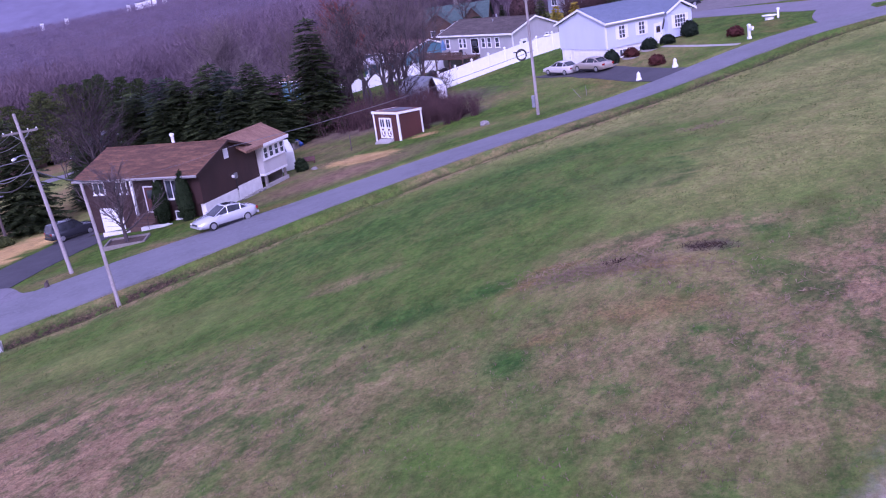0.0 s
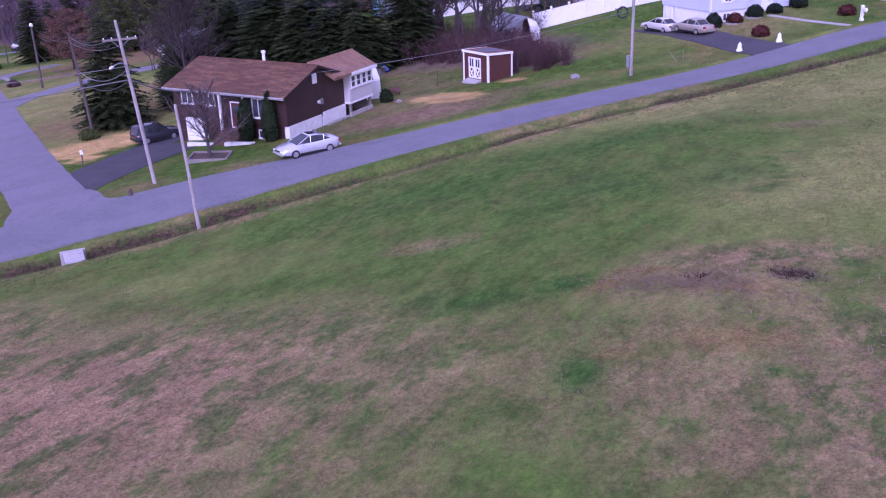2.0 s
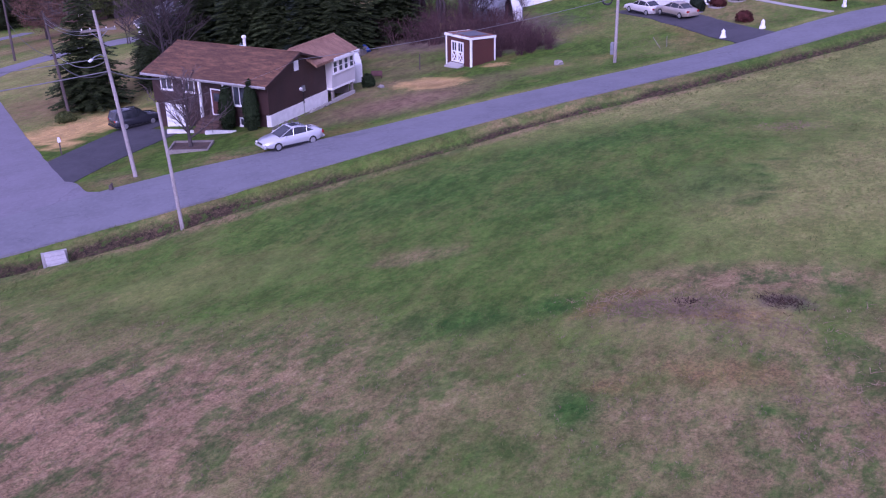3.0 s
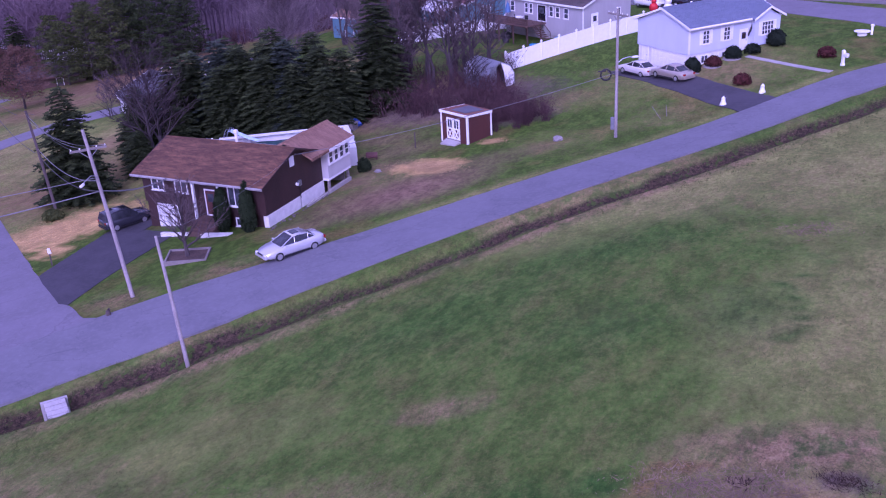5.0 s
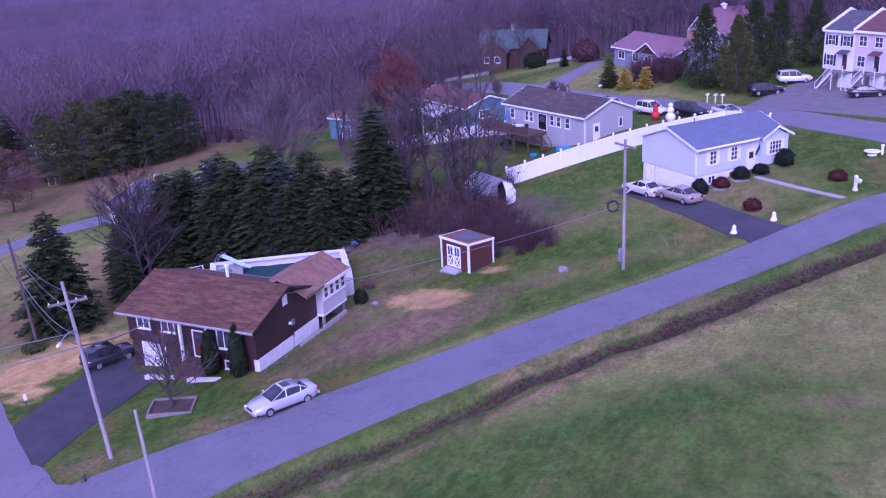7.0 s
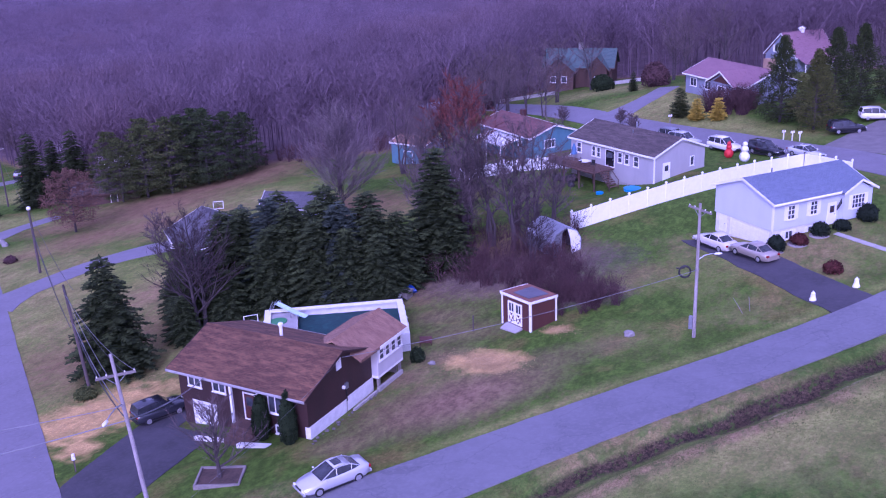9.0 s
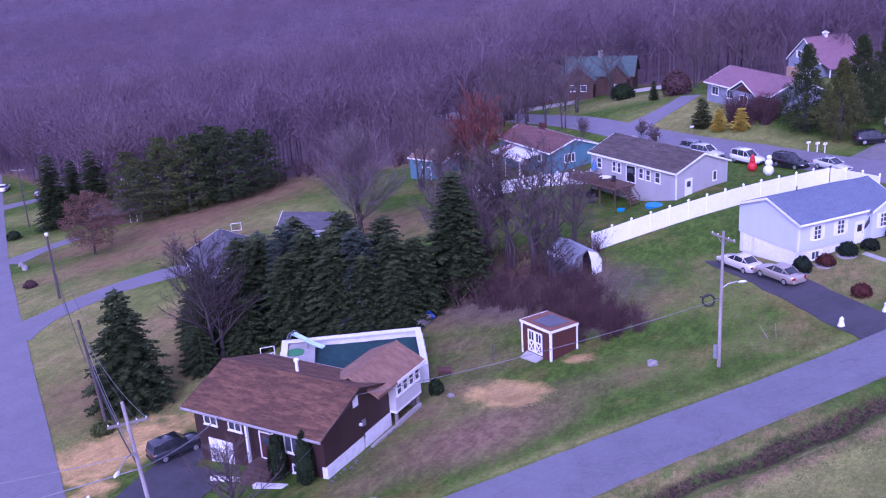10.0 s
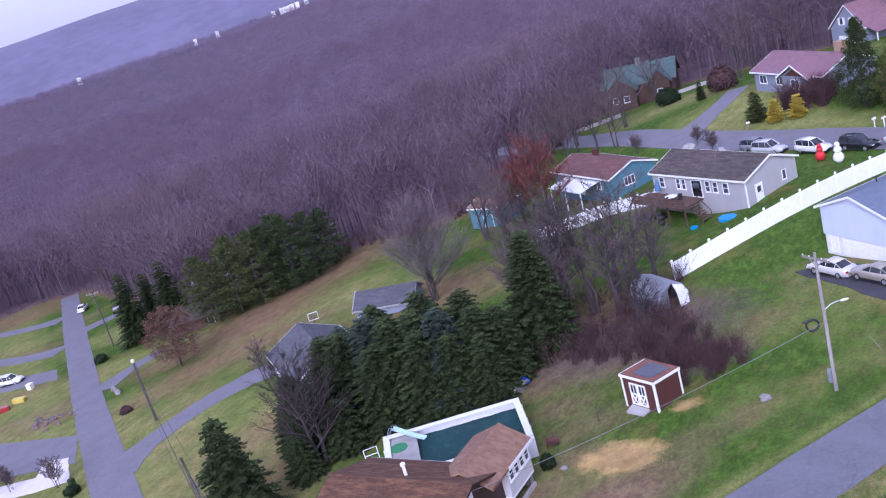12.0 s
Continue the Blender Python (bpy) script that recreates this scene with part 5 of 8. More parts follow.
def mailbox(label, at, turn, post, box_material, ornate=False):
    ob = thing("mailbox", label, "mailbox", (*at, gz(*at)), turn, "mailboxes")
    if ornate:
        p = Form().box(-0.11, 0.11, -0.11, 0.11, -0.2, 1.32)
        p.box(-0.16, 0.16, -0.16, 0.16, 0, 0.22)
        part("post", p, post, ob)
        part("arm", Form().box(0.1, 0.62, -0.06, 0.06, 0.86, 0.98), post, ob)
        part("cap", Form().loft([[(a * r, b * r, z) for a, b in ((-1, -1), (1, -1), (1, 1), (-1, 1))] for z, r in ((1.32, 0.15), (1.38, 0.15), (1.5, 0.02))]), post, ob)
        zb, xb = 0.98, 0.40
    else:
        part("post", Form().box(-0.05, 0.05, -0.05, 0.05, -0.2, 1.05), post, ob)
        zb, xb = 1.05, 0.0
    box = Form()
    box.loft([[(x, -0.12, zb), (x, 0.12, zb), (x, 0.12, zb + 0.16), (x, 0.07, zb + 0.26), (x, -0.07, zb + 0.26), (x, -0.12, zb + 0.16)] for x in (xb - 0.27, xb + 0.27)])
    part("box", box, box_material, ob)
    part("flag", Form().box(xb + 0.05, xb + 0.1, 0.122, 0.14, zb + 0.1, zb + 0.34), RED_GLASS, ob)
    return ob


# ---- the brown house ----
rng = random.Random(7)
DARK_STONE = surface("dark_field_stone", (0.17, 0.15, 0.145), (0.085, 0.075, 0.072), 0.95, grain=9, patch=1.4, relief=0.5, depth=0.04)
GREY_TRIM = paint("greyed_trim_paint", (0.36, 0.35, 0.35), 0.55, dirt=0.15)
brown = thing("house", "dark brown bi-level house with rusty shingle roof and white foundation", "house", (0, 0, 0))
gable_walls(brown, -11.55, 0.06, -0.25, 7.95, 0.86, 3.5, 1.42, BROWN_SIDING)
part("wall", Form().box(-11.55, -0.35, -0.05, 0.15, -1.7, 0.86), BROWN_SIDING, brown)
part("wall", Form().box(-11.55, -11.35, 0.15, 7.75, -2.2, 0.86), BROWN_SIDING, brown)
part("foundation", Form().box(-0.35, 0.10, -0.12, 4.35, -0.7, 0.86), WHITE_WALL, brown, "white painted masonry foundation")
part("foundation", Form().box(-0.35, 0.10, 4.55, 8.0, -0.7, 0.98), WHITE_WALL, brown)
part("foundation", Form().box(-11.35, -0.35, 7.7, 7.9, -1.8, 0.86), WHITE_WALL, brown)
gable_roof(brown, -11.55, 0.06, -0.25, 7.95, 3.5, 1.42, ROOF_BROWN, 0.78, 0.42, trim=GREY_TRIM, rakes=BROWN_SIDING, thick=0.12)
gutter(brown, -11.9, 0.4, -1.1, 3.3, GREY_TRIM)
part("gable_vent", Form().box(0.06, 0.12, 3.45, 4.05, 3.55, 4.35), WHITE, brown, "white gable vent")
for x, w in ((-10.0, 1.25), (-7.7, 1.25)):
    window(brown, (x, -0.25, 1.95), 0, w, 1.05, lights=(2, 1))
window(brown, (-2.35, -0.25, 1.35), 0, 1.9, 1.6, lights=(3, 1))
window(brown, (-2.35, -0.05, -0.35), 0, 1.3, 0.7, lights=(2, 1))
garage_door(brown, (-9.5, -0.05, -1.3), 0, 2.0, 1.9)
door(brown, (-4.95, -0.25, 0.35), 0, 0.95, 2.05, RED_BOARD)
window(brown, (-4.1, -0.25, 0.55), 0, 0.4, 1.8)
part("wall", Form().box(-6.0, -3.6, -0.245, -0.05, 0.2, 0.86), BROWN_SIDING, brown)
for x in (-6.05, -3.65):
    part("porch_post", Form().box(x - 0.09, x + 0.09, -1.0, -0.82, -0.45, 3.2), WHITE, brown, "white porch post")
steps = Form()
for k in range(4):
    steps.box(-5.9, -3.8, -1.4 - 0.32 * k, -0.05 if k == 0 else -1.4 - 0.32 * (k - 1), -0.9, 0.3 - 0.19 * k)
part("front_steps", steps, DECK_WOOD, brown)
for side in (-1, 1):
    rail = Form()
    rail.tube([(-4.85 + side * 1.0, -1.2, 1.2), (-4.85 + side * 1.0, -2.5, 0.45)], 0.025, 6)
    rail.tube([(-4.85 + side * 1.0, -1.2, 0.3), (-4.85 + side * 1.0, -1.2, 1.2)], 0.022, 6)
    rail.tube([(-4.85 + side * 1.0, -2.5, -0.4), (-4.85 + side * 1.0, -2.5, 0.45)], 0.022, 6)
    part("handrail", rail, BLACK, brown)
pipe = new("flue_pipe")
pipe.parent = brown
part("pipe", Form().tube([(-5.75, 4.9, 4.4), (-5.75, 4.9, 5.45)], 0.13, 10), WHITE, pipe)
part("cowl", Form().tube([(-5.75, 4.9, 5.45), (-5.75, 4.9, 5.5), (-5.75, 4.9, 5.66), (-5.75, 4.9, 5.72)], [0.12, 0.2, 0.2, 0.1], 10), WHITE, pipe)
part("electric_meter", Form().box(0.06, 0.2, 4.3, 4.65, 1.7, 2.15), METAL, brown)
part("conduit", Form().tube([(0.1, 4.47, 0.7), (0.1, 4.47, 1.7)], 0.035, 6), BLACK, brown)
part("electric_meter", Form().tube([(0.06, 4.1, 1.95), (0.22, 4.1, 1.95)], 0.13, 10), WHITE, brown)
# Sunroom built on at the back, on posts.
gable_walls(brown, -3.6, 0.62, 8.0, 11.65, 1.15, 3.72, 1.0, CREAM_SIDING, along="y", name="sunroom_wall")
gable_roof(brown, -3.6, 0.62, 5.6, 11.65, 3.72, 1.0, ROOF_TAN, 0.32, 0.3, trim=ROOF_TAN, along="y", name="sunroom_roof", ends=False)
part("fascia", Form().box(0.992, 1.03, 7.9, 11.95, 3.46, 3.74), WHITE, brown)
part("sunroom_floor", Form().box(-3.6, 0.62, 7.96, 11.65, 0.95, 1.145), WHITE, brown)
for k in range(4):
    window(brown, (0.62, 8.55 + 0.86 * k, 2.3), 90, 0.72, 1.05, lights=(1, 2))
for y in (8.3, 11.4):
    part("sunroom_post", Form().box(0.3, 0.5, y - 0.1, y + 0.1, -0.6, 0.95), GREY_WOOD, brown)
part("sunroom_skirting", Form().box(-3.5, 0.1, 11.3, 11.42, -0.7, 0.94), GREY_WOOD, brown)
edge = tagged(part("landscape_border", Form().box(0.5, 0.72, 7.9, 11.4, -0.35, 0.20).box(0.45, 0.64, 4.6, 7.85, -0.3, 0.06), CONCRETE), "pale concrete kerb along the house wall", "garden edging")
for k in range(18):
    y = -0.6 + k * 0.48 + rng.uniform(-0.2, 0.2)
    r = rng.uniform(0.07, 0.17)
    tagged(part("border_stone", Form().ball((0.5 + rng.uniform(-0.1, 0.25), y, gz(0.5, y) + r * 0.35), (r * 1.2, r, r * 0.7), 5, 8, 0.5, k * 3.1), DARK_STONE), "rounded grey border stone beside the foundation", "stone", "border stones")
for x, w in ((-7.0, 1.5), (-3.4, 1.1)):
    tagged(part("stone_slab", Form().loft([[(x - w, -2.95 + 0.25 * w, z), (x + w * 0.9, -2.1, z), (x + w, -1.55, z), (x - w * 0.95, -2.3, z)] for z in (gz(x, -2.4) - 0.2, gz(x, -2.4) + 0.2)]), WHITE_WALL), "long pale stone slab edging the front bed", "stone", "stone slabs")

# ---- garden in front of the brown house ----
bed = thing("raised_bed", "square raised planting bed with weathered timber sides", "planter", (-2.65, -6.5, gz(-2.65, -6.5)), 28)
for a, b, c, d in ((-1.5, 1.5, -1.15, -1.02), (-1.5, 1.5, 1.02, 1.15), (-1.5, -1.37, -1.015, 1.015), (1.37, 1.5, -1.015, 1.015)):
    part("timber", Form().box(a, b, c, d, -0.35, 0.27), GREY_WOOD, bed)
SOIL = surface("bed_soil", (0.105, 0.068, 0.050), (0.05, 0.034, 0.027), 0.95, grain=12, patch=1.5, relief=0.6, depth=0.05)
part("soil", Form().box(-1.365, 1.365, -1.01, 1.01, -0.3, 0.14), SOIL, bed)
put_tree("garden_tree", "small bare multi-branched tree in a raised bed", (-2.65, -6.5), bare_tree(random.Random(3), 5.3, 1, 0.72, 0.14, 26, 15, 0.028, 0.045), BARK, TWIG)
for x, h in ((-3.55, 3.7), (-1.15, 3.9)):
    ob = thing("arborvitae", "dark green columnar arborvitae at the house front", "shrub", (x, -0.95, gz(x, -0.95)), 0, "house-front arborvitae")
    part("crown", bush_form(rng, 0.62, 0.58, h, 1700, 0.12, 0.2), ARBOR, ob)
    part("core", Form().loft([[(r * math.cos(k * 0.785), r * math.sin(k * 0.785), z) for k in range(8)] for z, r in ((0, 0.4), (h * 0.35, 0.56), (h * 0.7, 0.5), (h * 0.93, 0.22))]), ARBOR, ob)
shrub("round_shrub", "low dark evergreen shrub beside the sunroom", (0.7, 13.7), (0.6, 0.6, 1.2), ARBOR, rng)
shrub("low_shrub", "low green shrub beside a pole", (-24.2, 1.4), (0.95, 0.9, 0.95), PINE, rng)
mailbox("small white mailbox on a dark post by the driveway", (-14.2, -8.4), -38, DARK_WOOD, WHITE)
bench = thing("garden_bench", "dark red-brown wooden garden swing seat on grass", "bench", (-0.2, 16.7, gz(-0.2, 16.7)), 25)
bench.scale = (0.62, 0.62, 0.62)
part("seat", Form().box(-0.85, 0.85, -0.3, 0.25, 0.42, 0.5), RED_BOARD, bench)
part("backrest", Form().prism([(-0.85, 0.25, 0.5), (-0.85, 0.33, 0.5), (-0.85, 0.5, 1.05), (-0.85, 0.42, 1.05)], (1.7, 0, 0)), RED_BOARD, bench)
for x in (-0.8, 0.7):
    for y in (-0.3, 0.2):
        part("leg", Form().box(x, x + 0.1, y, y + 0.08, -0.1, 0.42), RED_BOARD, bench)

# ---- pool behind the house ----
PA, PB, PC, PD = Vector((-15.2, 14.5)), Vector((-5.3, 21.6)), Vector((-0.9, 15.4)), Vector((-10.8, 8.5))
pool = thing("swimming_pool", "above-ground rectangular pool with white walls and teal winter cover", "pool", (-8.6, 15.8, -0.9))
pool_z, pool_base = 2.25, Vector((-8.6, 15.8))
ring = [PA - pool_base, PB - pool_base, PC - pool_base, PD - pool_base]
for i in range(4):
    a, b = ring[i], ring[(i + 1) % 4]
    d = (b - a).normalized()
    inn = Vector((d.y, -d.x))
    w = 0.55 if i != 2 else 0.4
    part("pool_wall", Form().prism([(a.x, a.y, -1.0), (b.x, b.y, -1.0), (b.x + inn.x * 0.14, b.y + inn.y * 0.14, -1.0), (a.x + inn.x * 0.14, a.y + inn.y * 0.14, -1.0)], (0, 0, pool_z + 0.98)), WHITE, pool)
    ins, ine = a + d * (0.0 if i % 2 == 0 else 0.56) + inn * 0, b - d * (0.0 if i % 2 == 0 else 0.56)
    part("coping", Form().prism([(ins.x, ins.y, pool_z), (ine.x, ine.y, pool_z), (ine.x + inn.x * w, ine.y + inn.y * w, pool_z), (ins.x + inn.x * w, ins.y + inn.y * w, pool_z)], (0, 0, 0.1)), WHITE, pool)
    for k in range(1, int((b - a).length / 1.3)):
        p = a + d * 1.3 * k - inn * 0.04
        part("wall_rib", Form().box(p.x - 0.05, p.x + 0.05, p.y - 0.05, p.y + 0.05, -1.0, pool_z - 0.01), VINYL, pool)
cover_form = Form()
e1, e2 = (ring[1] - ring[0]), (ring[3] - ring[0])
cells = 16
for i in range(cells + 1):
    for j in range(cells + 1):
        p = ring[0] + e1 * (0.24 + 0.72 * i / cells) + e2 * (0.07 + 0.87 * j / cells)
        z = pool_z - 0.55 + 0.07 * noise.noise(Vector((p.x * 0.8, p.y * 0.8, 1))) + 0.03 * noise.noise(Vector((p.x * 3, p.y * 3, 4)))
        cover_form.v.append((p.x, p.y, z))
cover_form.f = [(i * (cells + 1) + j, i * (cells + 1) + j + 1, (i + 1) * (cells + 1) + j + 1, (i + 1) * (cells + 1) + j) for i in range(cells) for j in range(cells)]
part("pool_cover", cover_form, POOL_COVER, pool, "sagging teal winter pool cover", smooth=True)
deck = [ring[0] + e2 * 0.05 + e1 * 0.04, ring[0] + e1 * 0.235 + e2 * 0.05, ring[0] + e1 * 0.235 + e2 * 0.95, ring[0] + e2 * 0.95 + e1 * 0.04]
part("pool_deck", Form().prism([(p.x, p.y, pool_z - 0.32) for p in deck], (0, 0, 0.2)), CONCRETE, pool)
tarp = surface("green_mat", (0.05, 0.26, 0.10), (0.04, 0.19, 0.08), 0.6)
mat_at = ring[0] + e1 * 0.1 + e2 * 0.32 + pool_base
tagged(part("floor_mat", Form().tube([(mat_at.x, mat_at.y, -0.9 + pool_z - 0.11), (mat_at.x, mat_at.y, -0.9 + pool_z - 0.05)], 0.75, 18), tarp), "round bright green mat on the pool deck", "mat")
slide = thing("pool_slide", "pale blue curved pool slide with ladder on pool deck", "slide", (-14.3, 14.75, -0.9 + pool_z - 0.12), -2)
slide.scale = (1.05, 1.0, 0.46)
SLIDE = paint("pale_blue_fibreglass", (0.52, 0.72, 0.80), 0.35)
path = [(0.2 + 0.62 * k, 1.9 - 0.28 * k + 0.5 * math.cos(k * 0.9) * 0.25) for k in range(6)]
part("chute", Form().loft([[(x, -0.3, z + 0.22), (x, -0.22, z), (x, 0.22, z), (x, 0.3, z + 0.22), (x, 0.27, z + 0.24), (x, 0.19, z + 0.05), (x, -0.19, z + 0.05), (x, -0.27, z + 0.24)] for x, z in path]), SLIDE, slide, smooth=True)
for sgn in (-0.27, 0.27):
    part("ladder_rail", Form().tube([(-0.5, sgn, 0), (-0.15, sgn, 1.7), (0.1, sgn, 2.5), (0.45, sgn, 2.5), (0.55, sgn, 2.0)], 0.03, 6), METAL, slide)
    part("support", Form().tube([(1.9, sgn, 0), (1.9, sgn, path[3][1])], 0.03, 6), METAL, slide)
for k in range(4):
    part("rung", Form().tube([(-0.42 + k * 0.085, -0.27, 0.4 + k * 0.38), (-0.42 + k * 0.085, 0.27, 0.4 + k * 0.38)], 0.025, 6), METAL, slide)
gate = thing("pool_gate", "white pool stair rail behind the roof", "railing", (-14.4, 11.6, -1.0), 25)
part("rail", Form().tube([(-0.6, 0, 0.9), (-0.6, 0, 3.1), (0.6, 0, 3.3), (0.6, 0, 0.9)], 0.045, 6), WHITE, gate)
part("rail", Form().tube([(-0.6, 0, 2.5), (0.6, 0, 2.7)], 0.035, 6), WHITE, gate)
BLUE_TARP = surface("blue_tarp", (0.03, 0.09, 0.38), (0.02, 0.06, 0.27), 0.5, grain=4)
heap = tagged(part("tarp_heap", Form().ball((-8.0, 27.2, gz(-8.0, 27.2) + 0.25), (0.75, 0.5, 0.5), 7, 11, 0.8, 2.2), BLUE_TARP), "crumpled blue tarp over a garden heap", "tarp")
tagged(part("pallet_stack", Form().box(-8.5, -7.1, 25.4, 26.5, gz(-8, 26) - 0.2, gz(-8, 26) + 0.75).box(-8.6, -7.0, 25.3, 26.6, gz(-8, 26) + 0.76, gz(-8, 26) + 0.84), GREY_WOOD), "stack of grey boards behind the pool", "boards")
tagged(part("folded_panel", Form().prism([(-8.9, 24.9, gz(-8.5, 25) + 0.1), (-7.7, 24.6, gz(-8.5, 25) + 0.15), (-7.5, 25.2, gz(-8.5, 25) + 0.75), (-8.7, 25.5, gz(-8.5, 25) + 0.7)], (0, -0.08, 0.05)), VINYL), "white panel leaning on boards behind the pool", "panel")

# ---- garden shed ----
SHED_AT = (4.35, 22.15, 0.92)
shed = thing("garden_shed", "red-brown board shed with white trim, rusty low-pitched roof", "shed", SHED_AT, -23)
part("wall", Form().box(0, 3.5, 0, 0.1, -0.55, 2.42), RED_BOARD, shed)
part("wall", Form().box(0, 3.5, 2.9, 3.0, -0.55, 2.24), RED_BOARD, shed)
for x in (0, 3.4):
    part("wall", Form().prism([(x, 0.1, -0.55), (x, 2.9, -0.55), (x, 2.9, 2.24), (x, 0.1, 2.415)], (0.1, 0, 0)), RED_BOARD, shed)
part("roof", Form().prism([(-0.05, -0.07, 2.43), (-0.05, 3.07, 2.25), (-0.05, 3.07, 2.36), (-0.05, -0.07, 2.54)], (3.6, 0, 0)), RUST, shed)
part("fascia", Form().box(-0.11, 3.61, -0.13, -0.075, 2.34, 2.56), WHITE, shed)
part("fascia", Form().box(-0.11, 3.61, 3.075, 3.13, 2.16, 2.365), RUST, shed)
for x in (-0.105, 3.555):
    part("fascia", Form().prism([(x, -0.07, 2.34), (x, 3.07, 2.16), (x, 3.07, 2.38), (x, -0.07, 2.56)], (0.05, 0, 0)), WHITE, shed)
for x, y in ((-0.04, -0.05), (3.37, -0.05), (3.37, 2.88)):
    part("corner_board", Form().box(x, x + 0.17, y, y + 0.17, -0.5, 2.33 if y < 1 else 2.15), WHITE, shed)
for sgn in (-1, 1):
    dr = new("shed_door")
    dr.parent, dr.matrix_basis = shed, pose(1.65 + sgn * 0.43, -0.01, 0.02)
    f = Form()
    frame_ring(f, -0.42, 0.42, 0, 1.95, 0.13, -0.07, 0.0)
    f.box(-0.3, 0.3, -0.068, -0.002, 0.92, 1.06)
    f.prism([(-0.3, -0.066, 0.13), (-0.18, -0.066, 0.13), (0.3, -0.066, 0.92), (0.18, -0.066, 0.92)], (0, 0.06, 0))
    f.prism([(0.3, -0.062, 0.13), (0.3, -0.003, 0.13), (-0.18, -0.003, 0.92), (-0.3, -0.062, 0.92)], (-0.12, 0, 0))
    part("door_frame", f, WHITE, dr)
    part("door_leaf", Form().box(-0.31, 0.31, -0.03, 0.0, 0.1, 0.95), RED_BOARD, dr)
    part("pane", Form().box(-0.3, 0.3, -0.035, 0.0, 1.06, 1.83), GLASS, dr)
    part("glazing_bar", Form().box(-0.03, 0.03, -0.06, -0.036, 1.06, 1.83), WHITE, dr)
shed_m = pose(*SHED_AT, 0, 0, -23)
tagged(part("roof_tarp", Form().loft([[tuple(shed_m @ Vector((a, b, 2.54 - 0.057 * (b + 0.07) + h))) for a, b in ((0.9, 0.5), (2.8, 0.45), (3.0, 2.6), (0.8, 2.75))] for h in (0.01, 0.06)]), TARP_GREY), "grey-blue tarp lying on the shed roof", "tarp")
tagged(part("door_slab", Form().prism([tuple(shed_m @ Vector(p)) for p in ((0.8, -0.95, -0.52), (2.6, -0.9, -0.52), (2.6, -0.08, -0.3), (0.7, -0.08, -0.3))], (0, 0, 0.26)), CONCRETE), "sloping concrete slab at the shed doors", "slab")

# ---- old gambrel metal shed in the brush ----
barn = thing("metal_shed", "old dented galvanised gambrel shed with torn front", "shed", (4.0, 38.2, gz(4.1, 38.5) - 0.1), 56)
barn.scale = (1.12, 1.12, 1.08)
arch = [(-1.45, 0), (-1.5, 1.35), (-1.05, 2.15), (0, 2.6), (1.05, 2.15), (1.5, 1.35), (1.45, 0)]
for i in range(6):
    (a, z0), (b, z1) = arch[i], arch[i + 1]
    n = Vector((-(z1 - z0), 0, b - a)).normalized() * 0.05
    sheet = Form().prism([(a, 0, z0), (b, 0, z1), (b + n.x, 0, z1 + n.z), (a + n.x, 0, z0 + n.z)], (0, 4.3, 0))
    skin = part("sheet", sheet, DULL_METAL if i in (0, 5) else METAL, barn)
    for k in range(9):
        y = 0.2 + k * 0.49
        m0, m1 = Vector((a, y, z0)) + n, Vector((b, y, z1)) + n
        part("rib", Form().tube([m0, m1], 0.03, 4), DULL_METAL if i in (0, 5) else METAL, skin)
part("front_panel", Form().prism([(-1.45, 0.04, 0), (-0.55, 0.04, 0), (-0.5, 0.04, 2.2), (0, 0.04, 2.55), (-1.05, 0.04, 2.12), (-1.48, 0.04, 1.35)], (0, 0.05, 0)), METAL, barn, "bent pale metal front panel")
part("front_panel", Form().prism([(0.45, -0.12, 0), (1.45, 0.04, 0), (1.48, 0.04, 1.35), (1.05, 0.04, 2.12), (0.05, 0.04, 2.55), (0.3, -0.05, 1.6)], (0, 0.05, 0)), VINYL, barn, "torn white metal front panel")
part("back_panel", Form().prism([(x, 4.2, z) for x, z in arch], (0, 0.05, 0)), DULL_METAL, barn)

# ---- the pale blue house ----
BLUE_TURN = 53.8
blue_at = (22.74, 42.0, 3.45)
blue = thing("house", "pale blue-sided bi-level house with blue-grey roof and white basement", "house", blue_at, BLUE_TURN)
gable_walls(blue, 0, 12.0, 0, 7.9, 1.45, 4.2, 1.42, BLUE_SIDING)
part("foundation", Form().box(0.12, 11.9, 0.12, 7.8, -0.8, 1.46), WHITE_WALL, blue, "white rendered basement wall")
gable_roof(blue, 0, 12.0, 0, 7.9, 4.2, 1.42, ROOF_BLUE, 0.42, 0.3)
gutter(blue, -0.3, 8.0, -0.5, 4.1)
part("wall", Form().prism([(8.3, -0.55, 1.3), (11.95, -0.55, 1.3), (11.95, -0.55, 4.05), (10.12, -0.55, 4.95), (8.3, -0.55, 4.05)], (0, 0.54, 0)), BLUE_SIDING, blue, "projecting gabled bay")
for sgn in (-1, 1):
    part("roof", Form().prism([(10.12, -0.9, 5.08), (10.12 + sgn * 2.2, -0.9, 4.0), (10.12 + sgn * 2.2, -0.9, 4.14), (10.12, -0.9, 5.22)], (0, 4.0, 0)), ROOF_BLUE, blue)
    part("fascia", Form().prism([(10.12, -0.95, 5.02), (10.12 + sgn * 2.24, -0.95, 3.92), (10.12 + sgn * 2.24, -0.95, 4.16), (10.12, -0.95, 5.25)], (0, 0.045, 0)), WHITE, blue)
for x in (2.2, 5.0):
    window(blue, (x, 0, 2.3), 0, 0.95, 1.4, WHITE, (2, 3))
window(blue, (10.12, -0.55, 2.3), 0, 1.7, 1.4, WHITE, (4, 3))
for x in (2.2, 5.0, 10.1):
    window(blue, (x, 0.12, 0.35), 0, 1.0, 0.85, WHITE, (2, 1))
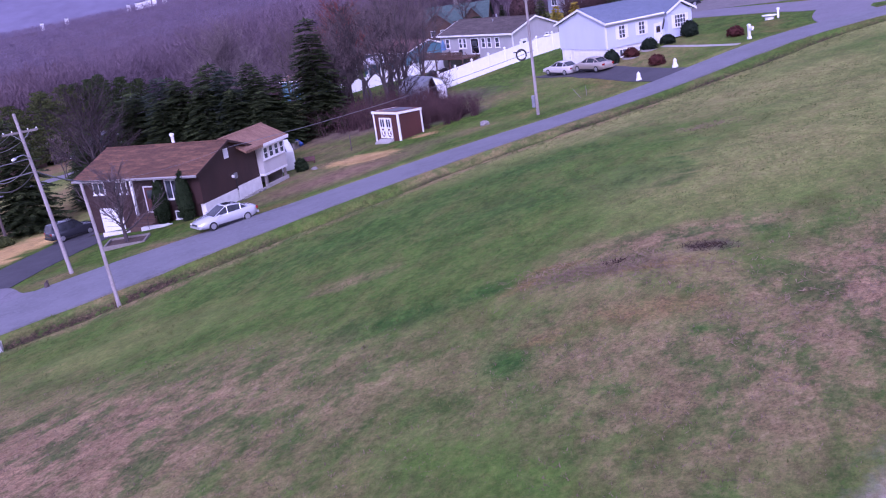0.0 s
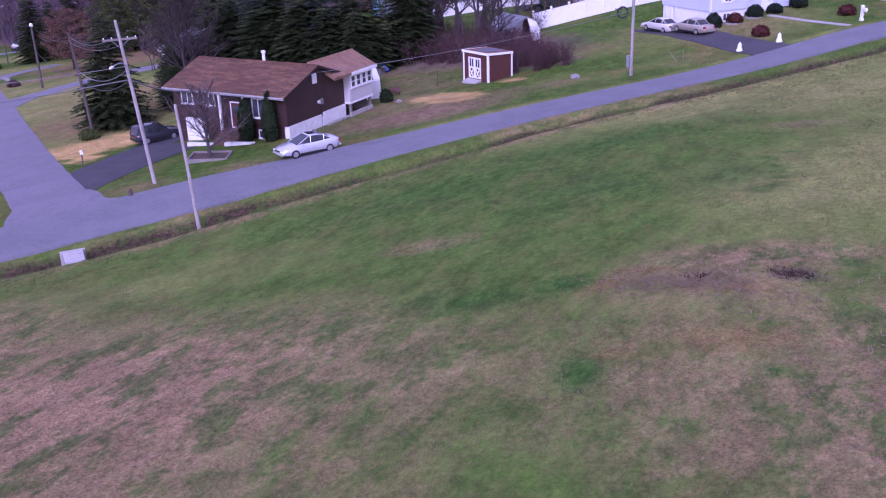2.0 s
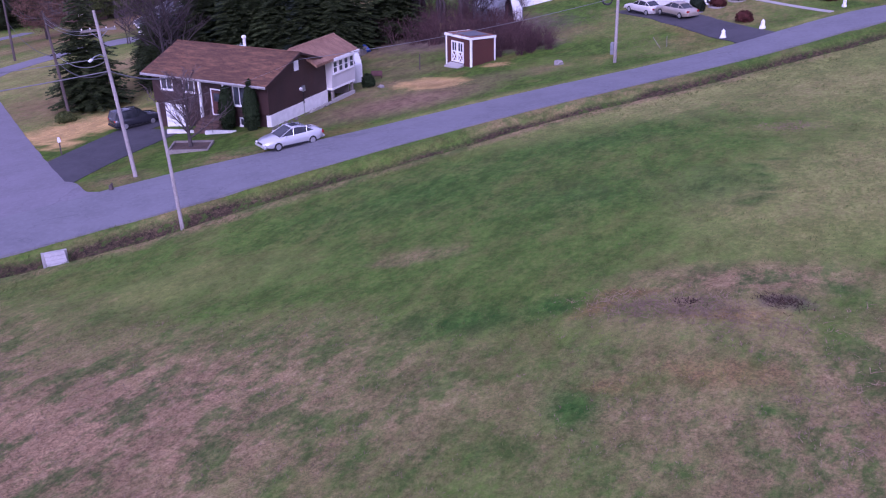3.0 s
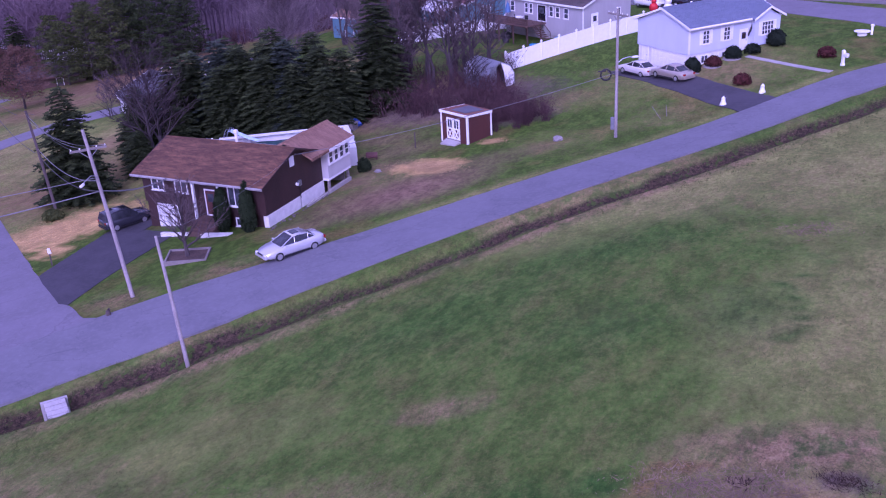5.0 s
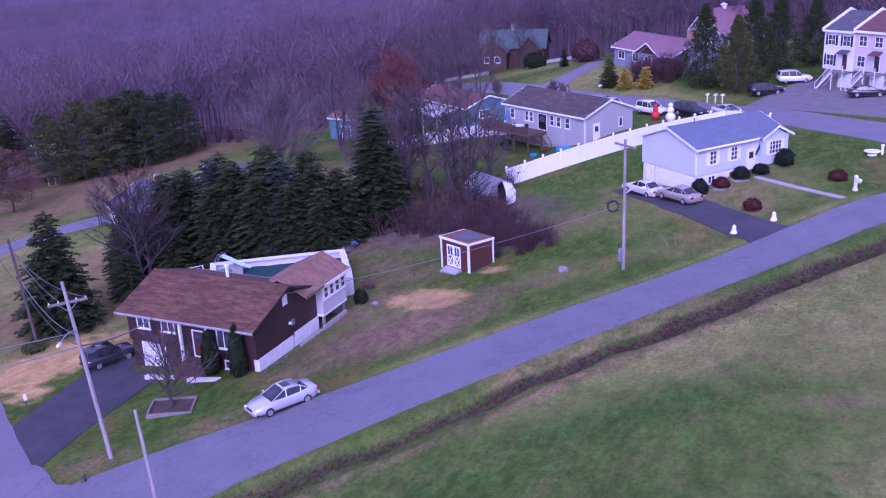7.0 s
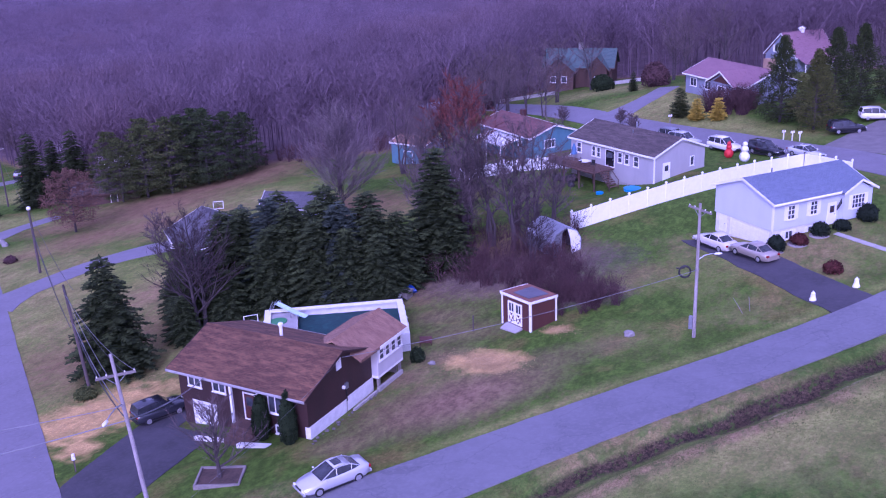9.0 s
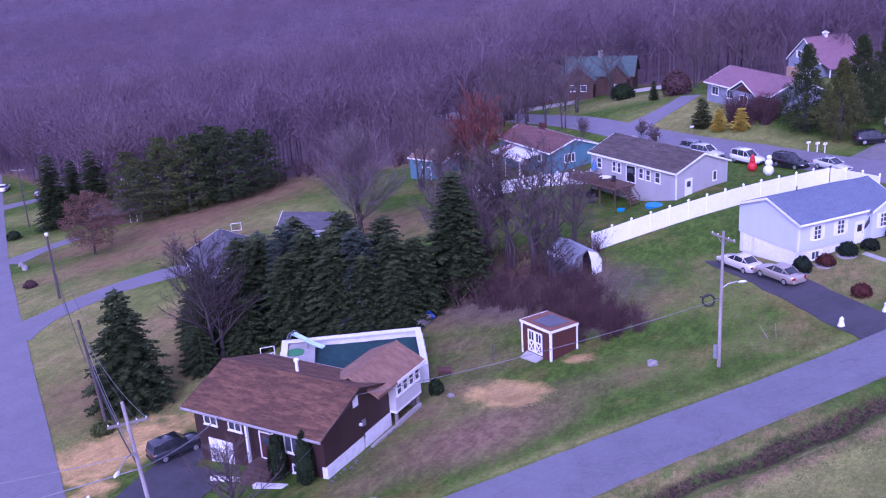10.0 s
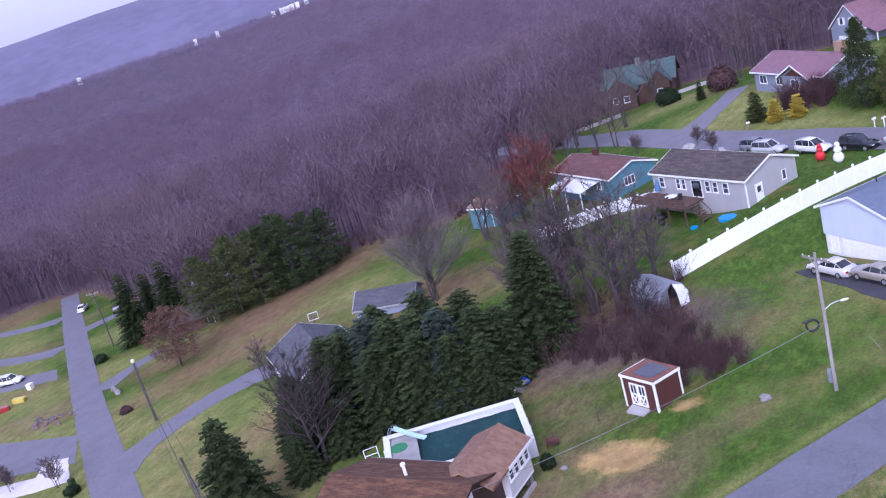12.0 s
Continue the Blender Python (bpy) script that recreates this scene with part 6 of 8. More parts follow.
garage_door(blue, (0.12, 3.1, -0.35), -90, 5.0, 2.05, 4)
door(blue, (0.12, 6.75, -0.3), -90, 0.85, 1.7, WHITE, False)
door(blue, (7.35, 0, 1.0), 0, 0.95, 2.05, WHITE)
part("corner_board", Form().box(-0.03, 0.12, -0.03, 0.12, 1.45, 4.1), WHITE, blue)
part("wall", Form().box(6.5, 8.28, -0.02, 0.1, 0.9, 1.46), BLUE_SIDING, blue)
entry = Form()
for k in range(3):
    entry.box(6.6, 8.15, -1.1 - 0.32 * k, 0.1 if k == 0 else -1.1 - 0.32 * (k - 1), -0.6, 0.85 - 0.2 * k)
part("front_steps", entry, WHITE_WALL, blue)
part("wreath", Form().tube([(7.35 + 0.17 * math.cos(a * 0.524), -0.08, 2.45 + 0.17 * math.sin(a * 0.524)) for a in range(13)], 0.05, 6), RUSSET, blue, "russet door wreath")
part("vent_pipe", Form().tube([(4.6, 5.3, 5.0), (4.6, 5.3, 5.75)], 0.06, 8), BLACK, blue)
flag = new("flag")
flag.parent = blue
part("flag_pole", Form().tube([(7.9, -0.05, 2.6), (7.2, -1.3, 4.1)], 0.025, 6), WHITE, flag)
part("flag_cloth", Form().loft([[(7.85 - 0.65 * t, -0.15 - 1.1 * t, 2.75 + 1.25 * t), (7.86 - 0.65 * t, -0.19 - 1.1 * t, 2.5 + 1.1 * t - 0.25), (7.80 - 0.65 * t, -0.10 - 1.1 * t, 2.5 + 1.1 * t - 0.22)] for t in (0.1, 0.4, 0.7, 0.98)]), BLACK, flag, "dark furled flag")

for x, y, size, mat_, lab in ((23.35, 41.0, (1.0, 1.0, 1.75), BOXWOOD, "dark green clipped round shrub at house front"), (25.1, 42.7, (1.05, 0.95, 1.15), RUSSET, "russet clipped low shrub at house front"),
                              (26.6, 45.0, (1.05, 1.0, 1.45), BOXWOOD, "dark green clipped round shrub at house front"), (28.3, 46.6, (0.95, 0.9, 1.15), BOXWOOD, "dark green clipped round shrub by entry steps"),
                              (30.2, 49.4, (1.15, 1.1, 2.05), BOXWOOD, "tall dark clipped shrub at house corner"), (28.85, 36.8, (1.0, 0.95, 1.2), RUSSET, "russet clipped round shrub on the lawn"),
                              (35.5, 44.7, (1.05, 1.0, 1.2), RUSSET, "russet clipped round shrub on the lawn")):
    shrub("clipped_shrub", lab, (x, y), tuple(0.87 * k for k in size), mat_, rng, "clipped shrubs")
mulch = Form()
for x, y in ((23.4, 41.0), (25.1, 42.7), (26.6, 45.0)):
    mulch.tube([(x, y, gz(x, y) - 0.1), (x, y, gz(x, y) + 0.05)], [1.02, 0.95], 14)
tagged(part("stone_border", mulch, STONE), "grey stone mulch around the shrubs", "edging", kind="stuff")
path_form = Form()
for k in range(12):
    a = Vector((27.9, 45.5)).lerp(Vector((36.4, 39.4)), k / 12)
    b = Vector((27.9, 45.5)).lerp(Vector((36.4, 39.4)), (k + 0.96) / 12)
    s = Vector((0.18, 0.25))
    path_form = Form().prism([(p.x, p.y, gz(p.x, p.y) - 0.1) for p in (a - s, b - s, b + s, a + s)], (0, 0, 0.15))
    if k == 0:
        walkway = tagged(new("pavement"), "narrow pale concrete garden path", "path", kind="structure")
    part("slab", path_form, CONCRETE, walkway)
mailbox("ornate white mailbox on a thick white post", (37.2, 41.4), -50, VINYL, VINYL, True)
for x, y in ((28.15, 30.95), (31.05, 34.05)):
    ob = thing("driveway_lantern", "white lantern-shaped driveway marker on grass", "garden lamp", (x, y, gz(x, y)), 20, "driveway markers")
    part("base", Form().loft([[(r * math.cos(k * 0.785), r * math.sin(k * 0.785), z) for k in range(8)] for z, r in ((-0.05, 0.3), (0.12, 0.29), (0.3, 0.2), (0.45, 0.2))]), VINYL, ob)
    part("lantern", Form().loft([[(r * math.cos(k * 0.785), r * math.sin(k * 0.785), z) for k in range(8)] for z, r in ((0.45, 0.15), (0.66, 0.19), (0.72, 0.1), (0.84, 0.03))]), VINYL, ob)
basin = thing("lawn_basin", "low white round basin with upright on the lawn", "birdbath", (38.2, 53.3, gz(38.2, 53.3)), 10)
part("basin", Form().tube([(0, 0, -0.1), (0, 0, 0.25), (0, 0, 0.42), (0, 0, 0.46)], [0.5, 0.45, 0.85, 0.8], 16), VINYL, basin)
part("upright", Form().box(0.8, 1.0, -0.14, 0.14, -0.1, 0.95), VINYL, basin)
part("upright_cap", Form().ball((0.9, 0, 1.02), (0.2, 0.2, 0.14), 5, 8), VINYL, basin)

# ---- white vinyl fences ----
def fence(label, points, height, bay=2.4):
    """Posts with caps and panels that step down with the land."""
    ob = thing("fence", label, "fence", (0, 0, 0))
    for a, b in zip(points, points[1:]):
        a, b = Vector(a), Vector(b)
        n = max(1, round((b - a).length / bay))
        d = (b - a).normalized()
        s = Vector((-d.y, d.x)) * 0.035
        for k in range(n + 1):
            p = a.lerp(b, k / n)
            z = gz(p.x, p.y)
            part("post", Form().box(p.x - 0.08, p.x + 0.08, p.y - 0.08, p.y + 0.08, z - 0.3, z + height + 0.16).loft([[(p.x + i * r, p.y + j * r, h) for i, j in ((-1, -1), (1, -1), (1, 1), (-1, 1))] for h, r in ((z + height + 0.16, 0.12), (z + height + 0.24, 0.12), (z + height + 0.36, 0.03))]), VINYL, ob)
            if k < n:
                q = a.lerp(b, (k + 1) / n)
                zq = gz(q.x, q.y)
                z0 = min(z, zq) - 0.02
                u, w = p + d * 0.085, q - d * 0.085
                f = Form()
                for t, lo, hi in ((1.0, None, -0.12), (1.7, -0.12, 0.0)):
                    base = [(u - s * t, z), (w - s * t, zq), (w + s * t, zq), (u + s * t, z)]
                    f.add([(c.x, c.y, z0 if lo is None else g + height + lo) for c, g in base] + [(c.x, c.y, g + height + hi) for c, g in base],
                          [(3, 2, 1, 0), (4, 5, 6, 7), (0, 1, 5, 4), (1, 2, 6, 5), (2, 3, 7, 6), (3, 0, 4, 7)])
                part("panel", f, VINYL, ob)
    return ob


fence("tall white vinyl privacy fence stepping along the lawn", [(2.0, 44.6), (21.5, 67.5), (27.0, 63.7)], 1.95)
fence("white vinyl privacy fence behind the bare trees", [(-8.5, 71.5), (-15.5, 71.0), (-24.0, 66.5)], 1.7)

# ---- near cars ----
SILVER = paint("silver_car_paint", (0.60, 0.61, 0.63), 0.26, 0.35, 0.6, 0.03)
CHAMPAGNE = paint("champagne_car_paint", (0.47, 0.41, 0.35), 0.28, 0.5, 0.6, 0.04)
PALE_SILVER = paint("pale_silver_car_paint", (0.70, 0.66, 0.64), 0.28, 0.25, 0.6, 0.04)
DARK_GREY = paint("dark_grey_car_paint", (0.045, 0.047, 0.06), 0.25, 0.3, 0.7, 0.04)
CAR_WHITE = paint("white_car_paint", (0.78, 0.78, 0.79), 0.3, 0.0, 0.6, 0.04)
CAR_BLACK = paint("black_car_paint", (0.014, 0.015, 0.02), 0.22, 0.1, 0.8, 0.02)
CAR_RED = paint("red_car_paint", (0.36, 0.03, 0.03), 0.3, 0.1, 0.6, 0.04)
car("silver four-door sedan with sunroof parked on the road edge", (5.15, -4.8, gz(5.15, -4.8) + 0.06), -117.5, SILVER, sunroof=True, group="parked cars")
car("champagne beige sedan on the black driveway", (21.7, 39.3, gz(21.7, 39.3) + 0.04), 148, CHAMPAGNE, group="parked cars")
car("pale silver sedan beside the garage", (17.6, 42.2, gz(17.6, 42.2) + 0.04), 146, PALE_SILVER, group="parked cars")
car("dark grey off-road wagon on the driveway", (-14.5, 0.2, gz(-14.5, 0.2) + 0.05), 68, DARK_GREY, "suv", group="parked cars").scale = (0.9, 0.9, 0.9)

# ---- poles and cables ----
utility_pole("weathered wooden utility pole with crossarm and street lamp", (-2.05, -12.95), 10.95, (-2.7, 1.1), arm=(1.15, 54), lamp=(2.9, -62, 8.0), arm_z=0.75)
utility_pole("weathered wooden utility pole with crossarm and lamp", (20.7, 22.4), 10.9, (0.0, 0.0), arm=(1.25, -35), lamp=(1.5, 35, 6.4), transformer=True)
utility_pole("dark leaning utility pole beside a spruce", (-24.5, 2.3), 9.55, (-1.25, 0.1), DARK_WOOD)
utility_pole("short leaning grey pole at the ditch edge", (7.1, -18.95), 6.95, (-1.6, 1.0), POLE_WOOD, radius=0.12)
pole_e = utility_pole("dark utility pole with white cap by a driveway", (-60.5, 27.0), 8.0, (-0.3, 0.2), DARK_WOOD, radius=0.17)
part("cap", Form().tube([(-0.3, 0.2, 7.95), (-0.3, 0.2, 8.1), (-0.3, 0.2, 8.32), (-0.3, 0.2, 8.4)], [0.16, 0.24, 0.2, 0.06], 10), WHITE, pole_e, "rounded white cap", smooth=True)
utility_pole("distant utility pole with crossarm down the side road", (-105.8, 57.7), 10.5, (-0.4, 0.2), DARK_WOOD, arm=(1.1, 30))
ta = Vector((-4.75, -11.85, gz(-2.05, -12.95) + 10.95))
tb = Vector((20.7, 22.4, gz(20.7, 22.4) + 10.9))
tc = Vector((-25.75, 2.4, gz(-24.5, 2.3) + 9.55))
te = Vector((-60.8, 27.2, gz(-60.5, 27) + 8.0))
tf = Vector((-106.2, 57.9, gz(-105.8, 57.7) + 10.5))
td = Vector((5.5, -17.95, gz(7.1, -18.95) + 6.95))
arm_a = [ta + Vector((0.33 + k * 0.68, -0.14 + k * 0.92, -1.1)) for k in (-0.9, -0.4, 0.4, 0.9)]
for k, q in enumerate(arm_a):
    cable(q, tc + Vector((0, 0, -0.1 - 0.25 * k)), 0.5 + 0.12 * k, 0.018, CABLE_PALE if k % 2 else CABLE, "thin pale power line between poles" if k % 2 else "thin dark power line between poles")
low_a = ta + Vector((1.0, -0.4, -3.9))
cable(low_a, tc + Vector((0.55, 0, -4.2)), 0.9, 0.045, CABLE, "thick black bundled cable between poles")
cable(low_a + Vector((-0.1, 0, 0.7)), tc + Vector((0.45, 0, -3.4)), 0.9, 0.03, CABLE_PALE, "pale service cable between poles")
cable(low_a, Vector((-8.4, -0.9, 3.3)), 0.35, 0.05, CABLE_PALE, "pale twisted service cable to the brown house")
cable(low_a, (-30, -42, 6.0), 0.8, 0.04, CABLE_PALE, "thick pale bundled cable leaving over the side road")
cable(low_a + Vector((-0.1, 0, 0.9)), (-34, -38, 7.2), 0.8, 0.025, CABLE_PALE, "pale cable leaving over the side road")
cable(tb + Vector((0.2, 0, -5.2)), (0.25, 4.0, 4.4), 0.45, 0.022, CABLE_PALE, "long pale service cable from pole to house gable")
cable(td + Vector((0, 0, -0.1)), (0.3, 4.2, 4.5), 0.4, 0.008, CABLE_PALE, "thin guy cable to the house gable")
for k in (-0.8, 0.8):
    cable(tc + Vector((k, 0.3 * k, -0.4)), te + Vector((k * 0.4, 0, -0.2)), 0.9, 0.018, CABLE, "thin power line along the side road")
cable(tc + Vector((0, 0, -3.8)), te + Vector((0, 0, -3.0)), 0.9, 0.035)
cable(te, tf + Vector((0, 0, -0.4)), 1.2, 0.018, CABLE, "thin power line along the side road")
coil = thing("cable_coil", "black coiled spare cable hung beside the pole", "cable", tuple(tb + Vector((-0.85, -0.30, -5.45))), 0)
coil.scale = (0.72, 0.72, 0.82)
part("coil", Form().tube([(0.55 * math.cos(a * 0.3142), 0.24 * math.cos(a * 0.3142), 0.55 * math.sin(a * 0.3142)) for a in range(21)], 0.11, 6, False), CABLE, coil)
part("hanger", Form().tube([(0.0, 0, 0.4), (-0.5, -0.2, 0.33), (-0.85, -0.35, 0.36)], 0.07, 6), CABLE, coil)
part("hanger", Form().tube([(0.4, 0.19, 0.1), (0.95, 0.35, 0.2)], 0.03, 6), CABLE, coil)

PALE_SLAB = surface("bleached_concrete", (0.47, 0.45, 0.44), (0.32, 0.305, 0.295), 0.9, grain=14, patch=1.0)
# Drain culvert head and small things by the road.
drain = thing("culvert_grate", "pale concrete culvert slab in the roadside ditch", "drain", (3.3, -25.2, gz(3.3, -25.2) - 0.66), 54)
for k in range(6):
    part("slat", Form().prism([(-0.55, -0.95 + k * 0.32, 0.10 + k * 0.105), (0.55, -0.95 + k * 0.32, 0.10 + k * 0.105), (0.55, -0.66 + k * 0.32, 0.195 + k * 0.105), (-0.55, -0.66 + k * 0.32, 0.195 + k * 0.105)], (0, -0.03, 0.12)), PALE_SLAB, drain)
for x in (-0.66, 0.56):
    part("kerb", Form().prism([(x, -1.05, -0.3), (x + 0.1, -1.05, -0.3), (x + 0.1, 1.0, -0.3), (x, 1.0, -0.3)], (0, 0, 0.5)), PALE_SLAB, drain)
part("headwall", Form().box(-0.7, 0.7, 0.98, 1.16, -0.4, 0.85), PALE_SLAB, drain)
stump = tagged(part("stump", Form().tube([(-1.9, -15.5, gz(-1.9, -15.5) - 0.1), (-1.9, -15.5, gz(-1.9, -15.5) + 0.35), (-1.8, -15.45, gz(-1.9, -15.5) + 0.5)], [0.2, 0.15, 0.08], 8), DARK_WOOD), "small dark stump at the road corner", "stump")
for x, y, r in ((15.7, 21.8, 0.42), (2.2, 13.4, 0.25)):
    tagged(part("boulder", Form().ball((x, y, gz(x, y) + r * 0.25), (r * 1.2, r, r * 0.7), 6, 9, 0.5, x), STONE), "pale grey boulder on the lawn", "stone")
prop = thing("stick_tripod", "pair of thin bleached sticks leaning over the lawn", "sticks", (23.2, 28.0, gz(23.2, 28.0)), 0)
prop.scale = (0.65, 0.65, 0.6)
part("stick", Form().tube([(-1.5, 1.6, 1.1), (0.2, -0.6, 0.0)], 0.035, 5), GREY_WOOD, prop)
part("stick", Form().tube([(0.3, 2.2, 1.3), (0.9, 0.2, 0.0)], 0.035, 5), GREY_WOOD, prop)
stake = thing("garden_post", "dark post and weeds in the back lawn", "post", (2.6, 20.0, gz(2.6, 20.0)), 0)
part("post", Form().tube([(0, 0, -0.2), (0.03, 0, 1.5)], 0.05, 6), DARK_WOOD, stake)


# ---- the grey house with its deck ----
grey = thing("house", "pale grey-sided ranch house with mottled brown roof", "house", (-7.6, 69.3, 2.35), -28.5)
gable_walls(grey, 0, 15.0, 0, 8.5, -0.6, 3.55, 1.55, GREY_SIDING)
gable_roof(grey, 0, 15.0, 0, 8.5, 3.55, 1.55, ROOF_GREY, 0.35, 0.3)
part("foundation", Form().box(0.05, 14.95, 0.06, 8.4, -1.6, -0.6), CONCRETE, grey)
for x, w in ((1.6, 0.9), (4.4, 0.7), (5.3, 0.7), (9.2, 0.8), (10.4, 0.8), (12.0, 0.9)):
    window(grey, (x, 0, 1.75), 0, w, 1.35, lights=(1, 2))
door(grey, (7.4, 0, 0.95), 0, 1.5, 2.05, CAR_BLACK)
door(grey, (15.0, 2.0, 0.4), 90, 1.0, 2.05, WHITE)
window(grey, (15.0, 6.3, 1.5), 90, 0.7, 1.2)
part("corner_board", Form().box(14.9, 15.03, -0.03, 0.12, -0.6, 3.5), WHITE, grey)
part("chimney_vent", Form().tube([(6.2, 5.6, 4.6), (6.2, 5.6, 5.6)], 0.12, 8).tube([(8.0, 3.2, 4.5), (8.0, 3.2, 5.2)], 0.07, 8), METAL, grey)
gdeck = thing("deck", "raised stained wooden deck with rails and stairs", "deck", (-7.6, 69.3, 2.35), -28.5)
part("deck_floor", Form().box(-0.6, 8.2, -3.6, -0.02, 0.72, 0.88), DECK_WOOD, gdeck)
for x in (-0.5, 2.4, 5.3, 8.1):
    for y in (-3.2, -0.9):
        part("post", Form().box(x - 0.07, x + 0.07, y - 0.07, y + 0.07, -2.2, 1.65 if y < -2 else 0.62), DECK_WOOD, gdeck)
for z in (0.95, 1.25, 1.6):
    part("rail", Form().box(-0.55, 8.15, -3.30, -3.19, z, z + 0.11), DECK_WOOD, gdeck)
    part("rail", Form().box(-0.58, -0.5, -3.19, -0.03, z, z + 0.09), DECK_WOOD, gdeck)
for k in range(52):
    part("baluster", Form().box(-0.47 + k * 0.165, -0.39 + k * 0.165, -3.25, -3.205, 0.8, 1.62), DECK_WOOD, gdeck)
for k in range(7):
    part("step", Form().box(8.2 + k * 0.28, 8.5 + k * 0.28, -2.6, -1.2, 0.55 - k * 0.22, 0.62 - k * 0.22), DECK_WOOD, gdeck)
for y in (-2.65, -1.15):
    part("stair_rail", Form().tube([(8.2, y, 1.6), (10.2, y, 0.0)], 0.05, 5).tube([(10.2, y, -1.4), (10.2, y, 0.0)], 0.05, 5), DECK_WOOD, gdeck)
gp = pose(-7.6, 69.3, 2.35, 0, 0, -28.5)


def on_deck(x, y, z=0.78):
    return tuple(gp @ Vector((x, y, z)))


grill = thing("patio_table", "round pale patio table with dark chairs on deck", "table", on_deck(4.8, -1.9), 0)
part("tabletop", Form().tube([(0, 0, 0.7), (0, 0, 0.76)], 0.75, 14), VINYL, grill)
part("pedestal", Form().tube([(0, 0, 0), (0, 0, 0.7)], [0.3, 0.06], 8), BLACK, grill)
for k in range(3):
    a = k * 2.1 + 0.5
    ch = thing("patio_chair", "dark patio chair on the wooden deck", "chair", on_deck(4.8 + 1.15 * math.cos(a), -1.85 + 0.9 * math.sin(a)), k * 120, "patio chairs")
    part("seat", Form().box(-0.24, 0.24, -0.24, 0.24, 0.4, 0.46), BLACK, ch)
    part("backrest", Form().box(-0.24, 0.24, 0.19, 0.24, 0.46, 0.95), BLACK, ch)
    for i in (-0.2, 0.2):
        for j in (-0.2, 0.2):
            part("leg", Form().tube([(i, j, 0), (i, j, 0.4)], 0.02, 5), BLACK, ch)
para = thing("closed_parasol", "blue folded parasol standing on the deck", "parasol", on_deck(1.6, -0.9), 0)
part("pole", Form().tube([(0, 0, 0), (0, 0, 2.3)], 0.03, 6), METAL, para)
part("canopy", Form().tube([(0, 0, 0.9), (0, 0, 1.6), (0, 0, 2.35)], [0.42, 0.3, 0.03], 9), surface("faded_blue_cloth", (0.10, 0.20, 0.36), (0.07, 0.14, 0.27), 0.8), para)
TOY_BLUE = paint("bright_blue_plastic", (0.03, 0.30, 0.62), 0.4)
for x, y, r in ((13.9, -2.4, 1.0), (9.9, -3.9, 0.45)):
    p = gp @ Vector((x, y, 0))
    tagged(part("wading_pool", Form().tube([(p.x, p.y, gz(p.x, p.y) - 0.05), (p.x, p.y, gz(p.x, p.y) + 0.28), (p.x, p.y, gz(p.x, p.y) + 0.26)], [r, r * 1.05, r * 0.8], 16), TOY_BLUE), "bright blue plastic wading pool on the grass", "wading pool")
for x, y, r in ((1.0, -3.0, 0.55), (2.6, -2.2, 0.6), (4.0, -3.4, 0.4)):
    p = gp @ Vector((x, y, 0))
    tagged(part("covered_heap", Form().ball((p.x, p.y, gz(p.x, p.y) + r * 0.5), (r * 1.3, r, r), 6, 9, 0.5, x), BLACK), "dark covered clutter under the deck", "clutter")
side_deck = thing("deck", "low wooden landing with rail at gable door", "deck", (-7.6, 69.3, 2.35), -28.5)
part("deck_floor", Form().box(15.03, 16.9, -0.2, 5.6, -0.3, -0.15), DECK_WOOD, side_deck)
for y in (-0.15, 1.8, 3.7, 5.5):
    part("post", Form().box(16.8, 16.9, y, y + 0.1, -1.2, 0.75), DECK_WOOD, side_deck)
for z in (0.05, 0.35, 0.68):
    part("rail", Form().box(16.82, 16.88, -0.15, 5.6, z, z + 0.12), DECK_WOOD, side_deck)

# ---- teal house and teal shed ----
teal = thing("house", "teal-sided ranch house with maroon shingle roof", "house", (-28.3, 84.6, 0.3), -32)
gable_walls(teal, 0, 13.6, 0, 8.0, -1.2, 2.95, 1.3, TEAL_SIDING)
gable_roof(teal, 0, 13.6, 0, 8.0, 2.95, 1.3, ROOF_MAROON, 0.4, 0.3)
window(teal, (13.6, 3.2, 1.1), 90, 1.9, 1.25, lights=(3, 1))
window(teal, (10.8, 0, 1.2), 0, 1.0, 1.1)
door(teal, (6.5, 0, -0.1), 0, 0.95, 2.05, WHITE)
part("chimney", Form().box(4.0, 4.8, 4.6, 5.2, 3.9, 5.1), RED_BOARD, teal)
part("patio_cover", Form().prism([(3.2, -0.02, 2.35), (11.0, -0.02, 2.35), (11.0, -3.6, 1.75), (3.2, -3.6, 1.75)], (0, 0, 0.12)), VINYL, teal, "white flat patio cover")
for x in (3.4, 7.0, 10.8):
    part("porch_post", Form().box(x - 0.07, x + 0.07, -3.5, -3.36, -1.6, 1.75), VINYL, teal)
tshed = thing("garden_shed", "teal board shed with tan shingle roof", "shed", (-41.5, 79.6, gz(-39, 80) - 0.1), -8)
gable_walls(tshed, 0, 6.6, 0, 5.2, 0, 3.3, 0.7, TEAL_SIDING)
gable_roof(tshed, 0, 6.6, 0, 5.2, 3.3, 0.7, ROOF_TAN, 0.25, 0.2)
door(tshed, (3.3, 0, 0.05), 0, 1.6, 2.1, TEAL_SIDING, False)

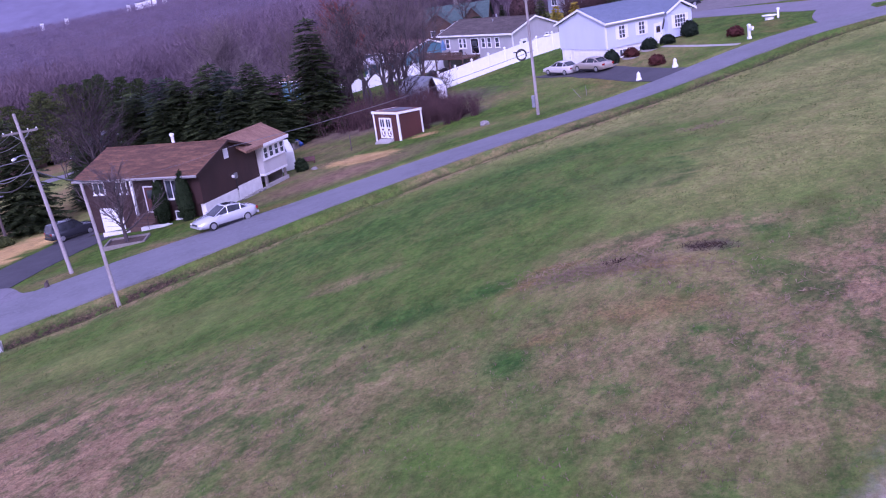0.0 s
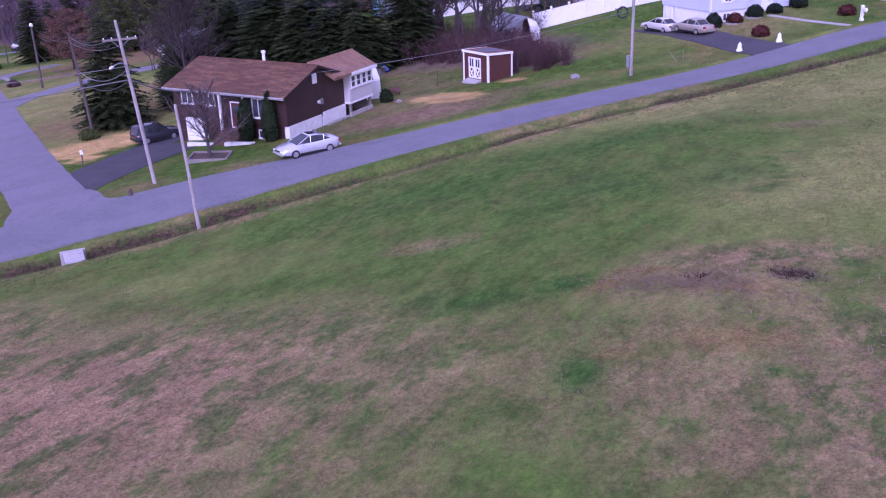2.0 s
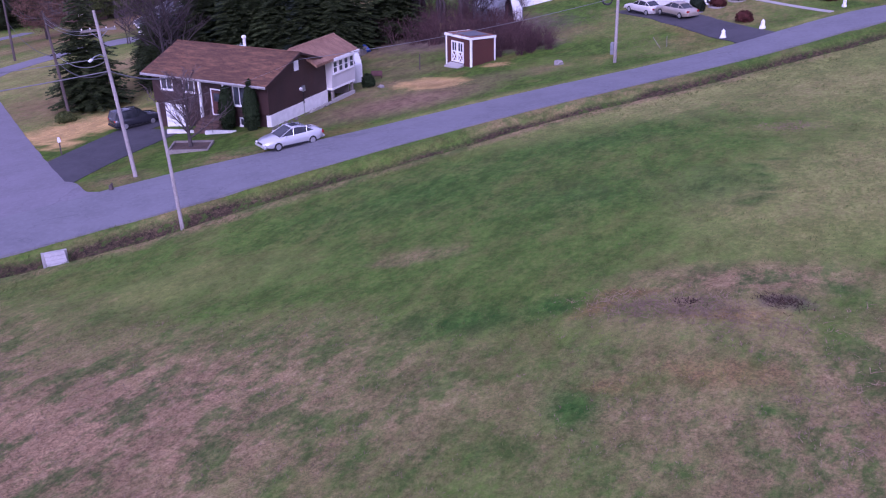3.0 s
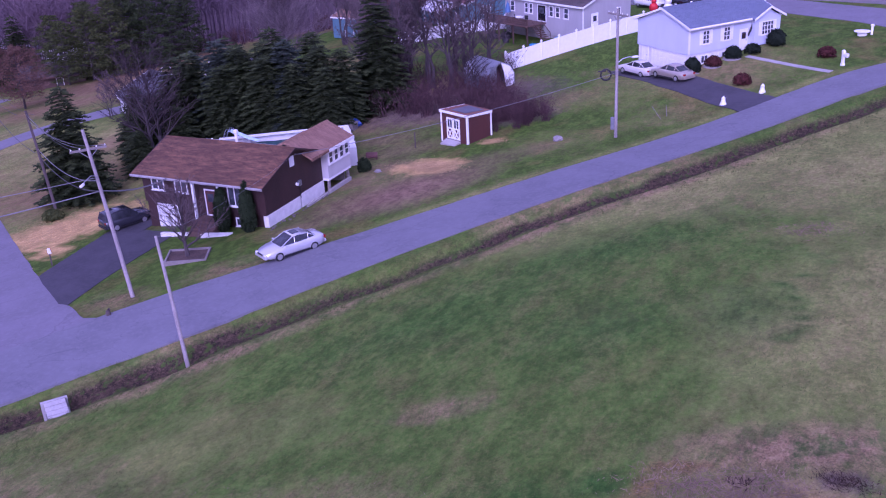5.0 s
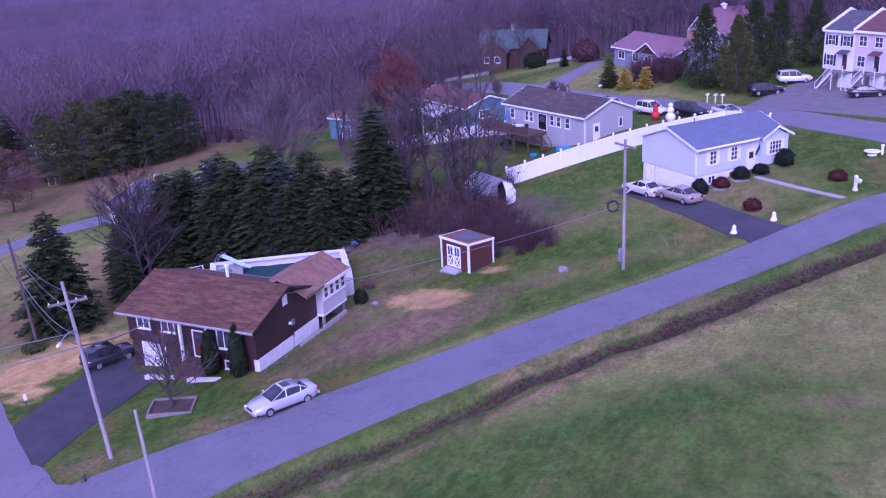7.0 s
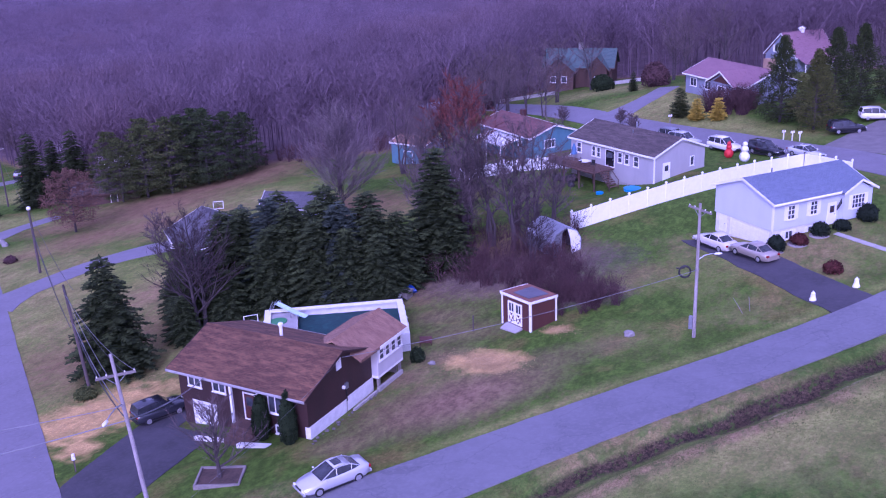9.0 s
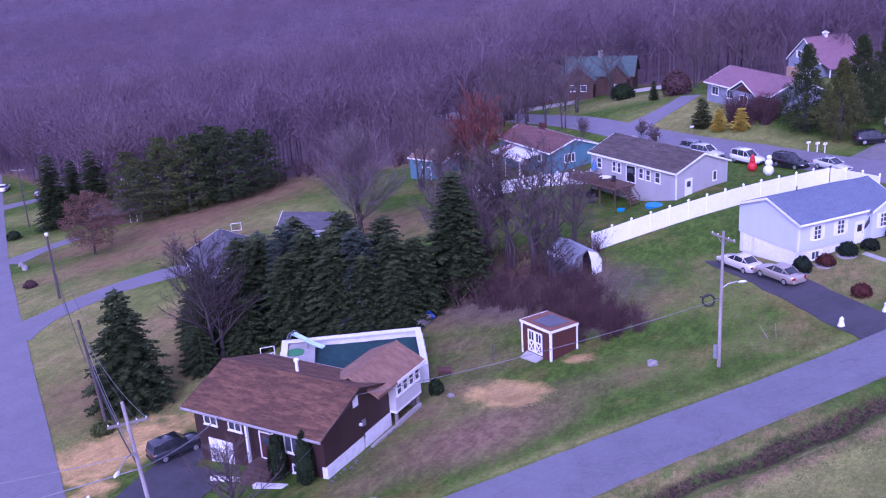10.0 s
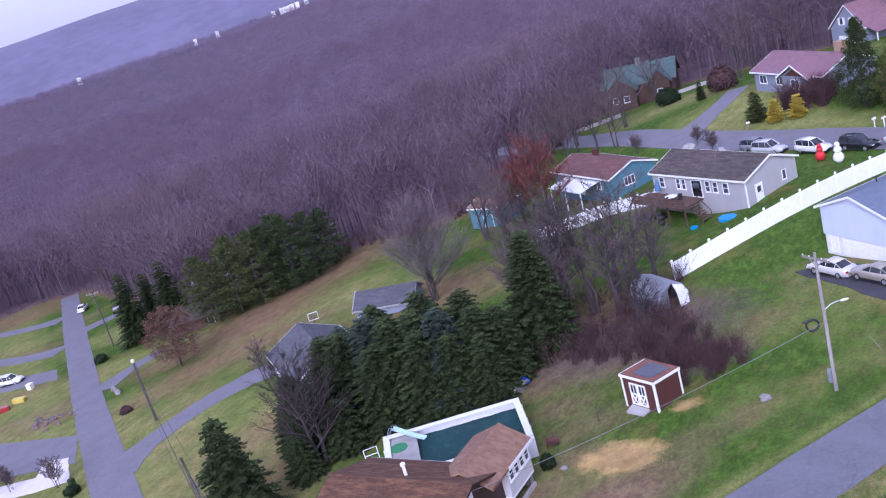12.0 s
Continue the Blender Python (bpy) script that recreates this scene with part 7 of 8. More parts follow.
# ---- pink-roofed house, barn house, green-roofed log house ----
pink = thing("house", "grey-blue ranch house with faded pink roof", "house", (-4.6, 114.0, 4.55), -41.5)
gable_walls(pink, 0, 16.4, 0, 9.0, -1.5, 2.85, 1.9, LILAC_SIDING)
gable_roof(pink, 0, 16.4, 0, 9.0, 2.85, 1.9, ROOF_PINK, 0.5, 0.4)
part("wall", Form().prism([(8.2, -1.0, -1.5), (14.2, -1.0, -1.5), (14.2, -1.0, 2.7), (11.2, -1.0, 4.3), (8.2, -1.0, 2.7)], (0, 0.98, 0)), LILAC_SIDING, pink)
for sgn in (-1, 1):
    part("roof", Form().prism([(11.2, -1.5, 4.45), (11.2 + sgn * 3.6, -1.5, 2.5), (11.2 + sgn * 3.6, -1.5, 2.65), (11.2, -1.5, 4.6)], (0, 6.0, 0)), ROOF_PINK, pink)
    part("fascia", Form().prism([(11.2, -1.56, 4.38), (11.2 + sgn * 3.65, -1.56, 2.42), (11.2 + sgn * 3.65, -1.56, 2.66), (11.2, -1.56, 4.62)], (0, 0.05, 0)), WHITE, pink)
part("gable_panel", Form().prism([(8.9, -1.03, 2.75), (13.5, -1.03, 2.75), (11.2, -1.03, 4.0)], (0, 0.025, 0)), RED_BOARD, pink)
for x, y, w in ((2.2, 0, 1.8), (6.2, 0, 1.6), (11.2, -1.0, 2.0), (15.3, 0, 1.2)):
    window(pink, (x, y, 0.9), 0, w, 1.35, lights=(2, 1))
part("chimney", Form().box(13.4, 15.0, 4.8, 5.9, 3.6, 6.3), surface("tan_brick", (0.42, 0.29, 0.19), (0.32, 0.21, 0.14), 0.9, grain=12), pink)
barnh = thing("house", "barn-shaped house with steep pink metal roof and cupola", "house", (8.2, 141.5, 2.2), 52)
barnh.scale = (0.98, 0.98, 0.92)
gable_walls(barnh, 0, 9.5, -0.3, 8.0, -1.0, 4.6, 4.2, LILAC_SIDING)
gable_roof(barnh, 0, 9.5, -0.3, 8.0, 4.6, 4.2, ROOF_PINK, 0.3, 0.35)
part("roof", Form().prism([(0, -0.6, 4.4), (9.5, -0.6, 4.4), (9.5, -2.9, 3.4), (0, -2.9, 3.4)], (0, 0, 0.12)), ROOF_PINK, barnh)
for x in (0.2, 3.3, 6.4, 9.3):
    part("porch_post", Form().box(x - 0.08, x + 0.08, -2.8, -2.64, -1.0, 3.4), WHITE, barnh)
for y in (2.6, 5.2):
    window(barnh, (0, y, 5.0), -90, 0.9, 1.4, WHITE)
garage_door(barnh, (0, 3.9, 0.3), -90, 4.5, 2.4)
cup = Form().box(4.35, 5.05, 3.5, 4.2, 8.6, 9.45)
cup.loft([[(4.7 + a * r, 3.85 + b * r, z) for a, b in ((-1, -1), (1, -1), (1, 1), (-1, 1))] for z, r in ((9.45, 0.55), (9.95, 0.03))])
part("cupola", cup, WHITE, barnh)
logh = thing("house", "brown log house with dark green metal roof", "house", (-41.4, 141.4, gz(-36, 142) + 0.9), 12)
gable_walls(logh, 0, 14.0, 0, 9.0, -2.5, 3.6, 3.0, LOG)
gable_roof(logh, 0, 14.0, 0, 9.0, 3.6, 3.0, ROOF_GREEN, 0.5, 0.5, trim=LOG)
gable_walls(logh, 0.5, 6.5, -3.0, 3.0, -2.5, 3.2, 2.4, LOG, along="y")
gable_roof(logh, 0.5, 6.5, -3.0, 3.0, 3.2, 2.4, ROOF_GREEN, 0.5, 0.5, along="y", trim=LOG)
gable_walls(logh, 9.2, 13.2, -2.0, 3.0, -2.5, 3.6, 2.2, LOG, along="y")
gable_roof(logh, 9.2, 13.2, -2.0, 3.0, 3.6, 2.2, ROOF_GREEN, 0.5, 0.5, along="y", trim=LOG)
for x, y in ((2.4, -3.0), (4.6, -3.0), (11.2, -2.0)):
    window(logh, (x, y, 0.8), 0, 1.2, 1.3)
part("chimney", Form().box(6.5, 7.4, 4.2, 5.0, 5.5, 7.9), STONE, logh)
for x0, y0, x1, y1 in ((-47, 131, -36, 133.5), (-27, 139, -20, 141.5)):
    a, b = Vector((x0, y0)), Vector((x1, y1))
    w = tagged(new("retaining_wall"), "pale stone retaining wall below the log house", "wall", kind="structure")
    for k in range(8):
        p, q = a.lerp(b, k / 8), a.lerp(b, (k + 0.97) / 8)
        part("stone", Form().prism([(p.x, p.y, gz(p.x, p.y) - 0.3), (q.x, q.y, gz(q.x, q.y) - 0.3), (q.x, q.y + 0.5, gz(q.x, q.y) - 0.3), (p.x, p.y + 0.5, gz(p.x, p.y) - 0.3)], (0, 0, 0.95)), CONCRETE, w)

# ---- row of townhouses ----
TOWN_TURN = -33.0
town_x, town_y = Vector((math.cos(radians(TOWN_TURN)), math.sin(radians(TOWN_TURN)))), None
for k, (wall_mat, roof_mat, word) in enumerate(((WHITE_SIDING, ROOF_SLATE, "white"), (PINK_SIDING, ROOF_MAROON, "pinkish"), (GREY_SIDING, ROOF_GREY, "pale grey"), (WHITE_SIDING, ROOF_SLATE, "white"))):
    o = Vector((30.5, 91.3)) + town_x * 4.75 * k
    t = thing("townhouse", word + " three-storey townhouse with garage and outside stairs", "house", (o.x, o.y, gz(o.x, o.y) - 0.05), TOWN_TURN, "row of townhouses")
    t.scale = (0.79, 1.0, 1.0)
    part("wall", Form().box(0.05, 5.95, 0.2, 10, -1.0, 2.55), STONE, t, "grey stone garage storey")
    part("wall", Form().box(0, 6.0, -0.15, 10.1, 2.55, 7.75), wall_mat, t)
    part("roof", Form().prism([(0.0, -0.55, 7.62), (0.0, 5.0, 9.7), (0.0, 10.6, 7.62), (0.0, 10.6, 7.78), (0.0, 5.0, 9.88), (0.0, -0.55, 7.78)], (6.0, 0, 0)), roof_mat, t)
    part("fascia", Form().box(0, 6, -0.62, -0.555, 7.5, 7.8), WHITE, t)
    part("parapet", Form().prism([(-0.16, -0.6, 7.55), (-0.16, 5.0, 9.8), (-0.16, 10.6, 7.55), (-0.16, 10.6, 8.0), (-0.16, 5.0, 10.2), (-0.16, -0.6, 8.0)], (0.3, 0, 0)), WHITE, t)
    window(t, (1.5, -0.15, 5.75), 0, 1.5, 1.4, CAR_BLACK if k != 1 else False, (2, 2))
    window(t, (4.4, -0.15, 5.75), 0, 1.5, 1.4, CAR_BLACK if k != 1 else False, (2, 2))
    window(t, (1.4, -0.15, 3.05), 0, 1.5, 1.5, CAR_BLACK if k != 1 else False, (2, 2))
    door(t, (4.3, -0.15, 2.6), 0, 0.95, 2.05, BLACK if k % 2 else RED_BOARD)
    part("door_hood", Form().prism([(3.4, -0.16, 5.15), (3.4, -1.3, 4.8), (3.4, -1.3, 4.9), (3.4, -0.16, 5.3)], (1.8, 0, 0)), roof_mat, t)
    part("landing", Form().box(3.2, 5.4, -1.7, -0.16, 2.4, 2.52), GREY_WOOD, t)
    for x in (3.25, 5.3):
        part("post", Form().box(x, x + 0.1, -1.68, -1.58, -0.3, 3.4), WHITE, t)
    garage_door(t, (4.3, 0.2, 0.0), 0, 2.4, 2.1)
    for n in range(12):
        part("step", Form().box(3.0 - n * 0.24, 3.28 - n * 0.24, -1.65, -0.55, 2.28 - n * 0.205, 2.34 - n * 0.205), GREY_WOOD, t)
    for y in (-1.68, -0.52):
        part("stair_stringer", Form().prism([(3.2, y - 0.03, 2.2), (3.2, y - 0.03, 2.5), (0.2, y - 0.03, -0.05), (0.2, y - 0.03, -0.35)], (0, 0.06, 0)), WHITE, t)
        part("stair_rail", Form().tube([(3.2, y, 3.4), (0.2, y, 0.85)], 0.05, 5).tube([(0.2, y, -0.2), (0.2, y, 0.85)], 0.05, 5).tube([(1.7, y, 1.0), (1.7, y, 2.1)], 0.04, 5), WHITE, t)

# ---- houses down the side road ----
gar = thing("house", "low grey-roofed house with white garage door", "house", (-46.86, 35.5, -3.8), -37)
gable_walls(gar, 0, 12.0, 0, 9.0, -1.2, 2.4, 2.2, LILAC_SIDING)
gable_roof(gar, 0, 12.0, 0, 9.0, 2.4, 2.2, ROOF_SLATE, 0.4, 0.4, trim=WHITE)
garage_door(gar, (3.0, 0, 0.0), 0, 4.4, 2.1)
window(gar, (8.4, 0, 1.0), 0, 1.2, 1.2)
gar2 = thing("garage", "small grey-roofed outbuilding with white gable end", "garage", (-41.6, 47.0, gz(-38, 49) - 1.1), 18)
gable_walls(gar2, 0, 7.8, 0, 5.4, -0.4, 2.5, 1.3, LILAC_SIDING)
gable_roof(gar2, 0, 7.8, 0, 5.4, 2.5, 1.3, ROOF_SLATE, 0.35, 0.3, trim=GREY_TRIM, rakes=GREY_TRIM)
part("gable_panel", Form().prism([(-0.36, -0.3, 2.1), (-0.36, 2.7, 3.85), (-0.36, 5.7, 2.1), (-0.36, 5.7, 2.5), (-0.36, 2.7, 4.15), (-0.36, -0.3, 2.5)], (0.02, 0, 0)), WHITE, gar2)
garage_door(gar2, (0, 2.7, 0.05), -90, 2.8, 2.1)
hoop = thing("basketball_hoop", "clear basketball backboard with white frame on dark post", "basketball hoop", (-46.4, 44.4, gz(-46.4, 44.4)), 43)
hoop.scale = (0.72, 0.72, 0.92)
part("post", Form().tube([(0, 0.5, -0.2), (0, 0.5, 2.4), (0, 0.1, 3.0)], 0.07, 8), BLACK, hoop)
bb = Form()
frame_ring(bb, -0.9, 0.9, 2.7, 3.8, 0.07, -0.03, 0.02)
board = part("backboard", bb, VINYL, hoop)
ACRYLIC = paint("clear_acrylic", (0.9, 0.9, 0.9), 0.08)
ACRYLIC.node_tree.nodes["Principled BSDF"].inputs["Transmission Weight"].default_value = 0.97
ACRYLIC.node_tree.nodes["Principled BSDF"].inputs["IOR"].default_value = 1.1
part("pane", Form().box(-0.84, 0.84, -0.02, 0.01, 2.76, 3.74), ACRYLIC, board, "clear acrylic")
bq = Form()
frame_ring(bq, -0.3, 0.3, 2.95, 3.4, 0.05, -0.045, -0.032)
part("target_square", bq, BLACK, hoop)
part("rim", Form().tube([(0.23 * math.cos(a * 0.524), -0.28 + 0.23 * math.sin(a * 0.524), 3.0) for a in range(13)], 0.02, 5), RED_GLASS, hoop)
cottage = thing("house", "low dark brown house half hidden by pines", "house", (-87.5, 56.5, gz(-84, 59) - 0.6), 40)
gable_walls(cottage, 0, 10, 0, 6.5, -0.5, 2.5, 1.3, LOG)
gable_roof(cottage, 0, 10, 0, 6.5, 2.5, 1.3, ROOF_GREY, 0.6, 0.5, trim=LOG)
door(cottage, (6, 0, 0), 0, 0.95, 2.05, DARK_WOOD)
for x, y, turn, L, D, h, wall_mat, roof_mat, lab in ((-150, 105.5, 20, 9, 7, 5.6, GREY_SIDING, ROOF_SLATE, "pale grey two-storey house among distant trees"), (-112, 84, 30, 8, 6, 2.8, GREY_SIDING, ROOF_GREY, "pale grey low house behind the pines"),
                                                    (-152, 48, 25, 9, 7, 3.0, CREAM_SIDING, ROOF_GREY, "pale house beyond the side road"), (-178, 66, 25, 9, 7, 3.0, WHITE_SIDING, ROOF_SLATE, "white house beyond the side road")):
    hs = thing("house", lab, "house", (x, y, gz(x + 3, y + 3) - 0.3), turn)
    gable_walls(hs, 0, L, 0, D, -0.8, h, D * 0.22, wall_mat)
    gable_roof(hs, 0, L, 0, D, h, D * 0.22, roof_mat)
    for k in range(3):
        window(hs, (L * (0.2 + 0.3 * k), 0, h - 1.7), 0, 1.0, 1.2)
rr = random.Random(31)
for k in range(15):
    v = (-140 + rr.gauss(0, 16)) if k < 9 else (-436, -268, -238, -90, -84, -20)[k - 9]
    u = 1262 + rr.uniform(-12, 12)
    x, y = -0.55 * u + 0.8352 * v, 20 + 0.8352 * u + 0.55 * v
    hs = thing("house", "tiny white house on the far wooded ridge", "house", (x, y, gz(x, y) + 15.4), rr.uniform(20, 70), "far ridge houses")
    hs.scale = (0.36, 0.36, 0.5) if k % 3 else (0.5, 0.45, 0.62)
    gable_walls(hs, 0, 11, 0, 7, -18, 3, 2, WHITE_SIDING)
    gable_roof(hs, 0, 11, 0, 7, 3, 2, ROOF_SLATE)

# ---- yard clutter across the side road ----
yr = random.Random(77)
RUBBLE = surface("red_brown_rubble", (0.22, 0.15, 0.125), (0.13, 0.09, 0.08), 0.95, grain=6)
for k in range(34):
    x, y, r = -88.9 + yr.gauss(0, 2.2), 31.1 + yr.gauss(0, 1.4), yr.uniform(0.16, 0.42)
    tagged(part("rubble_stone", Form().ball((x, y, gz(x, y) + r * 0.2), (r * 1.3, r, r * 0.7), 5, 8, 0.5, k * 1.7), RUBBLE if k % 3 else DARK_STONE), "rough red-brown stone in a rubble heap", "stone", "rubble heap")
for k in range(12):
    x, y, r = -84.5 + k * 0.38 + yr.uniform(-0.2, 0.2), 39.6 - k * 0.22 + yr.uniform(-0.3, 0.3), yr.uniform(0.2, 0.45)
    tagged(part("edging_stone", Form().ball((x, y, gz(x, y) + r * 0.25), (r * 1.2, r, r * 0.8), 5, 8, 0.5, k * 2.3), STONE), "grey stone edging beside a driveway mouth", "stone", "driveway edging")
YELLOW = paint("faded_yellow_plastic", (0.62, 0.48, 0.10), 0.5)
for lab, x, y, turn, w, d, h, mat_ in (("faded yellow plastic play bench on a lawn", -107.1, 38.6, 20, 2.2, 0.9, 0.8, YELLOW), ("dull red garden cart on a lawn", -107.3, 35.8, 40, 1.6, 1.0, 0.8, CAR_RED), ("white garden chest beside a driveway", -110.7, 43.3, 10, 1.0, 0.8, 1.1, VINYL), ("dark green bin by the outbuilding", -60.2, 13.4, 0, 0.6, 0.6, 1.1, PINE_DARK)):
    ob = thing("yard_box", lab, "yard item", (x, y, gz(x, y)), turn)
    part("body", Form().loft([[(-w / 2 * f, -d / 2 * f, z), (w / 2 * f, -d / 2 * f, z), (w / 2 * f, d / 2 * f, z), (-w / 2 * f, d / 2 * f, z)] for z, f in ((-0.1, 0.9), (h * 0.3, 0.98), (h * 0.85, 1.0))]), mat_, ob)
    part("lid", Form().loft([[(-w / 2 * f, -d / 2 * f, z), (w / 2 * f, -d / 2 * f, z), (w / 2 * f, d / 2 * f, z), (-w / 2 * f, d / 2 * f, z)] for z, f in ((h * 0.86, 1.06), (h * 0.93, 1.04), (h, 0.8))]), mat_, ob)
for k, (x, y, r, h) in enumerate(((-58.5, 12.0, 1.0, 1.1), (-61.0, 9.5, 0.8, 0.9), (-101.0, 51.0, 1.3, 1.4), (-70.5, 30.5, 0.9, 0.9))):
    shrub("yard_shrub", "low twiggy brown shrub beside the side road", (x, y), (r, r * 0.9, h), BRAMBLE if k % 2 else ARBOR, yr, "roadside shrubs", 420, 0.14)

# ---- cars further off ----
for lab, x, y, turn, mat_, style in (("white SUV parked on the back lane", 9.6, 80.3, -30, CAR_WHITE, "suv"), ("black SUV parked on the back lane", 15.4, 77.6, -28, CAR_BLACK, "suv"), ("silver sedan parked on the back lane", 20.6, 75.3, -30, SILVER, "sedan"),
                                     ("grey SUV parked behind the grey house", 1.4, 85.9, -22, DULL_METAL, "suv"), ("silver SUV parked behind the grey house", 3.4, 83.6, -22, SILVER, "suv"),
                                     ("white SUV at the townhouses", 26.6, 94.6, 20, CAR_WHITE, "suv"), ("black SUV in the parking area", 23.6, 87.6, 30, CAR_BLACK, "suv"), ("black sedan below the townhouse stairs", 36.5, 83.3, 15, CAR_BLACK, "sedan"),
                                     ("black sedan by the townhouse garages", 44.0, 86.0, 30, CAR_BLACK, "sedan"), ("white pickup-like SUV on a far driveway", -121.0, 46.5, 20, CAR_WHITE, "suv"), ("white car on the far side road", -148, 84, 130, CAR_WHITE, "sedan"), ("red car on a far driveway", -122.0, 39.5, 20, CAR_RED, "sedan"), ("dark car on a far driveway", -128.0, 78.0, 130, CAR_BLACK, "suv")):
    car(lab, (x, y, gz(x, y) + 0.05), turn, mat_, style, "parked cars")

# ---- inflatable lawn figures, plain shapes ----
red_cloth = surface("red_inflatable_cloth", (0.62, 0.03, 0.03), (0.50, 0.02, 0.025), 0.6, grain=3)
fig = Form().ball((0, 0, 0.75), (0.75, 0.7, 0.85), 8, 12).ball((0, 0, 1.85), (0.45, 0.45, 0.5), 7, 10).tube([(0, 0, 2.2), (0, 0, 2.6), (0.15, 0, 2.9)], [0.4, 0.24, 0.08], 10)
ob = part("inflatable_figure", fig, red_cloth, smooth=True)
ob.matrix_basis = pose(11.2, 75.8, gz(11.2, 75.8), 0, 0, 10)
ob.scale = (0.8, 0.8, 0.76)
tagged(ob, "plump red inflatable lawn figure", "lawn decoration")
fig = Form().ball((0, 0, 0.8), (0.85, 0.85, 0.9), 8, 12).ball((0, 0, 2.05), (0.6, 0.6, 0.6), 8, 12).ball((0, 0, 2.9), (0.42, 0.42, 0.42), 7, 10)
ob = part("inflatable_figure", fig, VINYL, smooth=True)
ob.matrix_basis = pose(13.7, 73.2, gz(13.7, 73.2), 0, 0, 10)
ob.scale = (0.76, 0.76, 0.76)
tagged(ob, "white inflatable lawn figure of stacked balls", "lawn decoration")
for x, y in ((16.2, 85.3), (17.4, 84.7), (18.4, 84.3)):
    mailbox("white mailbox on a post by the lane", (x, y), -120, WHITE, WHITE)
for x, y in ((-7.2, 94.0), (-2.0, 95.8)):
    mailbox("pale mailbox on a post by the lane", (x, y), -120, GREY_WOOD, WHITE)
for x, y in ((-4.5, 88.5), (-10.5, 93.5)):
    tagged(part("boulder", Form().ball((x, y, gz(x, y) + 0.25), (1.2, 0.8, 0.5), 6, 9, 0.5, x), CONCRETE), "pale boulder beside the lane", "stone")

# ---- conifers ----
big = [conifer(random.Random(40 + k), 11.0, 3.3, 0.02, 1.35, 0.26, 0.26, 0.56) for k in range(4)]
meshes = {}


def tree_mesh(key, forms, bark, leaf):
    if key not in meshes:
        a, b = forms[0].mesh("trunk"), forms[1].mesh("crown")
        a.materials.append(bark), b.materials.append(leaf)
        meshes[key] = (a, b)
    return meshes[key]


def plant(name, label, x, y, pair, scale, turn, group="", wide=1.0, sink=0.0):
    ob = thing(name, label, "tree", (x, y, gz(x, y) - sink), turn, group)
    ob.scale = (scale * wide, scale * wide, scale)
    part("trunk", pair[0], None, ob)
    part("crown", pair[1], None, ob)
    return ob


dark_pairs = [tree_mesh(("spruce", k), f, BARK, SPRUCE if k != 2 else SPRUCE_BLUE) for k, f in enumerate(big)]
for k, (x, y, s, i) in enumerate(((-27.4, 23.6, 0.95, 1), (-24.4, 22.8, 1.0, 0), (-21.6, 24.0, 1.08, 2), (-18.8, 23.4, 1.02, 0), (-16.4, 24.8, 1.05, 3), (-13.8, 24.6, 1.03, 2), (-11.2, 26.6, 0.92, 1), (-23.0, 27.4, 1.05, 3), (-17.6, 28.0, 1.1, 1), (-13.6, 29.2, 1.0, 0), (-30.4, 20.6, 0.72, 3), (-28.6, 18.0, 0.62, 1), (-25.9, 25.2, 0.95, 2), (-20.2, 25.6, 1.0, 1), (-15.2, 22.8, 0.92, 1), (-12.4, 23.6, 0.80, 0), (-20.0, 21.6, 0.86, 3), (-9.6, 24.8, 0.72, 3), (-9.6, 28.4, 0.82, 0))):
    plant("spruce_tree", "dense dark green spruce in a row behind the pool" if i != 2 else "dense blue-green spruce in a row behind the pool", x, y, dark_pairs[i], s * 0.88, k * 77, "row of spruces", 1.35)
plant("spruce_tree", "tall dark spruce beside a utility pole", -25.7, 6.4, tree_mesh("thick", conifer(random.Random(47), 11.0, 3.4, 0.01, 1.5, 0.28, 0.24, 0.68), BARK, SPRUCE), 1.0, 30, "", 1.2)
slim = tree_mesh("slim", conifer(random.Random(51), 13.0, 3.0, 0.02, 1.35, 0.3, 0.26, 0.6), BARK, SPRUCE)
plant("spruce_tree", "tall narrow dark spruce among bare trees", -8.3, 33.9, slim, 0.98, 10, "", 1.4)
cedar = [tree_mesh(("cedar", k), clump_crown(random.Random(52 + k), 11.8, 4.3, 0.04, 190, 80, 0.12, 0.8, 0.85, 1.05), BARK, island(*shade)) for k, shade in enumerate((("dark_conifer_needles", (0.076, 0.098, 0.030), (0.018, 0.028, 0.011), 0.9, 0.5), ("olive_conifer_needles", (0.130, 0.140, 0.036), (0.040, 0.050, 0.015), 0.9, 0.5)))]
for x, y, s, t, k in ((14.0, 94.6, 1.04, 0, 0), (19.2, 90.0, 0.92, 50, 1), (20.5, 97.5, 1.05, 20, 0), (23.2, 104.0, 1.0, 110, 0), (28.0, 108.0, 0.9, 210, 0)):
    plant("conifer_tree", "broad olive green conifer at the edge of the lane" if k else "broad dark conifer at the edge of the lane", x, y, cedar[k], s, t, "conifers by the lane", 0.92)
pine = [tree_mesh(("pine", k), clump_crown(random.Random(60 + k), 11.8, 4.6, 0.07, 100, 80, 0.14, 0.24, 1.3, 0.72), BARK, PINE) for k in range(2)]
pine += [tree_mesh(("pine", k), clump_crown(random.Random(60 + k), 11.8, 4.5, 0.05, 115, 85, 0.14, 0.24, 1.3, 0.78), BARK, PINE_DARK) for k in (2, 3)]
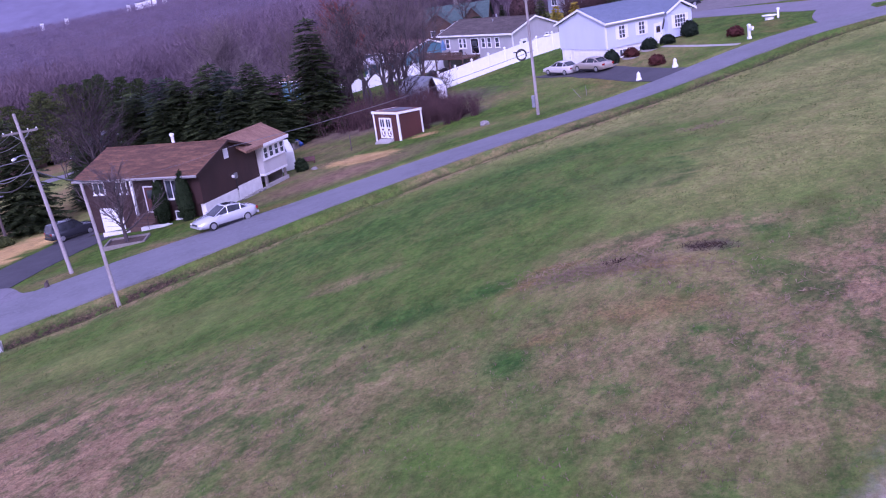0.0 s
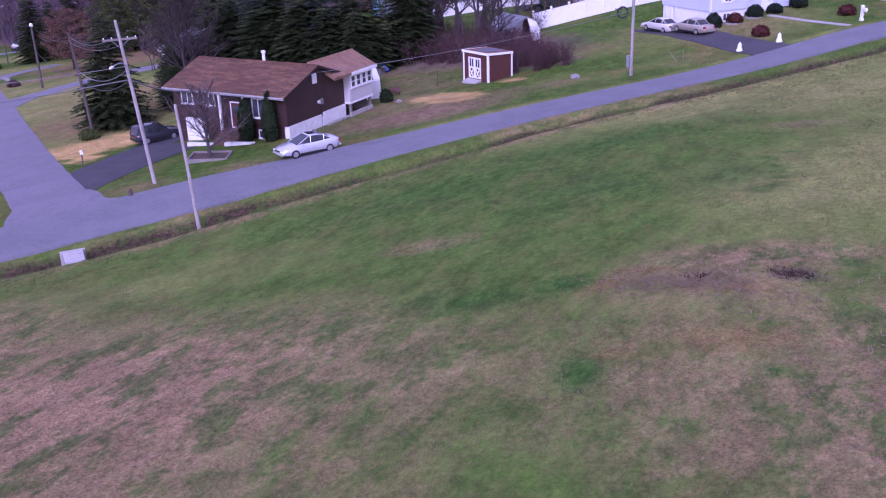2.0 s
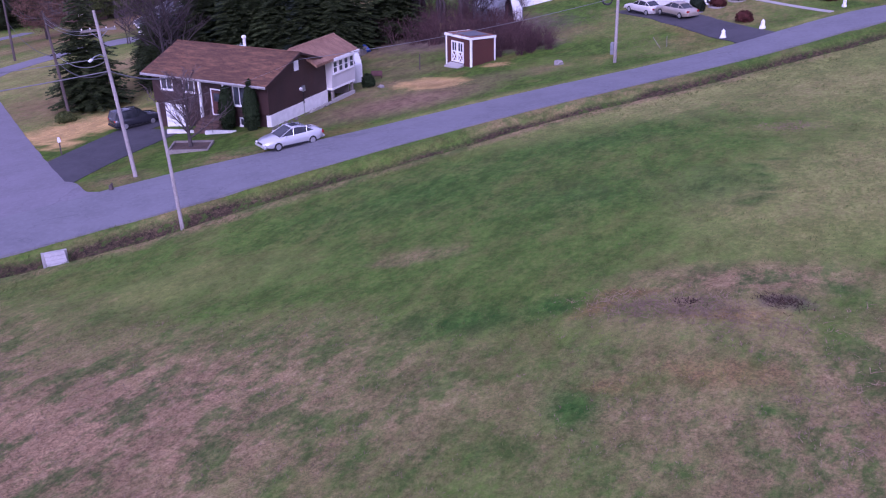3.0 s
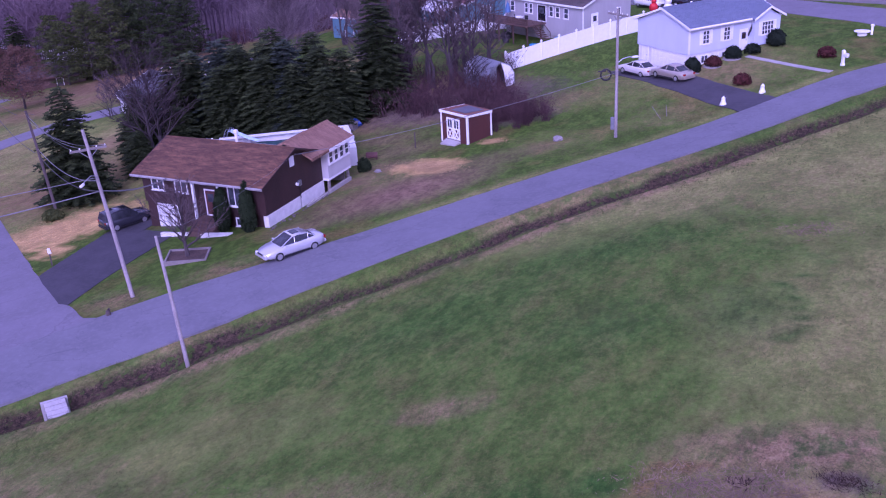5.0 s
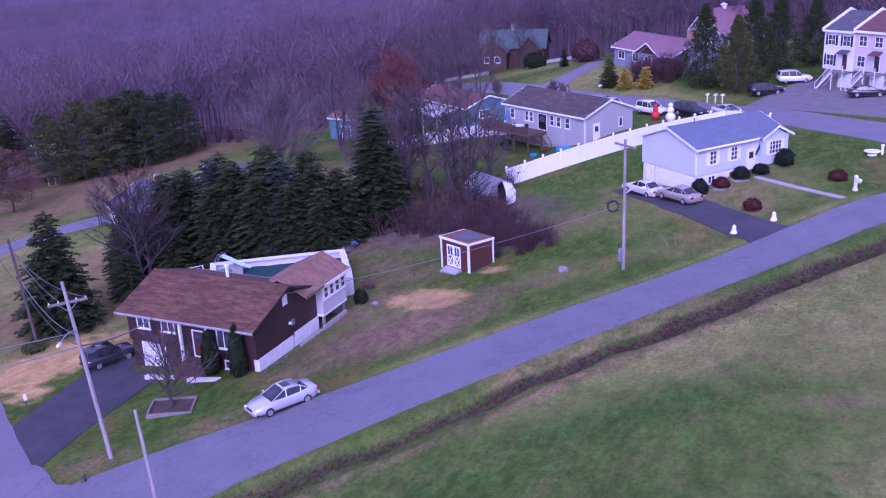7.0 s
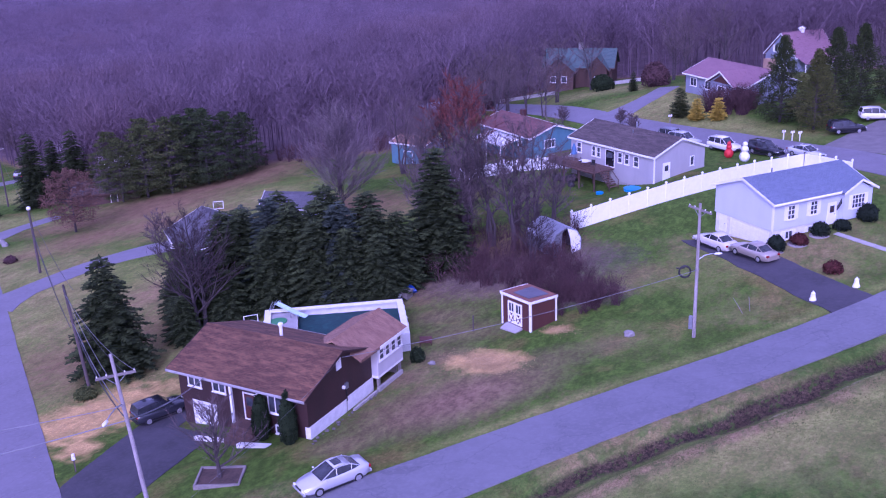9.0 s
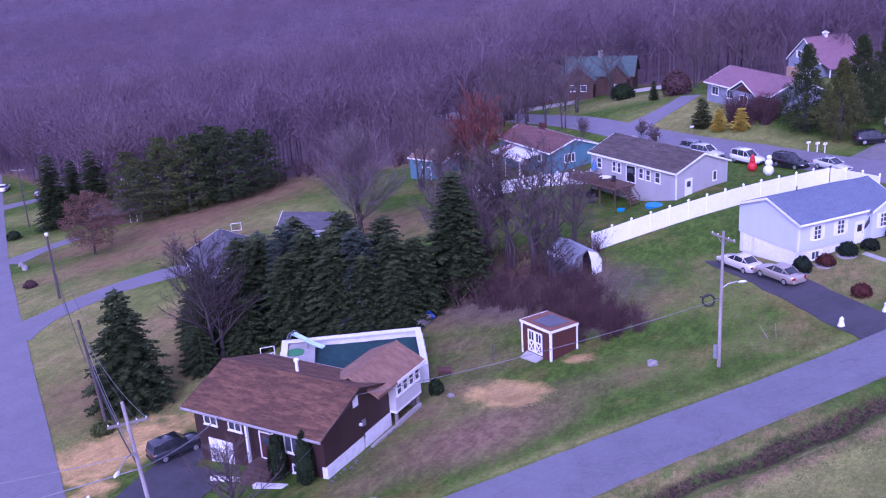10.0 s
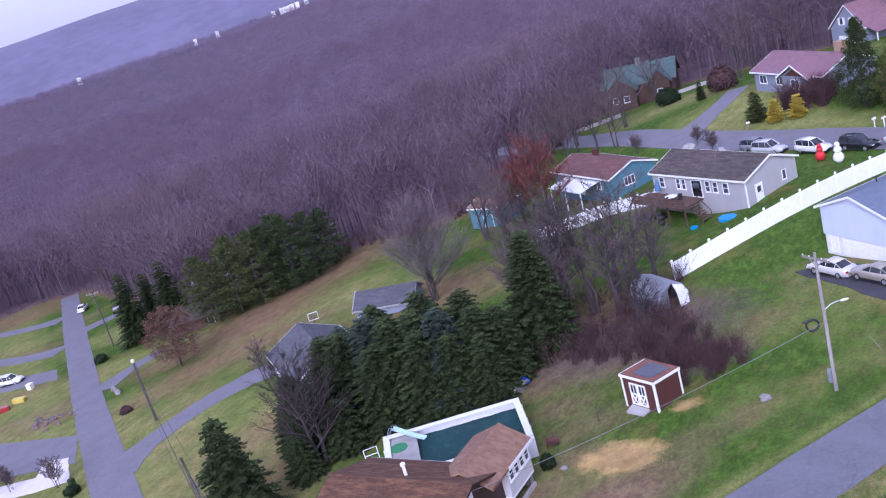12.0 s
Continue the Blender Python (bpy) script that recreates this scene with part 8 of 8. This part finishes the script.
for k, (x, y, s, i) in enumerate(((-84.5, 62.0, 1.10, 0), (-81.0, 60.5, 1.0, 1), (-78.0, 63.0, 1.15, 0), (-75.0, 65.5, 1.2, 1), (-75.5, 69.0, 1.18, 2), (-72.0, 71.0, 1.22, 3), (-70.5, 74.5, 1.1, 2), (-70.5, 79.0, 1.0, 3), (-82.0, 67.0, 1.2, 1), (-77.0, 74.0, 1.2, 2))):
    plant("pine_tree", "olive green pine in a row behind the lawn" if i < 2 else "dark green pine in a row behind the lawn", x, y, pine[i], s * 0.9, k * 50, "row of pines", 0.95)
for x, y, s in ((-98.5, 58.0, 1.15), (-93.5, 62.5, 1.1), (-103, 66, 0.9)):
    plant("conifer_tree", "narrow dark green conifer by the side road", x, y, slim, s * 0.85, x, "", 1.25)
put_tree("brown_tree", "broad rounded tree with rusty brown withered leaves", (-73.2, 43.8), clump_crown(random.Random(70), 9.2, 4.4, 0.2, 130, 80, 0.12, 0.8, 1.05, 0.42), BARK, RUST_LEAF)
gold = tree_mesh("gold", conifer(random.Random(71), 3.4, 1.35, 0.02, 2.2, 0.05, 0.25), BARK, GOLD)
for x, y in ((1.6, 97.2), (4.8, 97.0)):
    plant("golden_shrub", "golden yellow conical shrub on the bank", x, y, gold, 1.0, x * 40, "golden shrubs")
plant("olive_shrub", "olive conical shrub on the bank", -1.4, 99.0, tree_mesh("olive", conifer(random.Random(72), 4.6, 1.7, 0.02, 1.8, 0.05, 0.3), BARK, PINE), 1.0, 0)
plant("young_spruce", "small dark spruce on a lawn", -15.2, 119.0, dark_pairs[0], 0.32, 0)
shrub("large_shrub", "large rounded twiggy purple-brown shrub on a lawn", (-12.6, 123.5), (2.6, 2.5, 4.3), BRAMBLE, rng, leaves=1500, leaf=0.25)
shrub("large_shrub", "rounded dark shrub beside the log house", (-24.0, 128.0), (2.3, 2.2, 3.0), ARBOR, rng, leaves=900, leaf=0.25)

# ---- bare trees ----
tagged(put_tree("bare_tree", "old dark bare tree beside the spruces", (-23.6, 15.2), bare_tree(random.Random(80), 12.8, 2, 0.6, 0.18, 24, 16, 0.026, 0.05), BARK, TWIG_DARK), group="bare trees")
for k, (x, y, s) in enumerate(((-26.2, 17.0, 0.55), (-24.2, 13.4, 0.40), (-27.4, 19.6, 0.58), (-22.2, 17.6, 0.5))):
    plant("spruce_tree", "low dense dark spruce beneath the old bare tree", x, y, dark_pairs[k], s, k * 120, "", 1.6)
tagged(put_tree("bare_tree", "wide multi-stemmed bare tree on the lawn", (-31.6, 50.8), bare_tree(random.Random(81), 13.6, 12, 0.62, 0.12, 13, 12, 0.010, 0.05), BARK, TWIG_PALE), group="bare trees")
for k, (x, y, h) in enumerate(((-5.2, 40.2, 13.8), (-2.4, 39.3, 12.4), (-1.2, 41.8, 13.2), (-8.6, 40.5, 12.6), (-4.0, 44.5, 12.5), (-11.5, 38.0, 11.5), (0.4, 44.0, 10.0), (-7.0, 36.5, 11.0), (2.0, 34.5, 7.5), (-10.5, 45.0, 12.0), (-14.5, 41.0, 11.5), (-13.0, 50.0, 12.0), (-18.0, 56.0, 11.0), (-30.0, 68.5, 12.0), (-35.5, 73.0, 12.5), (-26.0, 62.0, 11.0))):
    tagged(put_tree("bare_tree", "tall thin bare tree in the brush", (x, y), bare_tree(random.Random(90 + k), h, 3, 0.42, 0.25, 15, 13, 0.021, 0.045), BARK, TWIG if k % 4 else TWIG_DARK), group="bare trees")
for k, (x, y, h) in enumerate(((-24.0, 71.5, 13.5), (-30.0, 74.5, 11.0))):
    tagged(put_tree("red_maple", "bare maple with reddish budding twigs", (x, y), bare_tree(random.Random(100 + k), h, 3, 0.5, 0.25, 18, 15, 0.016, 0.10), BARK, TWIG_RED), group="bare trees")
for k, (x, y, h) in enumerate(((-8.0, 127.0, 13.0), (-2.0, 131.0, 14.0), (-34.0, 124.0, 12.0), (-28.0, 133.0, 13.0), (-44.0, 122.0, 13.0), (-48.0, 112.0, 14.0), (-40.0, 108.0, 13.0), (-33.0, 100.0, 12.0), (-36.5, 96.0, 13.0), (-30.0, 106.0, 12.5), (-43.0, 115.5, 13.0), (-35.5, 110.5, 12.0), (-26.0, 104.0, 11.0), (-12.0, 133.0, 14.0), (26.0, 112.0, 12.0), (-29.0, 118.0, 12.0), (-38.0, 116.0, 13.0), (-63.5, 13.6, 4.0), (-20.0, 97.5, 3.2), (-6.2, 90.0, 3.4), (-9.4, 94.5, 3.0), (-100, 60, 7.0), (-46.5, 33.5, 6.0), (-138, 95, 13.0), (-144, 90, 12.0), (-131, 99, 12.0), (-126, 92, 11.0), (-148, 99, 13.0), (-72.5, 13.2, 3.6), (-75.5, 12.6, 3.4))):
    tagged(put_tree("bare_tree", "bare grey-brown deciduous tree", (x, y), bare_tree(random.Random(120 + k), h, 2 if h > 5 else 4, 0.5, 0.22, 15, 11, 0.016, 0.06), BARK, TWIG), group="bare trees")
brush = random.Random(5)
roots = [(brush.gauss(7.5, 1.6), brush.gauss(28.5, 1.6)) for _ in range(26)] + [(brush.gauss(10.5, 1.2), brush.gauss(27.5, 1.0)) for _ in range(10)]
tagged(part("brush_thicket", thicket_form(brush, roots, 2.4, 110, 0.022), BRAMBLE), "purple-brown leafless brush behind the shed", "shrubs", kind="stuff")
roots = [(brush.uniform(-14, 5), brush.uniform(30, 45)) for _ in range(110)] + [(brush.uniform(-4, 7), brush.uniform(29, 36)) for _ in range(45)]
tagged(part("brush_thicket", thicket_form(brush, roots, 3.0, 20, 0.05), BRAMBLE), "tangled leafless brush around bare trees", "shrubs", kind="stuff")
roots = [(brush.uniform(2, 9), brush.uniform(99, 104)) for _ in range(44)]
tagged(part("brush_thicket", thicket_form(brush, roots, 4.2, 34, 0.06), BRAMBLE), "reddish leafless hedge below the pink-roofed house", "shrubs", kind="stuff")
roots = [(-0.55 * u + 0.8352 * v, 20 + 0.8352 * u + 0.55 * v) for v, u in [(w, float(np.interp(w, EDGE_V, EDGE_U)) + brush.uniform(-1, 4)) for w in [brush.uniform(-60, 50) for _ in range(110)]]]
tagged(part("brush_thicket", thicket_form(brush, roots, 3.2, 16, 0.09), BRAMBLE), "leafless underbrush along the wood's edge", "shrubs", kind="stuff")

# ---- the woods: bare trees beyond counting ----
def sliver(a, b, width, r):
    d = b - a
    side = np.cross(d, [math.cos(r), math.sin(r), 0.3])
    side = side / (np.linalg.norm(side) + 1e-9) * width / 2
    return [a - side, a + side, b]


def wood_template(seed, limbs, twigs, puff, size, slim=0.35, wide=0.27, trunk=0.012, low=0.26, jitter=0.7):
    """A bare tree of height 1: trunk, rising limbs, and a rounded dome of fine twig sprays. Points and triangles."""
    r, tris = random.Random(seed), []
    lean = np.array([r.uniform(-0.05, 0.05), r.uniform(-0.05, 0.05), 1.0])
    for k in range(2):
        tris.append(sliver(np.array([0, 0, -0.03]), lean * 0.9, trunk, k * 1.6))
    for i in range(limbs):
        t = 0.25 + 0.6 * (i + r.random()) / limbs
        a = lean * t
        turn, reach = i * 2.4 + r.random(), (0.42 * (1.1 - t) + 0.08) * r.uniform(0.8, 1.15)
        b = a + np.array([math.cos(turn) * reach * 0.7, math.sin(turn) * reach * 0.7, reach * r.uniform(0.7, 1.1)])
        tris.append(sliver(a, b, trunk * 0.8, r.random() * 6))
        for _ in range(twigs):
            c = a + (b - a) * r.uniform(0.3, 1.0)
            e = c + np.array([r.uniform(-0.9, 0.9), r.uniform(-0.9, 0.9), r.uniform(0.0, 1.1)]) * reach * 0.42
            tris.append(sliver(c, e, trunk * 0.45, r.random() * 6))
    mid, half = (low + 1.0) / 2, (1.0 - low) / 2
    for _ in range(puff):
        c = r.uniform(-0.6, 1.0)
        turn, s = r.random() * 6.283, math.sqrt(1 - c * c)
        n = np.array([s * math.cos(turn), s * math.sin(turn), c])
        k = r.uniform(0.45, 1.0) ** 0.6
        q = np.array([n[0] * wide * k, n[1] * wide * k, mid + n[2] * half * k])
        e = n * 0.55 + np.array([r.uniform(-1, 1), r.uniform(-1, 1), 0.75 + r.uniform(-1, 1)]) * jitter
        e = e / (np.linalg.norm(e) + 1e-9) * size * r.uniform(0.6, 1.3)
        f = np.cross(e, [r.uniform(-1, 1), r.uniform(-1, 1), r.uniform(-1, 1)])
        f = f / (np.linalg.norm(f) + 1e-9) * size * slim
        tris.append([q + e, q - e * 0.5 + f, q - e * 0.5 - f])
    points = np.array(tris).reshape(-1, 3)
    faces = np.arange(len(points)).reshape(-1, 3)
    return points, faces


def woods(name, label, seed, count, u0, u1, templates, tall, material, thin=0.35, deep=2000):
    r = np.random.RandomState(seed)
    got = []
    while sum(len(g) for g in got) < count:
        u, v = r.uniform(u0, u1, 4000), r.uniform(-1500, 1500, 4000)
        x, y = -0.55 * u + 0.8352 * v, 20 + 0.8352 * u + 0.55 * v
        rim = np.interp(v, EDGE_V, EDGE_U)
        keep = (u > rim) & (u < rim + deep) & (np.abs(v + 6) < 0.60 * (u + 74) + 40) & (r.uniform(0, 1, 4000) < thin + (1 - thin) * (u - u0 + 60) / (u1 - u0 + 60))
        got.append(np.stack([x, y], 1)[keep])
    p = np.concatenate(got)[:count]
    z = land(p[:, 0], p[:, 1])
    verts, tris, tones, base = [], [], [], 0
    pick = r.randint(0, len(templates), count)
    h, turn, tone = tall * r.uniform(0.80, 1.14, count), r.uniform(0, 6.28, count), r.uniform(0, 1, count)
    for k, (points, faces) in enumerate(templates):
        i = np.where(pick == k)[0]
        c, s = np.cos(turn[i])[:, None], np.sin(turn[i])[:, None]
        t = points[None] * h[i][:, None, None]
        q = np.stack([t[..., 0] * c - t[..., 1] * s + p[i, 0][:, None], t[..., 0] * s + t[..., 1] * c + p[i, 1][:, None], t[..., 2] + z[i][:, None]], -1)
        verts.append(q.reshape(-1, 3))
        tris.append((faces[None] + (base + np.arange(len(i)) * len(points))[:, None, None]).reshape(-1, 3))
        tones.append(np.repeat(tone[i], len(points)))
        base += len(i) * len(points)
    mesh = fast_mesh(name, np.concatenate(verts), np.concatenate(tris), material)
    mesh.polygons.foreach_set("use_smooth", [True] * len(mesh.polygons))
    mesh.attributes.new("tone", "FLOAT", "POINT").data.foreach_set("value", np.concatenate(tones).astype(np.float32))
    return tagged(new(name, mesh), label, "woods", kind="stuff")


woods("woodland", "bare grey-purple deciduous woods behind the houses", 1, 2350, 60, 225, [wood_template(k, 9, 5, 150, 0.042, 0.085, 0.25, 0.010) for k in range(6)], 16.0, WOODS_NEAR, 0.6)
woods("woodland", "bare trees with dark trunks along the edge of the woods", 4, 420, 60, 215, [wood_template(60 + k, 9, 5, 120, 0.042, 0.085, 0.25, 0.017) for k in range(4)], 14.5, WOODS_NEAR, 0.9, 16)
woods("woodland", "bare grey-purple deciduous woods across the valley", 2, 7800, 190, 640, [wood_template(20 + k, 5, 2, 100, 0.046, 0.10, 0.31, 0.011, 0.34) for k in range(7)], 15.5, WOODS, 0.75)
woods("woodland", "bare woods on the far hillside, paled with painted haze", 3, 9500, 630, 1330, [wood_template(40 + k, 0, 0, 52, 0.062, 0.15, 0.36, 0.02, 0.5) for k in range(7)], 15.5, WOODS_FAR, 0.75)

# ---- grass tufts and loose straw ----
def tufts(name, label, seed, spots, blades, size, material, lay=0.0):
    r = np.random.RandomState(seed)
    p = np.repeat(np.array(spots), blades, 0) + r.normal(0, 0.09, (len(spots) * blades, 2))
    s, n = to_sn(p[:, 0], p[:, 1])
    z = land(p[:, 0], p[:, 1]) + np.where((s > -80) & (s < 110), ditch_profile(s, n), 0)
    base = np.stack([p[:, 0], p[:, 1], z - 0.01], 1)
    turn = r.uniform(0, 6.28, len(p))
    side = np.stack([np.cos(turn), np.sin(turn), np.zeros(len(p))], 1) * (size * 0.16)[:, None] if hasattr(size, "__len__") else np.stack([np.cos(turn), np.sin(turn), np.zeros(len(p))], 1) * size * 0.16
    tip = base + np.stack([r.normal(0, size * (0.5 + lay), len(p)), r.normal(0, size * (0.5 + lay), len(p)), size * r.uniform(0.5, 1.1, len(p)) * (1 - lay * 0.75)], 1)
    verts = np.stack([base - side, base + side, tip], 1).reshape(-1, 3)
    return tagged(new(name, fast_mesh(name, verts, np.arange(len(verts)).reshape(-1, 3), material)), label, "grass", kind="stuff")


g = np.random.RandomState(4)
s_, n_ = g.uniform(-62, 40, 30000), g.uniform(17.2, 62, 30000)
fx, fy = to_xy(s_, n_)
dryness = np.maximum.reduce([spot(fx, fy, 21, -40, 13, 9, 10), spot(fx, fy, 44.5, -34, 8, 7, 0), spot(fx, fy, 38, -44, 12, 5, 5), spot(fx, fy, 39.5, -27, 5.5, 2.6, 20), spot(fx, fy, 52, -36, 8, 12, 0)])
dry = dryness + g.normal(0, 0.18, len(fx)) > 0.5
tufts("grass_tufts", "short green grass tufts across the field", 1, np.stack([fx, fy], 1)[~dry], 3, 0.10, GRASS_TUFT)
tufts("dry_grass_tufts", "pale dead grass tufts in dry patches", 2, np.stack([fx, fy], 1)[dry], 4, 0.10, DRY_TUFT)
s_, n_ = g.uniform(-70, 75, 5200), g.normal(0, 1.5, 5200)
m_ = road_centre(s_) + DITCH + np.where(n_ > 0, n_ + 1.2, n_ - 1.1)
keep = m_ > road_centre(s_) + ROAD_HALF + 0.35
fx, fy = to_xy(s_[keep], m_[keep])
tufts("verge_grass", "rough grass along the ditch banks", 3, np.stack([fx, fy], 1), 4, 0.13, GRASS_TUFT)
stalks = np.concatenate([g.normal((38.6, -26.4), (2.0, 0.7), (620, 2)), g.normal((41.5, -27.2), (1.6, 0.8), (110, 2)), g.normal((46.5, -31.0), (1.8, 3.0), (220, 2)), g.normal((38.9, -0.8), (1.2, 0.6), (160, 2))])
tufts("dry_stalks", "pale dry stalks and dead weeds on the field", 6, stalks, 3, 0.17, PALE_STALK, 0.75)
debris = np.concatenate([g.normal((42.0, -25.3), (0.42, 0.28), (190, 2)), g.normal((38.6, -26.1), (0.3, 0.12), (18, 2))])
tufts("brush_debris", "dark heap of dead twigs lying in the field", 7, debris, 3, 0.2, BRAMBLE_DARK, 0.5)
mud_s, mud_n = g.uniform(-75, 66, 1500), g.normal(-0.35, 0.36, 1500)
fx, fy = to_xy(mud_s, road_centre(mud_s) + DITCH + mud_n)
tufts("ditch_weeds", "dark dead weeds and leaves in the ditch", 8, np.stack([fx, fy], 1)[(mud_s < 0) | (mud_s > 22)], 3, 0.16, BRAMBLE_DARK, 0.5)
hay = np.concatenate([g.normal((6.1, 14.9), (1.3, 0.8), (2600, 2)), g.normal((7.4, 14.3), (1.1, 0.75), (2000, 2)), g.normal((-21, -1.0), (1.6, 2.8), (2600, 2)), g.normal((9.6, 21.7), (0.7, 0.4), (500, 2))])
tufts("loose_straw", "loose yellow straw spread on bare soil", 4, hay, 3, 0.11, STRAW_TUFT, 0.7)
